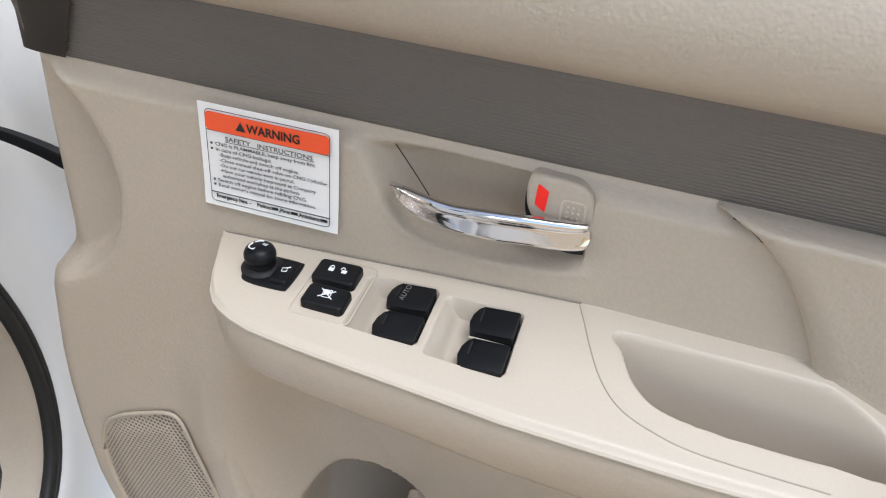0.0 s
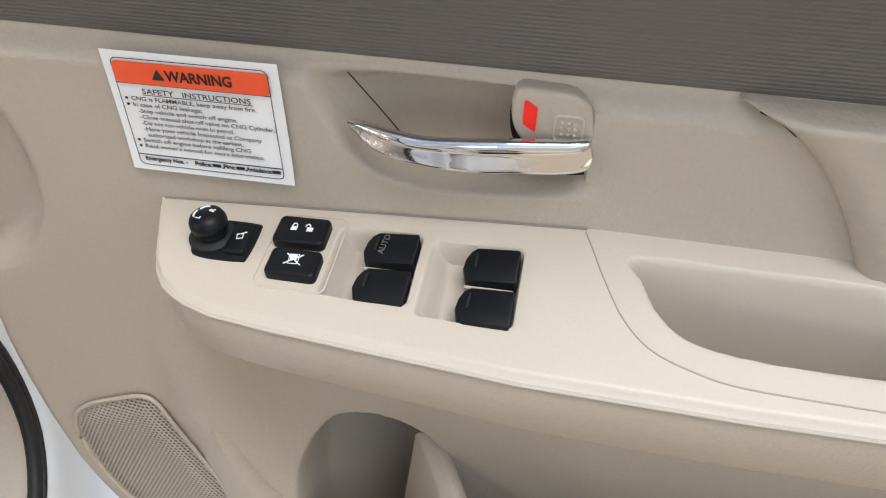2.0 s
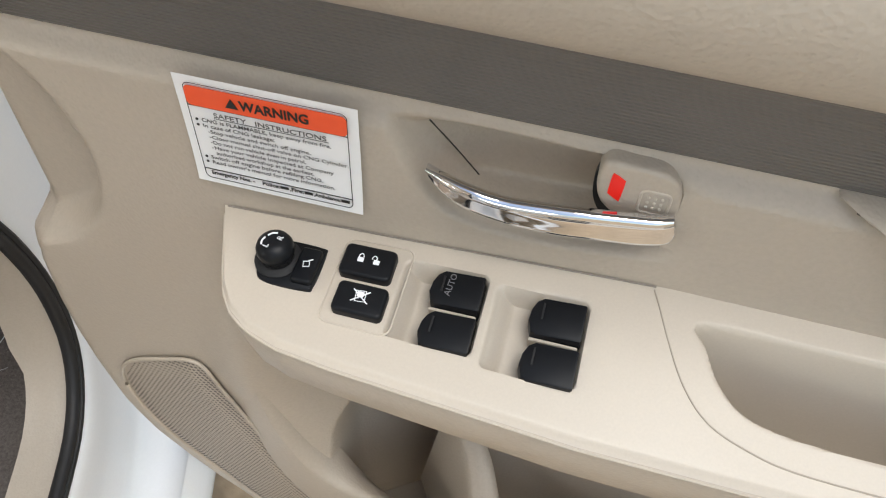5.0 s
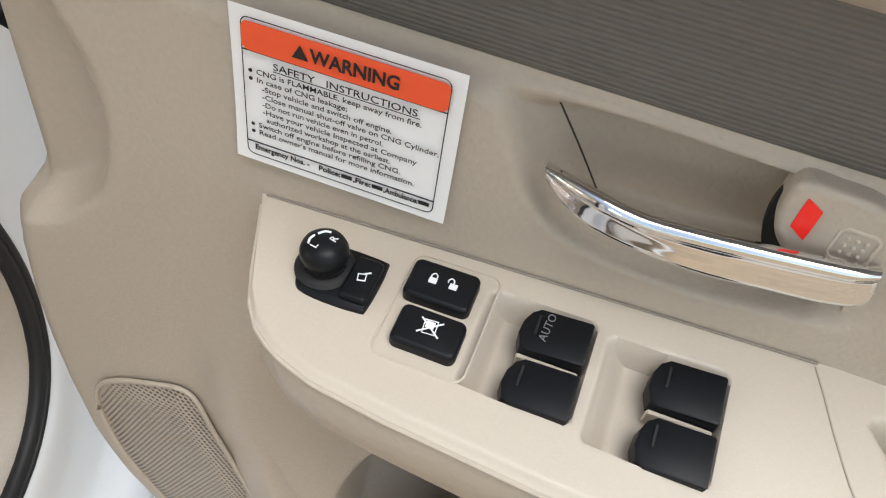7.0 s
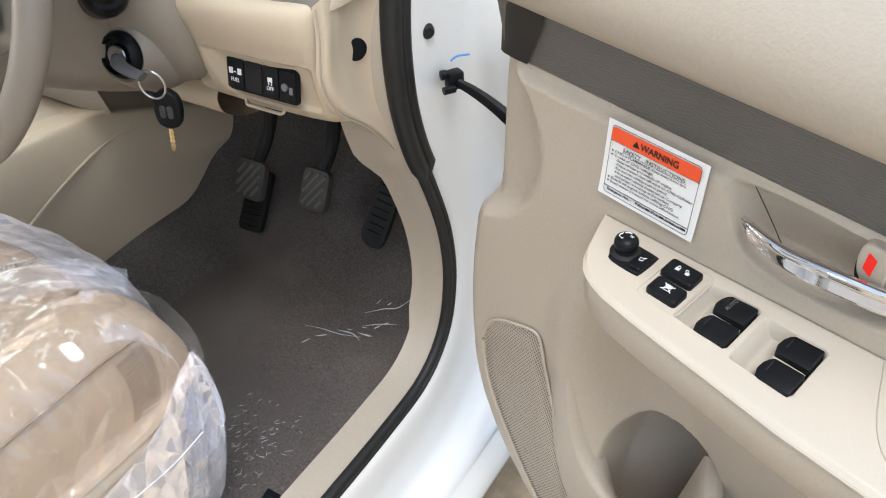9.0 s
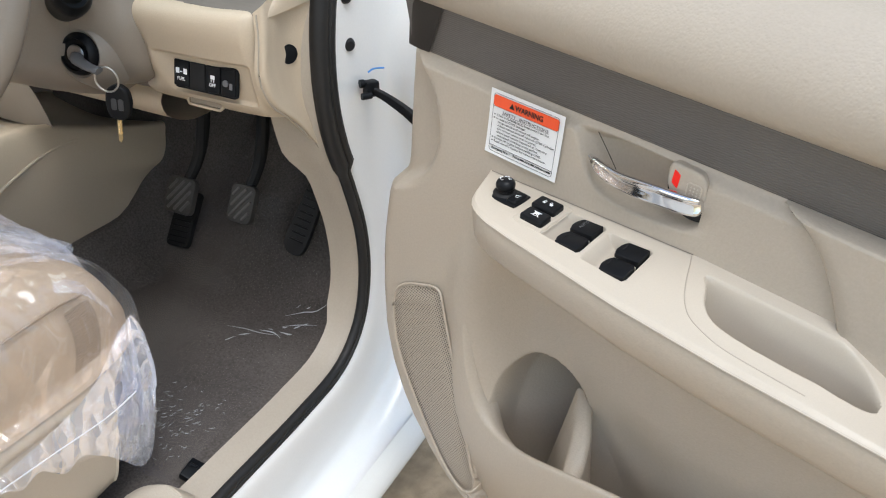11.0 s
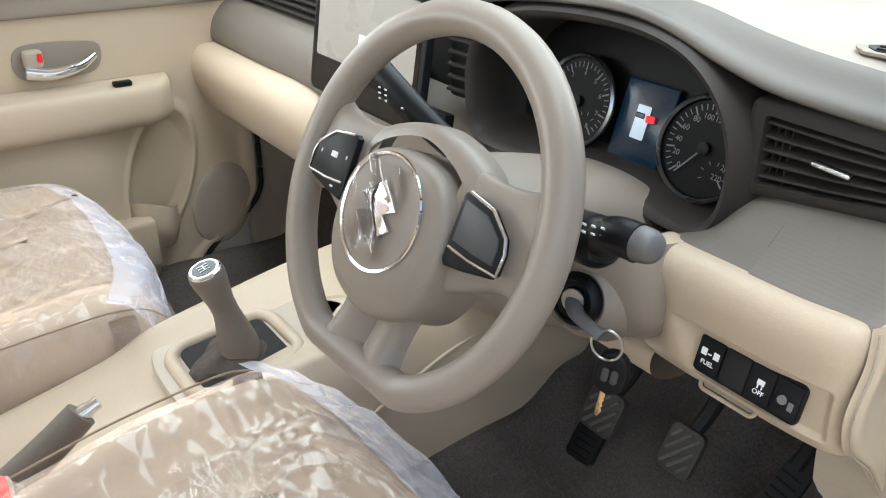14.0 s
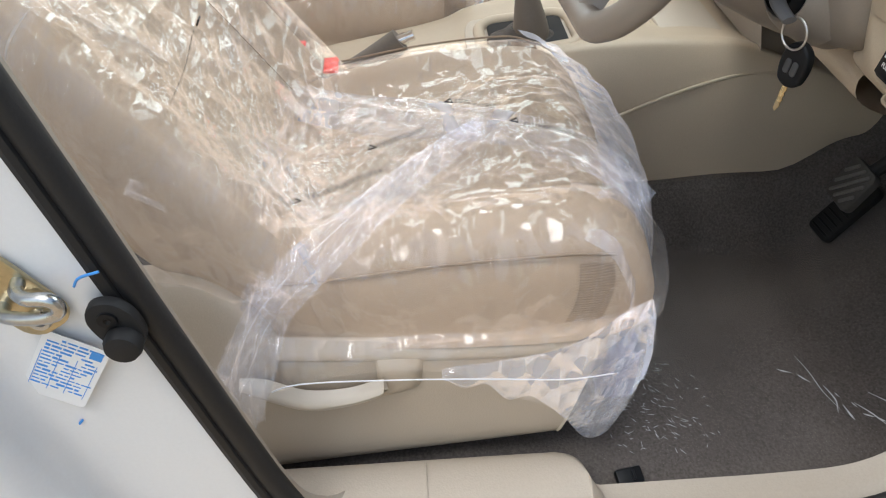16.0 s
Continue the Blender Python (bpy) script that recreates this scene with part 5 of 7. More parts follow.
    part("cap_seam", tube([(0.7135, 0.349, 0.905), (0.7185, 0.343, 0.876), (0.7185, 0.337, 0.83), (0.720, 0.353, 0.79), (0.7225, 0.394, 0.752), (0.727, 0.44, 0.695)], 0.0011, 50, 6), BEIGE_DARK, d)
    part("cover_hole", moved(lathe([(0.0125, 0.0), (0.0125, 0.0025), (0.0115, 0.003), (0.0005, 0.0015)], 28), Matrix.Translation((0.7165, 0.399, 0.844)) @ Vector((0.9, -0.42, 0.05)).to_track_quat("Z", "Y").to_matrix().to_4x4()), BLACK, d, "round black hole in the end cover")
    # switch bank
    m = Matrix.Translation((0.623, 0.3475, 0.812)) @ pose(0, 0, 0, 78, 0, 0)
    bank = part("switch_bank", moved(plate(rrect(0.106, 0.040, 0.006), 0.004, 0.001), m), BLACK, d, "black switch bank")
    for i, w in enumerate((0.026, 0.026, 0.024, 0.024)):
        x = (-0.0385, -0.0115, 0.0145, 0.0395)[i]
        part("switch_cap", moved(plate(rrect(w - 0.001, 0.034, 0.0015), 0.003, 0.0006), m @ pose(x, 0, 0.0035)), BLACK if i != 1 else BLACK_SOFT, bank)
    part("fuel_mark", moved(merge(letters("FUEL", 0.0062, 0.0001, "CENTER", 0.0001), rbox(0.006, 0.007, 0.0003, 0, 1, (-0.006, 0.012, 0)), rbox(0.006, 0.007, 0.0003, 0, 1, (0.007, 0.012, 0)), rbox(0.004, 0.0012, 0.0003, 0, 1, (0, 0.011, 0))), m @ pose(-0.0385, -0.009, 0.0068)), MARK, bank, "white FUEL lettering")
    part("off_mark", moved(merge(letters("OFF", 0.0062, 0.0001, "CENTER", 0.0001), rbox(0.007, 0.005, 0.0003, 0, 1, (0, 0.012, 0)), rbox(0.0012, 0.004, 0.0003, 0, 1, (-0.002, 0.0075, 0)), rbox(0.0012, 0.004, 0.0003, 0, 1, (0.002, 0.0075, 0))), m @ pose(0.0145, -0.009, 0.0068)), MARK, bank, "white OFF lettering")
    part("level_mark", moved(merge(rbox(0.005, 0.008, 0.0003, 0, 1, (0.005, -0.004, 0)), rod((-0.003, -0.001, 0), (-0.003, -0.001, 0.002), 0.0042, seg=16)), m @ pose(0.0395, 0, 0.0066)), GREY_MARK, bank)
    part("pull_slot", moved(tube([(p[0], p[1], 0) for p in rrect(0.060, 0.015, 0.006)], 0.0022, -1, 8, closed=True), Matrix.Translation((0.600, 0.3625, 0.7695)) @ pose(0, 0, 0, 55, 0, 0)), BEIGE_WARM, d)
    part("pull_hollow", moved(plate(rrect(0.056, 0.011, 0.005), 0.001), Matrix.Translation((0.600, 0.3645, 0.7695)) @ pose(0, 0, 0, 55, 0, 0)), BEIGE_DARK, d)
    # right-hand vent
    side_vent(d)
    cluster(d)
    screen(d)
    # passenger side
    part("passenger_band", loft([[(x, 0.470, 0.935), (x, 0.430, 0.925), (x, 0.405, 0.895), (x, 0.395, 0.86), (x, 0.40, 0.845)] for x in (-0.735, -0.5, -0.25, -0.17)] + [[(-0.12, 0.48, 0.92), (-0.11, 0.44, 0.90), (-0.10, 0.425, 0.85), (-0.10, 0.42, 0.80), (-0.10, 0.43, 0.78)]], 30, 16), TAUPE_RIB, d, "taupe ribbed passenger dashboard band")
    part("passenger_panel", loft([[(x, 0.41, 0.845), (x, 0.365, 0.838), (x, 0.345, 0.80), (x, 0.36, 0.74), (x, 0.40, 0.69), (x, 0.50, 0.66)] for x in (-0.735, -0.70, -0.5, -0.28)] + [[(-0.15, 0.44, 0.80), (-0.14, 0.42, 0.77), (-0.14, 0.41, 0.73), (-0.14, 0.41, 0.69), (-0.14, 0.44, 0.66), (-0.14, 0.5, 0.64)]], 30, 24), BEIGE_WARM, d, "warm beige passenger dashboard panel with glovebox")
    slats = part("passenger_vent", rbox(0.42, 0.03, 0.085, 0.008, 3, (-0.50, 0.475, 0.978)), BLACK_SOFT, d, "long dark slatted passenger vent")
    for i in range(6):
        part("slat", rbox(0.40, 0.016, 0.006, 0.002, 2, (-0.50, 0.456, 0.945 + 0.0135 * i), (20, 0, 0)), TAUPE_DARK, slats)
    part("centre_fascia", loft([[(x, 0.44 + e, 0.925 - 2 * e), (x, 0.408 + e, 0.905 - 1.8 * e), (x, 0.388 + e, 0.86 - e), (x, 0.385 + e, 0.80), (x, 0.395, 0.74), (x, 0.42, 0.68), (x, 0.44, 0.60)] for x, e in ((-0.13, 0.01), (-0.05, 0.0), (0.07, 0.0), (0.10, 0.002), (0.130, 0.010), (0.155, 0.030))], 26, 28), TAUPE, d, "taupe centre console fascia", angle=60)
    part("climate_panel", rbox(0.20, 0.02, 0.06, 0.005, 3, (0.01, 0.392, 0.80), (-4, 0, 0)), BLACK, d, "black climate control panel")
    hz = part("hazard_panel", rbox(0.10, 0.02, 0.022, 0.004, 2, (0.085, 0.375, 0.905), (-10, 0, 4)), BLACK, d, "black switch strip")
    tri = [(-0.006, -0.004), (0.006, -0.004), (0.0, 0.006)]
    part("hazard_mark", moved(tube([(x, 0, y) for x, y in tri], 0.0008, -1, 6, closed=True), Matrix.Translation((0.085, 0.364, 0.904))), BUCKLE_RED, hz, "red triangle mark")
    part("column_surround", loft([[(x, 0.47, 0.86), (x, 0.43, 0.865), (x, 0.40, 0.84), (x, 0.385, 0.80), (x, 0.39, 0.755), (x, 0.46, 0.745)] for x in (0.15, 0.25, 0.40, 0.495)], 20, 18), TAUPE, d)
    part("lower_left", loft([[(x, 0.385, 0.76), (x, 0.375, 0.745), (x, 0.385, 0.72), (x, 0.43, 0.70), (x, 0.50, 0.70)] for x in (0.15, 0.25, 0.40, 0.50)], 16, 14), BEIGE_WARM, d)
    # windscreen vent on the right of the top
    mv = pose(0.628, 0.515, 1.0735, 7, 0, 8)
    oval = [(p.x, p.y) for p in spline([(-0.062, -0.006, 0), (-0.056, 0.000, 0), (-0.020, 0.022, 0), (-0.012, 0.025, 0), (0.044, 0.014, 0), (0.051, 0.009, 0), (0.056, -0.012, 0), (0.050, -0.017, 0), (-0.040, -0.020, 0), (-0.054, -0.016, 0)], 60, True)]
    v = part("defroster_vent", moved(plate(oval, 0.003, 0.001), mv), TAUPE, d, "taupe oval windscreen vent")
    part("vent_hollow", moved(plate([(x * 0.84, y * 0.80) for x, y in oval], 0.0008), mv @ pose(0, 0, 0.003)), BLACK, v)
    for i in range(4):
        part("vent_slat", moved(rbox(0.088 - 0.018 * max(i - 1, 0), 0.0022, 0.002, 0.0006, 1, (0.001, -0.0115 + 0.0075 * i, 0.0045)), mv), TAUPE_DARK, v)


def quad(corners, r, n=6):
    """Loop round four (x, z) corners, each rounded by r."""
    loop = []
    cs = [Vector(c) for c in corners]
    for i, c in enumerate(cs):
        a = c + (cs[i - 1] - c).normalized() * r
        b = c + (cs[(i + 1) % 4] - c).normalized() * r
        for k in range(n):
            t = k / (n - 1)
            loop.append(a * (1 - t) ** 2 + c * 2 * t * (1 - t) + b * t * t)
    return loop


def vent_front(x):
    return 0.403 + 0.008 * ease(0.60, 0.68, x) + 0.022 * ease(0.68, 0.728, x)


def side_vent(d):
    outer = quad([(0.539, 0.948), (0.725, 0.964), (0.727, 1.036), (0.536, 1.038)], 0.012)
    mouth = quad([(0.556, 0.961), (0.684, 0.977), (0.681, 1.0175), (0.5535, 1.0235)], 0.004)
    rings = []
    for o, i in zip(outer, mouth):
        ring = [(o.x, 0.475, o.y), (o.x, vent_front(o.x) + 0.008, o.y)]
        for k in (0.06, 0.20, 0.45, 0.80, 0.95):
            p = o.lerp(i, k)
            ring.append((p.x, vent_front(p.x) + 0.003 * ease(0.15, 0.0, k), p.y))
        ring += [(i.x, vent_front(i.x) + 0.003, i.y), (i.x, vent_front(i.x) + 0.030, i.y)]
        rings.append(ring)
    housing = part("side_vent", skin(rings, False, True), TAUPE_DARK, d, "dark grey-brown air vent housing", angle=40)
    part("vent_mouth", rbox(0.138, 0.004, 0.070, 0.001, 1, (0.618, 0.436, 0.993)), CLUSTER_BLACK, housing)
    for k in range(5):
        f = 0.10 + 0.20 * k
        ends = []
        for x, lo, hi in ((0.5545, 0.961, 1.0235), (0.619, 0.969, 1.0205), (0.6835, 0.977, 1.0175)):
            z, y = lo + (hi - lo) * f, vent_front(x) + 0.004
            ends.append([(x, y, z - 0.0012), (x, y - 0.0006, z), (x, y, z + 0.0012), (x, y + 0.016, z + 0.0062), (x, y + 0.016, z + 0.0040)])
        part("vent_slat", skin(ends, True, False, True), TAUPE_DARK, housing)
    for x in (0.562, 0.569, 0.576):
        part("vent_blade", rbox(0.0012, 0.010, 0.056, 0.0004, 1, (x, vent_front(x) + 0.014, 0.992)), TAUPE_DARK, housing)
    part("vent_tab", rbox(0.034, 0.010, 0.0045, 0.002, 3, (0.621, 0.4025, 0.9955), (0, 5, 3)), SILVER, housing, "silver vent tab")
    wheel = Matrix.Translation((0.702, vent_front(0.702), 0.998)) @ pose(0, 0, 0, 0, 0, 26)
    part("wheel_slot", moved(rbox(0.013, 0.006, 0.046, 0.003, 3), wheel), BLACK, housing, "black slot of the vent wheel")
    part("vent_wheel", moved(rbox(0.008, 0.008, 0.026, 0.002, 2, (0, -0.001, -0.004)), wheel), BLACK_SOFT, housing)
    part("wheel_mark", moved(rbox(0.008, 0.001, 0.003, 0.0004, 1, (0, -0.0036, 0.017)), wheel), MARK, housing)


def dial(d, x, y, z, r, name, label, numbers):
    m = Matrix.Translation((x, y, z)) @ pose(0, 0, 0, 74, 0, 0)
    g = part(name, moved(lathe([(r, 0), (r, 0.004), (r * 0.95, 0.006), (r * 0.93, 0.003), (0.0005, 0.002)], 48), m), CLUSTER_BLACK, d, label)
    part("bezel", moved(lathe([(r * 1.03, 0.002), (r * 1.05, 0.007), (r * 1.0, 0.010), (r * 0.96, 0.006)], 56, True), m), SILVER, g, "silver dial ring")
    ticks = []
    for i in range(33):
        a = radians(225 - i * 270 / 32)
        ln = 0.010 if i % 4 == 0 else 0.006
        ticks.append(moved(rbox(ln, 0.0011 if i % 4 else 0.0018, 0.0004, 0, 1, (r * 0.86 - ln / 2, 0, 0.0034)), pose(0, 0, 0, 0, 0, math.degrees(a))))
    for i, s in enumerate(numbers):
        a = radians(225 - i * 270 / (len(numbers) - 1))
        ticks.append(moved(letters(s, 0.0085, 0.0001, "CENTER"), pose(r * 0.62 * math.cos(a), r * 0.62 * math.sin(a) - 0.003, 0.0034)))
    part("scale", moved(merge(*ticks), m), DIAL_MARK, g, "white dial scale")
    part("needle", moved(rbox(r * 0.8, 0.0016, 0.0012, 0.0004, 1, (r * 0.35, 0, 0.0055)), m @ pose(0, 0, 0, 0, 0, 232)), DIAL_MARK, g)
    part("needle_cap", moved(lathe([(0.007, 0.003), (0.007, 0.007), (0.0005, 0.008)], 20), m), BLACK, g)
    sub = [moved(rbox(0.004, 0.0008, 0.0003, 0, 1, (0.014, 0, 0.0034)), pose(r * 0.35, -r * 0.45, 0, 0, 0, 40 * i)) for i in range(6)]
    part("small_scale", moved(merge(*sub), m), DIAL_MARK, g)
    return g


def cluster(d):
    line = [(0.160, 0.940), (0.158, 0.985), (0.172, 1.023), (0.204, 1.050), (0.255, 1.066), (0.33, 1.075), (0.40, 1.076), (0.45, 1.069), (0.487, 1.054), (0.517, 1.027), (0.535, 0.993), (0.5405, 0.960), (0.537, 0.928), (0.525, 0.904), (0.503, 0.894), (0.470, 0.893), (0.43, 0.899), (0.36, 0.901), (0.26, 0.897), (0.195, 0.896), (0.169, 0.909)]
    outer = spline([(x, 0, z) for x, z in line], 110, True)
    rows, floor_line = [], []
    for i, p in enumerate(outer):
        t = (outer[(i + 1) % 110] - outer[i - 1]).normalized()
        o = Vector((-t.z, 0, t.x)) * (1 if (Vector((-t.z, 0, t.x))).dot(p - Vector((0.35, 0, 0.98))) > 0 else -1)
        back = 0.24 * (p.z - 0.95)
        flare = 1 + 0.5 * ease(0.44, 0.52, p.x) * ease(1.04, 1.0, p.z) * ease(0.91, 0.94, p.z)
        rows.append([p + o * k + Vector((0, y, 0)) for k, y in ((0.020 * flare, 0.460), (0.011 * flare, 0.410), (0.0035, 0.389), (0.0, 0.384), (-0.005, 0.386), (-0.009, 0.395), (-0.010, 0.430), (-0.013, 0.474 + back), (-0.020, 0.480 + back))])
        floor_line.append(p - o * 0.016 + Vector((0, 0.4775 + back, 0)))
    part("binnacle", skin(rows, False, True), TAUPE_DARK, d, "dark instrument hood", angle=50)
    face = bmesh.new()
    face.faces.new([face.verts.new(p) for p in floor_line])
    part("cluster_face", face, CLUSTER_BLACK, d, "black instrument panel")
    dial(d, 0.279, 0.463, 0.957, 0.054, "tachometer", "round tachometer with silver ring", ["0", "1", "2", "3", "4", "5", "6", "7", "8"])
    dial(d, 0.466, 0.456, 0.955, 0.053, "speedometer", "round speedometer with silver ring", ["0", "20", "40", "60", "80", "100", "120", "140", "160", "180", "200", "220"])
    disp = part("info_display", rbox(0.070, 0.004, 0.095, 0.003, 2, (0.372, 0.468, 0.952), (-16, 0, 0)), SCREEN_BLUE, d, "lit blue information display")
    pic = [rbox(0.018, 0.003, 0.038, 0.005, 3, (0.372, 0.4645, 0.956), (-16, 0, 0))]
    part("car_picture", merge(*pic), SCREEN_WHITE, disp, "white car picture seen from above")
    part("car_windows", merge(rbox(0.013, 0.002, 0.006, 0.001, 1, (0.372, 0.4625, 0.9645), (-16, 0, 0)), rbox(0.012, 0.002, 0.004, 0.001, 1, (0.372, 0.4665, 0.945), (-16, 0, 0)), *[rbox(0.0014, 0.002, 0.013, 0.0004, 1, (0.372 + k * 0.0075, 0.4640, 0.955), (-16, 0, 0)) for k in (-1, 1)]), SCREEN_BLUE, disp, "dark windows of the car picture")
    part("door_warning", rbox(0.010, 0.002, 0.008, 0.001, 1, (0.386, 0.4625, 0.963), (-16, 0, 20)), SCREEN_RED, disp, "red open door mark")
    part("tail_mark", rbox(0.016, 0.002, 0.004, 0.001, 1, (0.372, 0.469, 0.937), (-16, 0, 0)), SCREEN_RED, disp, "red tail light mark")


def screen(d):
    m = Matrix.Translation((-0.030, 0.352, 0.977)) @ pose(0, 0, 0, 82, 0, 0)
    s = part("touch_screen", moved(plate(rrect(0.288, 0.182, 0.012), 0.012, 0.003), m @ pose(0, 0, -0.012)), BLACK, d, "black touch screen in the dashboard centre")
    part("screen_glass", moved(plate(rrect(0.270, 0.168, 0.008), 0.0008), m @ pose(0, -0.002, 0.0002)), GLOSS_BLACK, s, "glossy dark screen glass")
    part("screen_film", moved(plate(rrect(0.252, 0.112, 0.004), 0.0004), m @ pose(0.0, 0.020, 0.0012)), SCREEN_FILM, s, "grey protective film")
    part("screen_label", moved(plate(rrect(0.060, 0.035, 0.002), 0.0004), m @ pose(0.02, -0.005, 0.002)), PAPER, s, "white paper label")
    part("screen_top", rbox(0.275, 0.055, 0.016, 0.007, 3, (-0.030, 0.385, 1.064)), TAUPE_DARK, s)
    v = part("centre_vent", rbox(0.060, 0.03, 0.105, 0.008, 3, (0.135, 0.415, 0.985), (0, 0, 8)), BLACK_SOFT, d, "dark centre air vent")
    for i in range(6):
        part("vent_slat", rbox(0.05, 0.014, 0.004, 0.001, 1, (0.134, 0.401, 0.945 + 0.016 * i), (20, 0, 8)), TAUPE_DARK, v)


dashboard()


# ---- steering wheel ----
def wheel_frame():
    n = Vector((0.03, -0.912, 0.41)).normalized()
    x = Vector((1, 0.033, 0)).normalized()
    y = n.cross(x).normalized()
    x = y.cross(n)
    m = Matrix((x, y, n)).transposed().to_4x4()
    return Matrix.Translation((0.370, 0.156, 0.935)) @ m


def steering_wheel():
    t = thing("steering_wheel", "taupe three-spoke steering wheel with a flat bottom", "steering wheel", wheel_frame())
    R = 0.171

    def rim_point(a):
        x, y = R * math.cos(a), R * math.sin(a)
        k = ease(-0.55, -1.0, math.sin(a))
        y = max(y, -0.158 + 0.003 * math.cos(a)) * k + y * (1 - k)
        return Vector((x * (1 + 0.02 * k), y, 0))
    pts = [rim_point(2 * math.pi * i / 96) for i in range(96)]
    part("rim", tube(pts, 0.0168, -1, 18, closed=True, squash=1.0, up=(0, 0, 1)), TAUPE_WHEEL, t, "smooth taupe wheel rim")
    # round domed airbag cover with a stepped edge, and the shoulder behind it
    line = [(0.0, 0.066), (0.042, 0.058), (0.068, 0.032), (0.076, -0.004), (0.072, -0.044), (0.048, -0.080), (0.0, -0.096), (-0.048, -0.080), (-0.072, -0.044), (-0.076, -0.004), (-0.068, 0.032), (-0.042, 0.058)]
    ring = spline([(x, y, 0) for x, y in line], 80, True)
    rows = [[Vector((p.x * k * 1.03, p.y * k * 0.96 - 0.018, z)) for p in ring] for k, z in ((1.03, -0.045), (1.02, -0.010), (1.01, 0.008), (0.985, 0.016), (0.95, 0.0205), (0.90, 0.0235), (0.86, 0.0250), (0.845, 0.0262), (0.80, 0.0280), (0.66, 0.0305), (0.55, 0.0315), (0.40, 0.032), (0.2, 0.0325), (0.01, 0.0325))]
    part("airbag_cover", skin(rows, True, False, True), TAUPE_WHEEL, t, "domed taupe airbag cover", angle=50)
    part("shoulder", loft([[(-0.098, -0.05, -0.040), (-0.090, 0.01, -0.030), (-0.075, 0.054, -0.028), (0.0, 0.076, -0.028), (0.075, 0.054, -0.028), (0.090, 0.01, -0.030), (0.098, -0.05, -0.040)], [(-0.094, -0.05, -0.012), (-0.090, 0.01, 0.0), (-0.075, 0.050, 0.0), (0.0, 0.073, 0.0), (0.075, 0.050, 0.0), (0.090, 0.01, 0.0), (0.094, -0.05, -0.012)], [(-0.07, -0.05, 0.0), (-0.07, 0.01, 0.010), (-0.060, 0.040, 0.009), (0.0, 0.060, 0.009), (0.060, 0.040, 0.009), (0.07, 0.01, 0.010), (0.07, -0.05, 0.0)]], 14, 50), TAUPE_WHEEL, t, "taupe shoulder behind the airbag cover", angle=60)
    part("emblem_ring", moved(lathe([(0.0530, 0.0), (0.0552, 0.002), (0.0546, 0.0035), (0.0522, 0.003), (0.0512, 0.0)], 60), pose(0, -0.014, 0.0300)), CHROME, t, "thin chrome ring")
    part("emblem_disc", moved(lathe([(0.052, 0.0), (0.051, 0.0012), (0.0005, 0.0025)], 48), pose(0, -0.014, 0.0308)), TAUPE, t)
    em = [(0.0, 0.024), (0.021, 0.006), (0.008, 0.0), (0.021, -0.008), (0.0, -0.024), (-0.021, -0.006), (-0.008, 0.0), (-0.021, 0.008)]
    part("emblem", moved(plate([(x * 1.25, y * 1.25) for x, y in em], 0.004, 0.0012), pose(0, -0.014, 0.0332)), CHROME, t, "plain chrome badge shape")
    fl = [[(x + 0.004 * math.sin(y * 160), y, 0.0405 + 0.003 * math.sin(x * 140 + y * 90)) for x in np.linspace(-0.040, 0.02, 12)] for y in np.linspace(-0.055, 0.030, 14)]
    part("badge_film", skin(fl), CLEAR, t, "loose clear protective film")
    # side spokes with button pods
    for s in (-1, 1):
        part("spoke", loft([[(s * 0.060, 0.056, -0.012), (s * 0.060, 0.048, 0.004), (s * 0.060, 0.0, 0.010), (s * 0.060, -0.056, 0.004), (s * 0.060, -0.064, -0.012)], [(s * 0.100, 0.052, -0.010), (s * 0.100, 0.046, 0.004), (s * 0.100, 0.006, 0.008), (s * 0.100, -0.038, 0.003), (s * 0.100, -0.046, -0.010)], [(s * 0.135, 0.058, -0.010), (s * 0.135, 0.050, 0.003), (s * 0.135, 0.012, 0.006), (s * 0.135, -0.024, 0.002), (s * 0.135, -0.032, -0.010)], [(s * 0.158, 0.074, -0.008), (s * 0.160, 0.062, 0.002), (s * 0.166, 0.016, 0.004), (s * 0.165, -0.026, 0.002), (s * 0.163, -0.040, -0.008)]], 24, 24), TAUPE_WHEEL, t, angle=60)
        pod_line = [(s * x, y) for x, y in ((0.0795, 0.036), (0.084, 0.039), (0.116, 0.033), (0.137, 0.017), (0.141, 0.006), (0.141, -0.012), (0.136, -0.017), (0.104, -0.024), (0.083, -0.027), (0.079, -0.022))]
        if s < 0:
            pod_line = pod_line[::-1]
        m = pose(0, -0.002, 0.0105, 0, s * -1, 0)
        b = part("button_pod", moved(plate(pod_line, 0.007, 0.002), m), BLACK, t, "black button pod")
        part("pod_trim", moved(tube([(s * 0.086, 0.0385, 0.0065), (s * 0.1165, 0.0335, 0.0065), (s * 0.1385, 0.0175, 0.0065), (s * 0.1430, 0.006, 0.0065), (s * 0.1422, -0.0125, 0.0065), (s * 0.110, -0.0125, 0.0075), (s * 0.083, -0.010, 0.0075)], 0.0016, -1, 8), m), SILVER, b, "satin silver trim line")
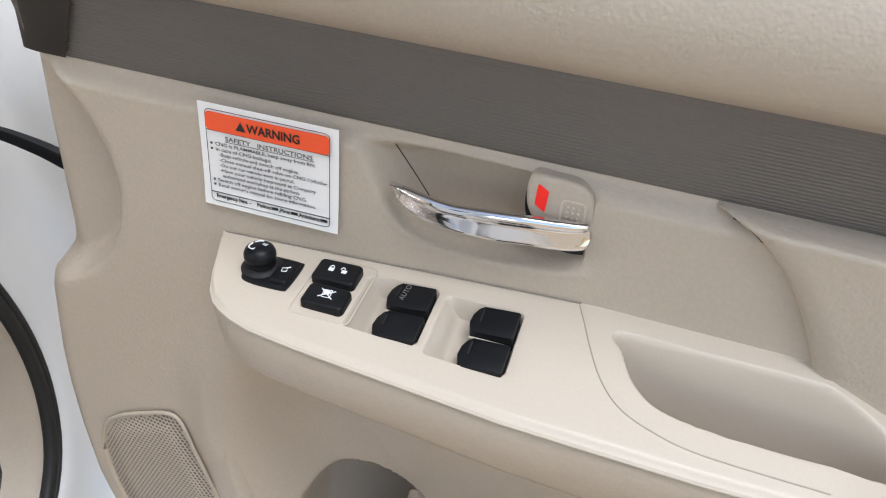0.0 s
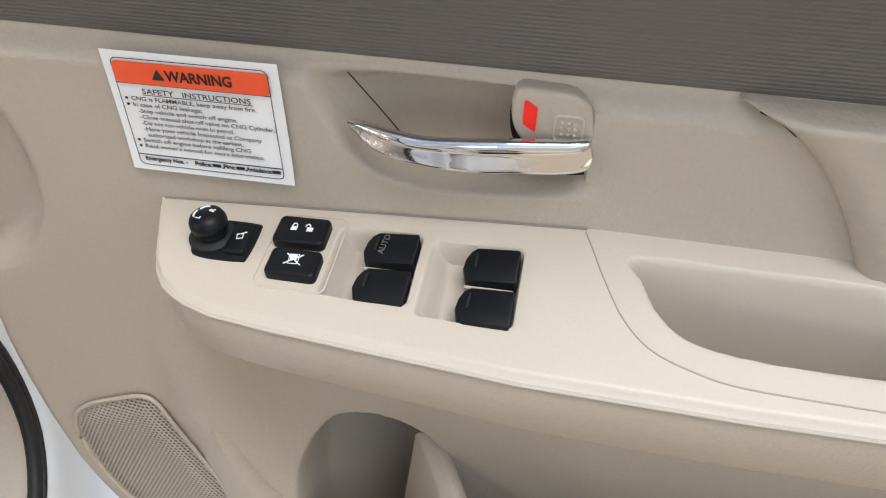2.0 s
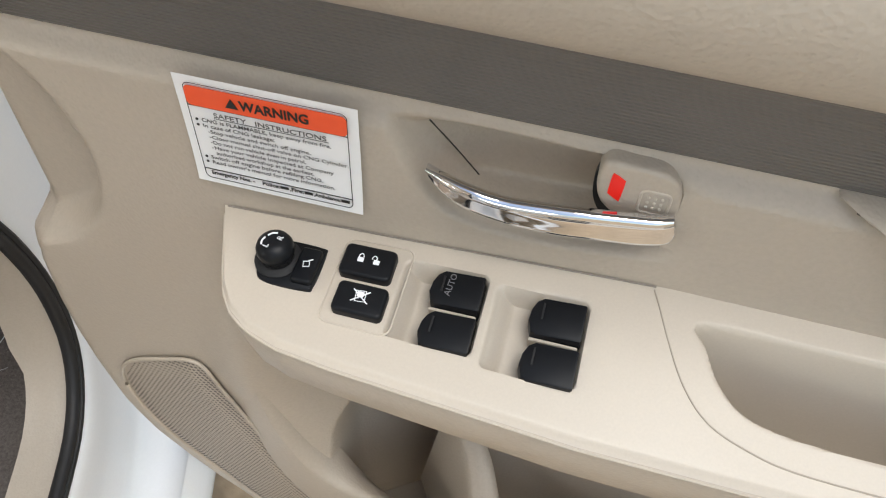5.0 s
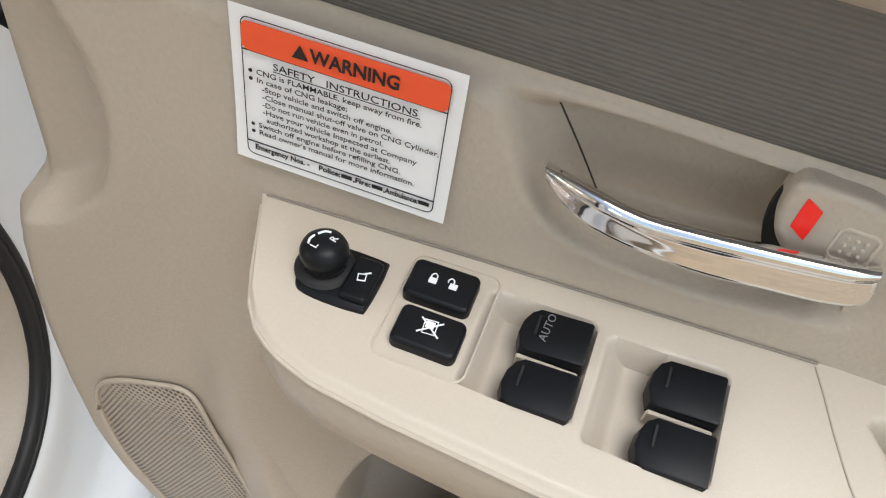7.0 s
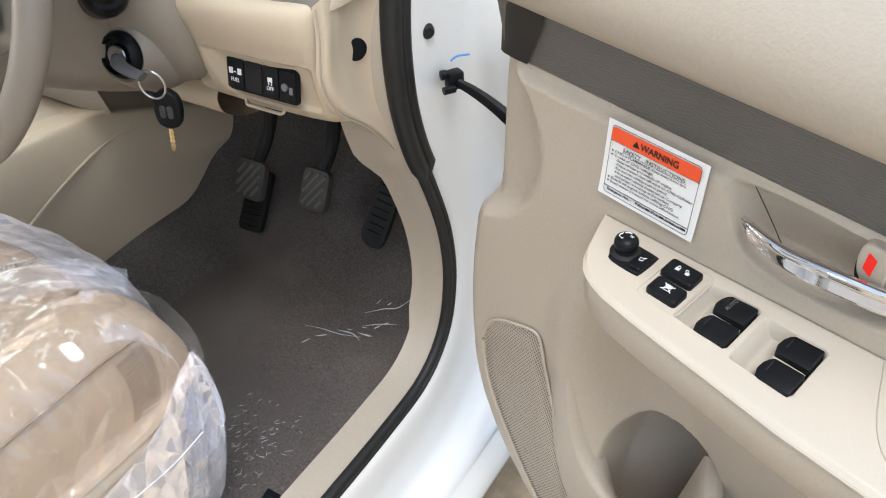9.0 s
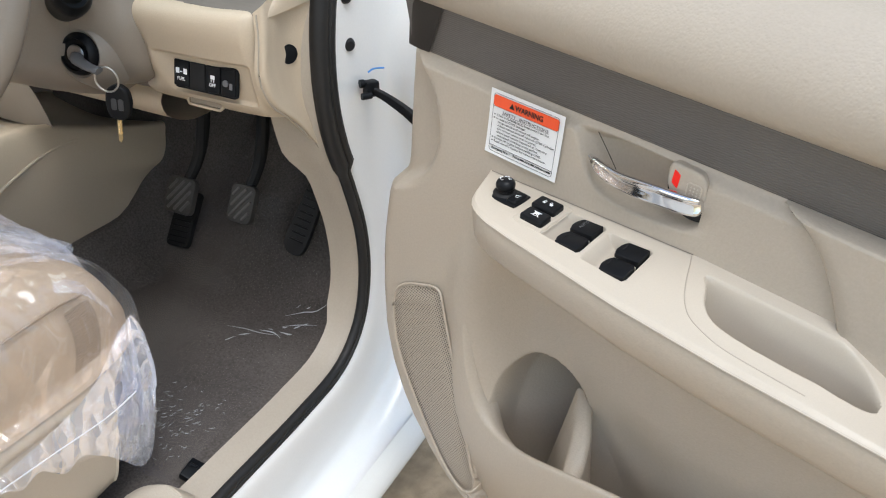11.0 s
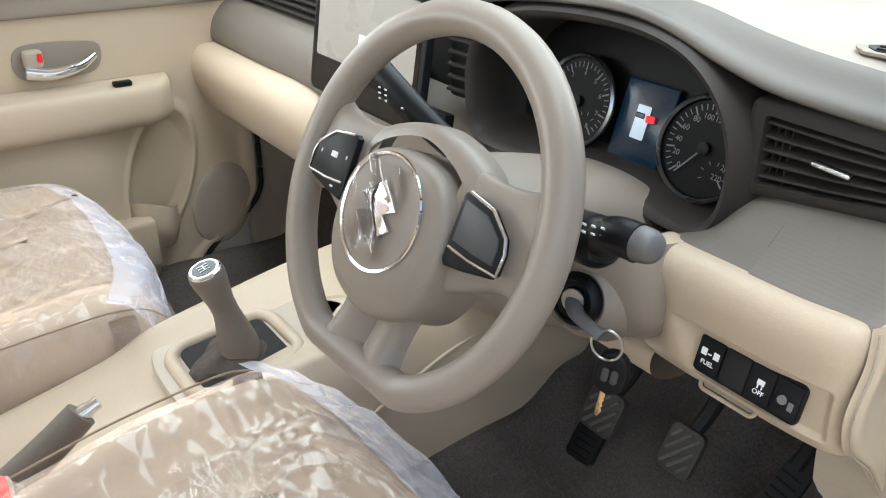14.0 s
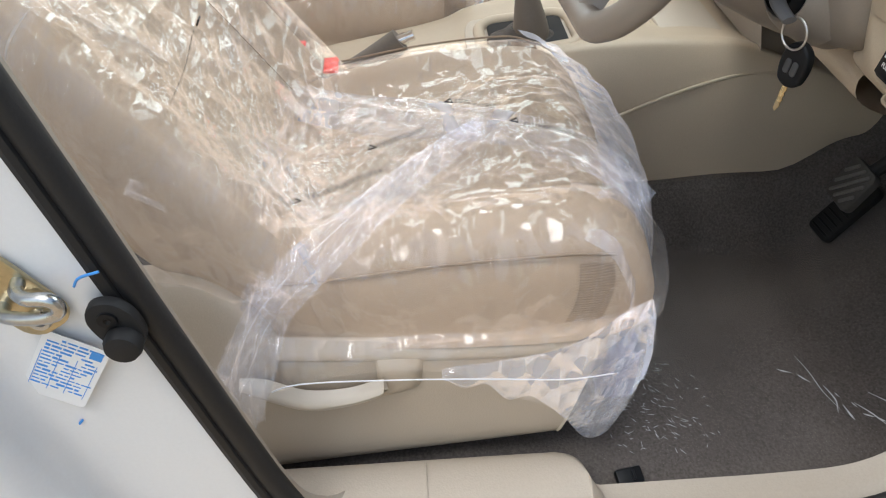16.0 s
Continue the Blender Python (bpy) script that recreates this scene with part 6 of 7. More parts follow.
        if s < 0:
            for w, h, x, y in ((0.010, 0.006, -0.108, 0.012), (0.0016, 0.004, -0.130, 0.010), (0.0016, 0.004, -0.088, 0.014), (0.005, 0.0022, -0.098, -0.018)):
                part("pod_mark", moved(rbox(w, h, 0.0016, 0.0006, 1, (x, y, 0.0072)), m), MARK, b, "pale button symbol")
        else:
            part("pod_cap", moved(plate([(x * 0.985 + 0.0015, y * 0.9 + 0.0015) for x, y in ((0.085, 0.034), (0.114, 0.029), (0.133, 0.015), (0.136, 0.006), (0.136, -0.009), (0.110, -0.0085), (0.085, -0.006))][::-1], 0.002, 0.0008), m @ pose(0, 0, 0.0065)), BUTTON_GREY, b, "blank dark grey button cap")
    # lower spoke: one broad piece folded along its middle
    part("lower_spoke", thick(loft([[(-0.052, -0.062, -0.016), (-0.046, -0.072, 0.0), (-0.020, -0.084, 0.006), (0.0, -0.088, 0.002), (0.020, -0.084, 0.006), (0.046, -0.072, 0.0), (0.052, -0.062, -0.016)], [(-0.042, -0.108, -0.018), (-0.034, -0.110, -0.004), (-0.014, -0.113, -0.006), (0.004, -0.114, -0.014), (0.016, -0.113, -0.006), (0.034, -0.110, -0.004), (0.042, -0.108, -0.018)], [(-0.046, -0.142, -0.012), (-0.036, -0.144, 0.004), (-0.012, -0.146, 0.0), (0.004, -0.147, -0.008), (0.016, -0.146, 0.0), (0.036, -0.144, 0.004), (0.046, -0.142, -0.012)], [(-0.060, -0.160, -0.008), (-0.046, -0.160, 0.006), (-0.014, -0.160, 0.004), (0.004, -0.160, 0.004), (0.016, -0.160, 0.004), (0.046, -0.160, 0.006), (0.060, -0.160, -0.008)]], 26, 40), 0.008), TAUPE_WHEEL, t, "taupe folded lower spoke", angle=25)


steering_wheel()


def column():
    c = thing("steering_column", "taupe steering column cover with black stalks", "steering column")
    secs = []
    for y, k, dz in ((0.19, 0.55, 0.0), (0.215, 0.74, -0.002), (0.26, 0.86, -0.012), (0.32, 0.94, -0.03), (0.42, 1.0, -0.06)):
        secs.append([(0.375 + x * k, y, 0.915 + z * k + dz) for x, z in ((0, 0.060), (0.06, 0.052), (0.085, 0.02), (0.085, -0.05), (0.07, -0.11), (0.02, -0.135), (-0.05, -0.13), (-0.08, -0.08), (-0.085, 0.0), (-0.06, 0.05))])
    part("cover", loft(secs, 24, 60, True, True), TAUPE, c, "taupe moulded column cover", angle=60)
    part("lock_shroud", loft([[(0.43, 0.295, 0.915), (0.475, 0.305, 0.912), (0.515, 0.325, 0.905), (0.53, 0.380, 0.90)], [(0.43, 0.282, 0.87), (0.48, 0.300, 0.868), (0.525, 0.325, 0.862), (0.54, 0.390, 0.86)], [(0.43, 0.290, 0.82), (0.48, 0.310, 0.818), (0.522, 0.335, 0.815), (0.535, 0.400, 0.81)], [(0.42, 0.315, 0.785), (0.47, 0.328, 0.783), (0.505, 0.355, 0.785), (0.52, 0.410, 0.785)], [(0.40, 0.370, 0.765), (0.45, 0.380, 0.765), (0.48, 0.400, 0.77), (0.50, 0.430, 0.775)]], 24, 24), TAUPE, c, "taupe moulded lock shroud", angle=60)
    # ignition lock with its boss
    ax = Vector((0.20, -0.92, 0.22)).normalized().to_track_quat("Z", "Y").to_matrix().to_4x4()
    m = Matrix.Translation((0.4655, 0.2855, 0.8348)) @ ax
    lock = part("ignition_lock", moved(lathe([(0.030, -0.04), (0.0275, 0.0), (0.0245, 0.006), (0.021, 0.008), (0.0195, 0.004), (0.0135, 0.003), (0.0125, 0.006), (0.0005, 0.006)], 40), m), BLACK, c, "black ignition lock")
    part("lock_boss", moved(lathe([(0.052, -0.045), (0.042, -0.018), (0.036, -0.006), (0.031, -0.001), (0.027, -0.004)], 40), m), TAUPE, c)
    part("lock_face", moved(lathe([(0.0125, 0.006), (0.0115, 0.0075), (0.0005, 0.0075)], 28), m), STEEL, lock, "steel lock face")
    # stalks
    r = part("wiper_stalk", merge(tube([(0.435, 0.300, 0.893), (0.470, 0.284, 0.905), (0.500, 0.268, 0.917), (0.512, 0.262, 0.922)], lambda s: 0.0245 - 0.008 * ease(0.6, 1.0, s), 20, 24), tube([(0.500, 0.268, 0.918), (0.535, 0.245, 0.945), (0.562, 0.243, 0.949)], lambda s: 0.0155 + 0.001 * s, 12, 20)), BLACK, c, "black light stalk")
    part("stalk_tip", tube([(0.561, 0.243, 0.949), (0.572, 0.242, 0.951), (0.580, 0.2415, 0.9525), (0.583, 0.241, 0.953)], lambda s: 0.0145 * (1 - s ** 3) + 0.0005, 14, 20), TIP_GREY, r, "pale grey stalk tip")
    part("stalk_mark", merge(*[rbox(0.004, 0.001, 0.0018, 0, 1, (0.515 + 0.010 * i, 0.2295, 0.944 + 0.007 * j + 0.002 * i)) for i in range(3) for j in range(2)]), MARK, r)
    l = part("light_stalk", tube([(0.315, 0.255, 0.945), (0.27, 0.250, 0.962), (0.22, 0.246, 0.983), (0.175, 0.244, 1.002)], lambda s: 0.012 + 0.004 * s, 18, 16, squash=1.2), BLACK, c, "black wiper stalk")
    part("stalk_mark", merge(*[rbox(0.004, 0.001, 0.0016, 0, 1, (0.205 + 0.012 * (i // 3) * 1.0 + (0.0 if i < 6 else 0.02), 0.2285, 0.980 + 0.006 * (i % 3))) for i in range(7)]), MARK, l)


column()


def ignition_key():
    k = thing("ignition_key", "ignition key with a second key hanging on a ring", "key")
    part("key_bow", tube([(0.467, 0.283, 0.8355), (0.479, 0.271, 0.834), (0.496, 0.269, 0.829), (0.514, 0.272, 0.824)], lambda s: 0.009 - 0.001 * s, 14, 14, squash=0.55), TIP_GREY, k, "dark grey metal key head")
    ring = [(0.515 + 0.004 * math.sin(a), 0.280 + 0.006 * math.sin(a), 0.811 + 0.0165 * math.cos(a)) for a in np.linspace(0, 2 * math.pi, 40, endpoint=False)]
    part("split_ring", tube([(x + 0.010 * math.sin(a), y, z) for (x, y, z), a in zip(ring, np.linspace(0, 2 * math.pi, 40, endpoint=False))], 0.0013, -1, 8, closed=True, up=(0, 1, 0)), STEEL, k, "steel split ring")
    fob = part("fob", moved(plate([(p.x, p.y) for p in spline([(0, 0.026, 0), (0.013, 0.019, 0), (0.0165, 0.002, 0), (0.013, -0.016, 0), (0.004, -0.022, 0), (-0.004, -0.022, 0), (-0.013, -0.016, 0), (-0.0165, 0.002, 0), (-0.013, 0.019, 0)], 48, True)], 0.010, 0.0035, 4), Matrix.Translation((0.516, 0.293, 0.776)) @ pose(0, 0, 0, 88, 6, 25)), BLACK, k, "black oval key fob")
    for x in (-0.0045, 0.0045):
        part("fob_button", moved(plate(rrect(0.007, 0.016, 0.003, 4, x, 0.0), 0.0012, 0.0004), Matrix.Translation((0.516, 0.293, 0.776)) @ pose(0, 0, 0, 88, 6, 25) @ pose(0, 0, 0.010)), BUTTON_GREY, fob, "grey fob button")
    teeth = [(0.003, 0.0), (0.003, -0.006), (0.0022, -0.008), (0.003, -0.010), (0.002, -0.013), (0.003, -0.016), (0.0018, -0.019), (0.0028, -0.022), (0.002, -0.026), (0.0028, -0.030), (0.0, -0.037), (-0.003, -0.034), (-0.003, 0.0)]
    part("key_blade", moved(plate(teeth, 0.0022, 0.0003), Matrix.Translation((0.511, 0.291, 0.756)) @ pose(0, 0, 0, 88, 6, 35)), BRASS, k, "brass key blade")


ignition_key()


# ---- pedals ----
def pedal(name, label, x, y, z, w, h, tilt, arm):
    t = thing(name, label, "pedal", group="foot pedals")
    m = Matrix.Translation((x, y, z)) @ pose(0, 0, 0, tilt, 0, 0)
    pad = part("pad", moved(plate(rrect(w, h, 0.012), 0.012, 0.003), m), PEDAL_RUBBER, t, "ribbed grey-brown rubber pad")
    lean = radians(52)
    for i in range(-3, 4):
        off = i * 0.0125
        cx_, cy_ = -math.sin(lean) * off, math.cos(lean) * off
        reach = [t for t in np.linspace(-0.06, 0.06, 121) if abs(cx_ + math.cos(lean) * t) < w / 2 - 0.006 and abs(cy_ + math.sin(lean) * t) < h / 2 - 0.006]
        if len(reach) > 8:
            ln, mid = reach[-1] - reach[0], (reach[-1] + reach[0]) / 2
            part("tread", moved(rbox(ln, 0.0060, 0.004, 0.0015, 1, (cx_ + math.cos(lean) * mid, cy_ + math.sin(lean) * mid, 0.0125), (0, 0, math.degrees(lean))), m), RIB_RUBBER, pad)
    part("arm", tube([(x, y + 0.006, z + h * 0.2), (x + arm[0] * 0.4, y + 0.05, z + 0.08), (x + arm[0], y + 0.07, z + 0.22)], lambda s: 0.010 + 0.004 * s, 16, 10), BLACK_SOFT, t, "black steel pedal arm")


pedal("clutch_pedal", "clutch pedal with a diagonal ribbed rubber pad", 0.303, 0.566, 0.456, 0.066, 0.070, 62, (0.03, 0, 0))
pedal("brake_pedal", "brake pedal with a diagonal ribbed rubber pad", 0.434, 0.587, 0.462, 0.056, 0.072, 62, (0.02, 0, 0))


def accelerator():
    t = thing("accelerator_pedal", "tall black ribbed accelerator pedal", "pedal", group="foot pedals")
    m = Matrix.Translation((0.572, 0.60, 0.475)) @ pose(0, 0, 0, 58, 8, 0)
    part("pad", moved(plate([(p.x, p.y) for p in spline([(-0.022, -0.07, 0), (0.018, -0.075, 0), (0.022, 0.0, 0), (0.016, 0.07, 0), (-0.012, 0.07, 0), (-0.020, 0.0, 0)], 40, True)], 0.010, 0.003), m), BLACK_SOFT, t)
    part("tread", moved(merge(*[rbox(0.030, 0.004, 0.003, 0.001, 1, (0, -0.055 + 0.013 * i, 0.0105)) for i in range(8)]), m), BLACK, t)
    part("arm", tube([(0.575, 0.62, 0.52), (0.585, 0.66, 0.60), (0.59, 0.68, 0.70)], 0.010, 12, 10), BLACK_SOFT, t)
    f = thing("footrest", "black ribbed footrest beside the clutch", "footrest")
    m = Matrix.Translation((0.262, 0.60, 0.375)) @ pose(0, 0, 0, 52, 0, 6)
    part("pad", moved(plate(rrect(0.052, 0.115, 0.01), 0.012, 0.003), m), BLACK_SOFT, f)
    part("tread", moved(merge(*[rbox(0.040, 0.004, 0.003, 0.001, 1, (0, -0.048 + 0.011 * i, 0.0125)) for i in range(6)]), m), BLACK, f)


accelerator()


# ---- centre console ----
def console():
    c = thing("centre_console", "beige centre console with a gear lever well", "centre console")
    secs = []
    for y, top, side in ((-0.42, 0.50, 0.09), (-0.25, 0.53, 0.10), (-0.05, 0.565, 0.112), (0.02, 0.588, 0.120), (0.16, 0.610, 0.126), (0.28, 0.622, 0.136), (0.40, 0.622, 0.150), (0.48, 0.60, 0.162), (0.60, 0.56, 0.175), (0.78, 0.52, 0.185)):
        secs.append([(0.168, y, 0.30), (0.174, y, 0.36), (0.172, y, 0.44), (max(side + 0.018, 0.155), y, top - 0.07), (side + 0.004, y, top - 0.014), (side - 0.012, y, top), (side - 0.05, y, top - 0.008), (0.0, y, top - 0.022), (-side + 0.05, y, top - 0.008), (-side + 0.012, y, top), (-side - 0.004, y, top - 0.03), (-0.16, y, 0.40), (-0.165, y, 0.30)])
    part("body", loft(secs, 60, 70), BEIGE_WARM, c, "beige console moulding", angle=60)
    part("side_crease", tube([(0.1715, 0.10, 0.470), (0.170, 0.20, 0.505), (0.165, 0.30, 0.545), (0.163, 0.40, 0.575), (0.168, 0.47, 0.580)], 0.0030, 30, 8), BEIGE_WARM, c)
    part("shift_plate", moved(plate([(p.x, p.y) for p in spline([(-0.07, -0.11, 0), (0.07, -0.11, 0), (0.09, -0.06, 0), (0.085, 0.10, 0), (-0.085, 0.10, 0), (-0.09, -0.06, 0)], 50, True)], 0.012, 0.004), pose(0.02, 0.115, 0.578, 6, 0, 0)), BEIGE_SMOOTH, c, "beige shift surround")
    part("well", moved(plate(rrect(0.11, 0.125, 0.015), 0.004, 0.001), pose(0.02, 0.10, 0.588, 6, 0, 0)), BLACK_SOFT, c)
    part("cup_recess", moved(merge(lathe([(0.036, 0.0), (0.040, 0.004), (0.044, 0.004), (0.044, 0.0)], 32)), pose(0.02, 0.265, 0.60)), BEIGE_WARM, c)
    part("well_frame", moved(tube([(x, y, 0) for x, y in rrect(0.135, 0.155, 0.035, 8)], 0.010, -1, 12, closed=True), pose(0.02, 0.10, 0.590, 6, 0, 0)), BEIGE_WARM, c, "rounded beige frame round the gear lever")
    part("tray", moved(merge(plate(rrect(0.14, 0.10, 0.02), 0.01, 0.003)), pose(0.01, 0.36, 0.598)), BEIGE_SMOOTH, c)


console()


def gear_lever():
    g = thing("gear_lever", "taupe gear lever with a chrome-capped knob", "gear lever")
    rows = [[(0.03 + k * px, 0.095 + k * py + dy, z) for px, py in [(math.cos(a) * (1 + 0.15 * math.cos(4 * a)), math.sin(a) * (1 + 0.15 * math.cos(4 * a))) for a in np.linspace(0, 2 * math.pi, 40, endpoint=False)]] for k, z, dy in ((0.056, 0.584, 0), (0.050, 0.593, 0), (0.040, 0.597, 0), (0.030, 0.602, -0.002), (0.022, 0.606, -0.002))]
    part("boot", skin(rows, True, False, True), BOOT, g, "dark leather gear boot base")
    part("shaft", tube([(0.031, 0.104, 0.592), (0.031, 0.102, 0.612), (0.030, 0.097, 0.640), (0.029, 0.092, 0.664), (0.028, 0.089, 0.676)], lambda s: 0.031 - 0.0135 * ease(0, 0.85, s), 16, 24), TAUPE_MID, g, "taupe leather gear boot")
    top = pose(0.028, 0.090, 0.672, 17, 0, 0)
    part("knob", moved(lathe([(0.0165, 0.0), (0.0178, 0.003), (0.0172, 0.006), (0.0182, 0.016), (0.0205, 0.032), (0.0232, 0.048), (0.0240, 0.056), (0.0230, 0.063), (0.0200, 0.0665), (0.0005, 0.067)], 40), top), TAUPE_MID, g, "taupe gear knob")
    part("knob_ring", moved(lathe([(0.0222, 0.0630), (0.0222, 0.0662), (0.0195, 0.0685), (0.0170, 0.0685)], 40), top), CHROME, g, "chrome ring")
    part("knob_cap", moved(lathe([(0.0172, 0.0675), (0.0165, 0.0688), (0.0005, 0.0695)], 30), top), GLOSS_BLACK, g, "black shift pattern cap")
    lines = [rbox(0.0012, 0.014, 0.0003, 0, 1, (x, 0, 0)) for x in (-0.006, 0.0, 0.006)] + [rbox(0.0132, 0.0012, 0.0003, 0, 1)]
    part("shift_pattern", moved(merge(*lines), top @ pose(0, 0, 0.0699)), MARK, g, "white shift pattern lines")


gear_lever()


def handbrake():
    h = thing("handbrake", "taupe handbrake lever with a chrome button", "handbrake")
    part("lever", tube([(0.055, -0.34, 0.475), (0.055, -0.26, 0.510), (0.055, -0.195, 0.546), (0.054, -0.15, 0.575), (0.053, -0.11, 0.604)], lambda s: 0.021 - 0.005 * s, 24, 18, squash=1.3), TAUPE_MID, h, "taupe lever grip")
    part("button", merge(tube([(0.053, -0.112, 0.602), (0.053, -0.10, 0.607)], 0.0105, 4, 16), tube([(0.053, -0.10, 0.607), (0.053, -0.088, 0.612)], 0.0085, 4, 16)), CHROME, h, "chrome release button")


handbrake()


def seat_buckle(x, y, z, lean):
    b = thing("seat_buckle", "beige seat belt buckle with a red button", "seat buckle", Matrix.Translation((x, y, z)) @ pose(0, 0, 0, 0, lean, 0), group="seat buckles")
    part("case", rbox(0.052, 0.030, 0.095, 0.006, 3, (0, 0, -0.047)), BEIGE, b)
    part("release", rbox(0.040, 0.022, 0.010, 0.003, 2, (0, 0, 0.0)), BUCKLE_RED, b, "red release button")
    part("stalk", rbox(0.035, 0.014, 0.12, 0.004, 2, (0, 0, -0.14)), BLACK_SOFT, b)


seat_buckle(0.143, -0.216, 0.608, 4)
seat_buckle(-0.013, -0.28, 0.567, -4)


# ---- seats ----
def cushion_rows(cx, grow=0.0):
    """Seat cushion as rings across its width, from the back to the front."""
    secs = []
    for y, top, bol, half, bot in ((-0.34, 0.575, 0.600, 0.232, 0.52), (-0.24, 0.590, 0.622, 0.246, 0.515), (-0.10, 0.612, 0.646, 0.256, 0.512), (0.03, 0.632, 0.654, 0.260, 0.514), (0.09, 0.636, 0.650, 0.258, 0.518), (0.128, 0.624, 0.632, 0.250, 0.520), (0.150, 0.596, 0.598, 0.240, 0.524), (0.157, 0.562, 0.562, 0.230, 0.528), (0.146, 0.535, 0.535, 0.215, 0.528)):
        h = half
        secs.append([(0, top), (-h * 0.40, top + 0.003), (-h * 0.62, top + (bol - top) * 0.45), (-h * 0.80, bol), (-h * 0.93, bol - 0.012), (-h, (bol * 0.62 + bot * 0.38)), (-h * 1.0, bot + 0.016), (-h * 0.96, bot), (0, bot), (h * 0.96, bot), (h * 1.0, bot + 0.016), (h, (bol * 0.62 + bot * 0.38)), (h * 0.93, bol - 0.012), (h * 0.80, bol), (h * 0.62, top + (bol - top) * 0.45), (h * 0.40, top + 0.003)])
        secs[-1] = [(cx + x, y, z - 0.022 * ease(0.05, -0.2, x * (1 if cx > 0 else -1)) * ease(0.52, 0.60, z)) for x, z in secs[-1]]
    return secs


def reclined(bm):
    """Leans what stands above the cushion further back."""
    for v in bm.verts:
        v.co.y -= 0.27 * max(0.0, v.co.z - 0.58)
    return bm


def front_seat(cx, outer, name, label, slide=0.0):
    s = thing(name, label, "car seat", Matrix.Translation((0, slide, 0)))
    part("cushion", loft(cushion_rows(cx), 44, 70, True, True), FABRIC, s, "beige fabric seat cushion", angle=60)
    ins = [[(cx + k * 0.150, y, z + 0.0035 + 0.004 * k * k - 0.022 * ease(0.05, -0.2, k * 0.150 * (1 if cx > 0 else -1))) for k in (-1, -0.5, 0, 0.5, 1)] for y, z in ((-0.30, 0.581), (-0.18, 0.600), (-0.05, 0.620), (0.05, 0.635), (0.10, 0.634), (0.132, 0.620), (0.152, 0.592))]
    part("seat_insert", loft(ins, 30, 16), FABRIC_RIB, s, "ribbed beige seat insert")
    for k in (-1, 1):
        part("piping", tube([(cx + k * x, y, z) for x, y, z in ((0.243, -0.27, 0.598), (0.248, -0.208, 0.604), (0.254, -0.09, 0.622), (0.2575, 0.03, 0.631), (0.254, 0.075, 0.628), (0.243, 0.118, 0.612), (0.232, 0.148, 0.582))], 0.0015, 40, 8), FABRIC_DARK, s)
        # ribbed gusset down the front corner
        part("gusset", loft([[(cx + k * (x + 0.0025), y, z) for x, y, z in row] for row in (((0.258, 0.060, 0.620), (0.2602, 0.062, 0.595), (0.2602, 0.060, 0.565), (0.259, 0.052, 0.538)), ((0.2565, 0.078, 0.620), (0.2590, 0.082, 0.595), (0.2592, 0.080, 0.565), (0.2585, 0.072, 0.538)), ((0.2525, 0.098, 0.616), (0.2565, 0.101, 0.594), (0.2575, 0.099, 0.565), (0.257, 0.092, 0.538)))], 14, 20), FABRIC_DARK, s, "ribbed fabric gusset")
        part("base_seam", tube([(cx + k * x, y, z) for x, y, z in ((0.240, -0.28, 0.532), (0.2525, -0.19, 0.521), (0.259, -0.05, 0.519), (0.2605, 0.04, 0.522), (0.257, 0.10, 0.528))], 0.0013, 30, 6), FABRIC_DARK, s)
    # backrest
    secs = []
    for z, y, half, dep in ((0.545, -0.235, 0.235, 0.05), (0.60, -0.262, 0.245, 0.062), (0.72, -0.315, 0.25, 0.066), (0.86, -0.378, 0.25, 0.066), (1.00, -0.44, 0.238, 0.062), (1.10, -0.485, 0.215, 0.052), (1.16, -0.512, 0.17, 0.038)):
        secs.append([(cx + x, y + d, z) for x, d in ((0, -0.03), (-half * 0.5, -0.026), (-half * 0.72, 0.0), (-half * 0.88, dep * 0.72), (-half * 0.99, dep * 0.4), (-half, -0.03), (-half * 0.95, -0.09), (-half * 0.6, -0.115), (0, -0.12), (half * 0.6, -0.115), (half * 0.95, -0.09), (half, -0.03), (half * 0.99, dep * 0.4), (half * 0.88, dep * 0.72), (half * 0.72, 0.0), (half * 0.5, -0.026))])
    part("backrest", reclined(loft(secs, 40, 64, True, True)), FABRIC, s, "beige fabric backrest", angle=60)
    for k in (-1, 1):
        for off in (0.0, 0.010, 0.020, 0.030):
            part("back_stitching", reclined(tube([(cx + k * (h * 0.82 - off), y + 0.001 + 0.30 * (h * 0.10 - off) * (1.0 if h * 0.10 > off else 0.5), z) for z, y, h in ((0.60, -0.262, 0.245), (0.72, -0.315, 0.25), (0.86, -0.378, 0.25), (1.00, -0.44, 0.238))], 0.0012, 24, 6)), FABRIC, s)
    part("headrest", reclined(loft([[(cx + x * k, -0.53 - 0.25 * (z - 1.2) + y, z) for x, y in ((0, 0.045), (-0.09, 0.04), (-0.12, 0.0), (-0.09, -0.04), (0, -0.05), (0.09, -0.04), (0.12, 0.0), (0.09, 0.04))] for z, k in ((1.18, 0.7), (1.20, 0.95), (1.28, 1.0), (1.35, 0.9), (1.37, 0.6))], 16, 32, True, True)), FABRIC, s)
    # plastic side panel with the height lever, on the door side
    o = outer
    xo = cx + o * 0.262
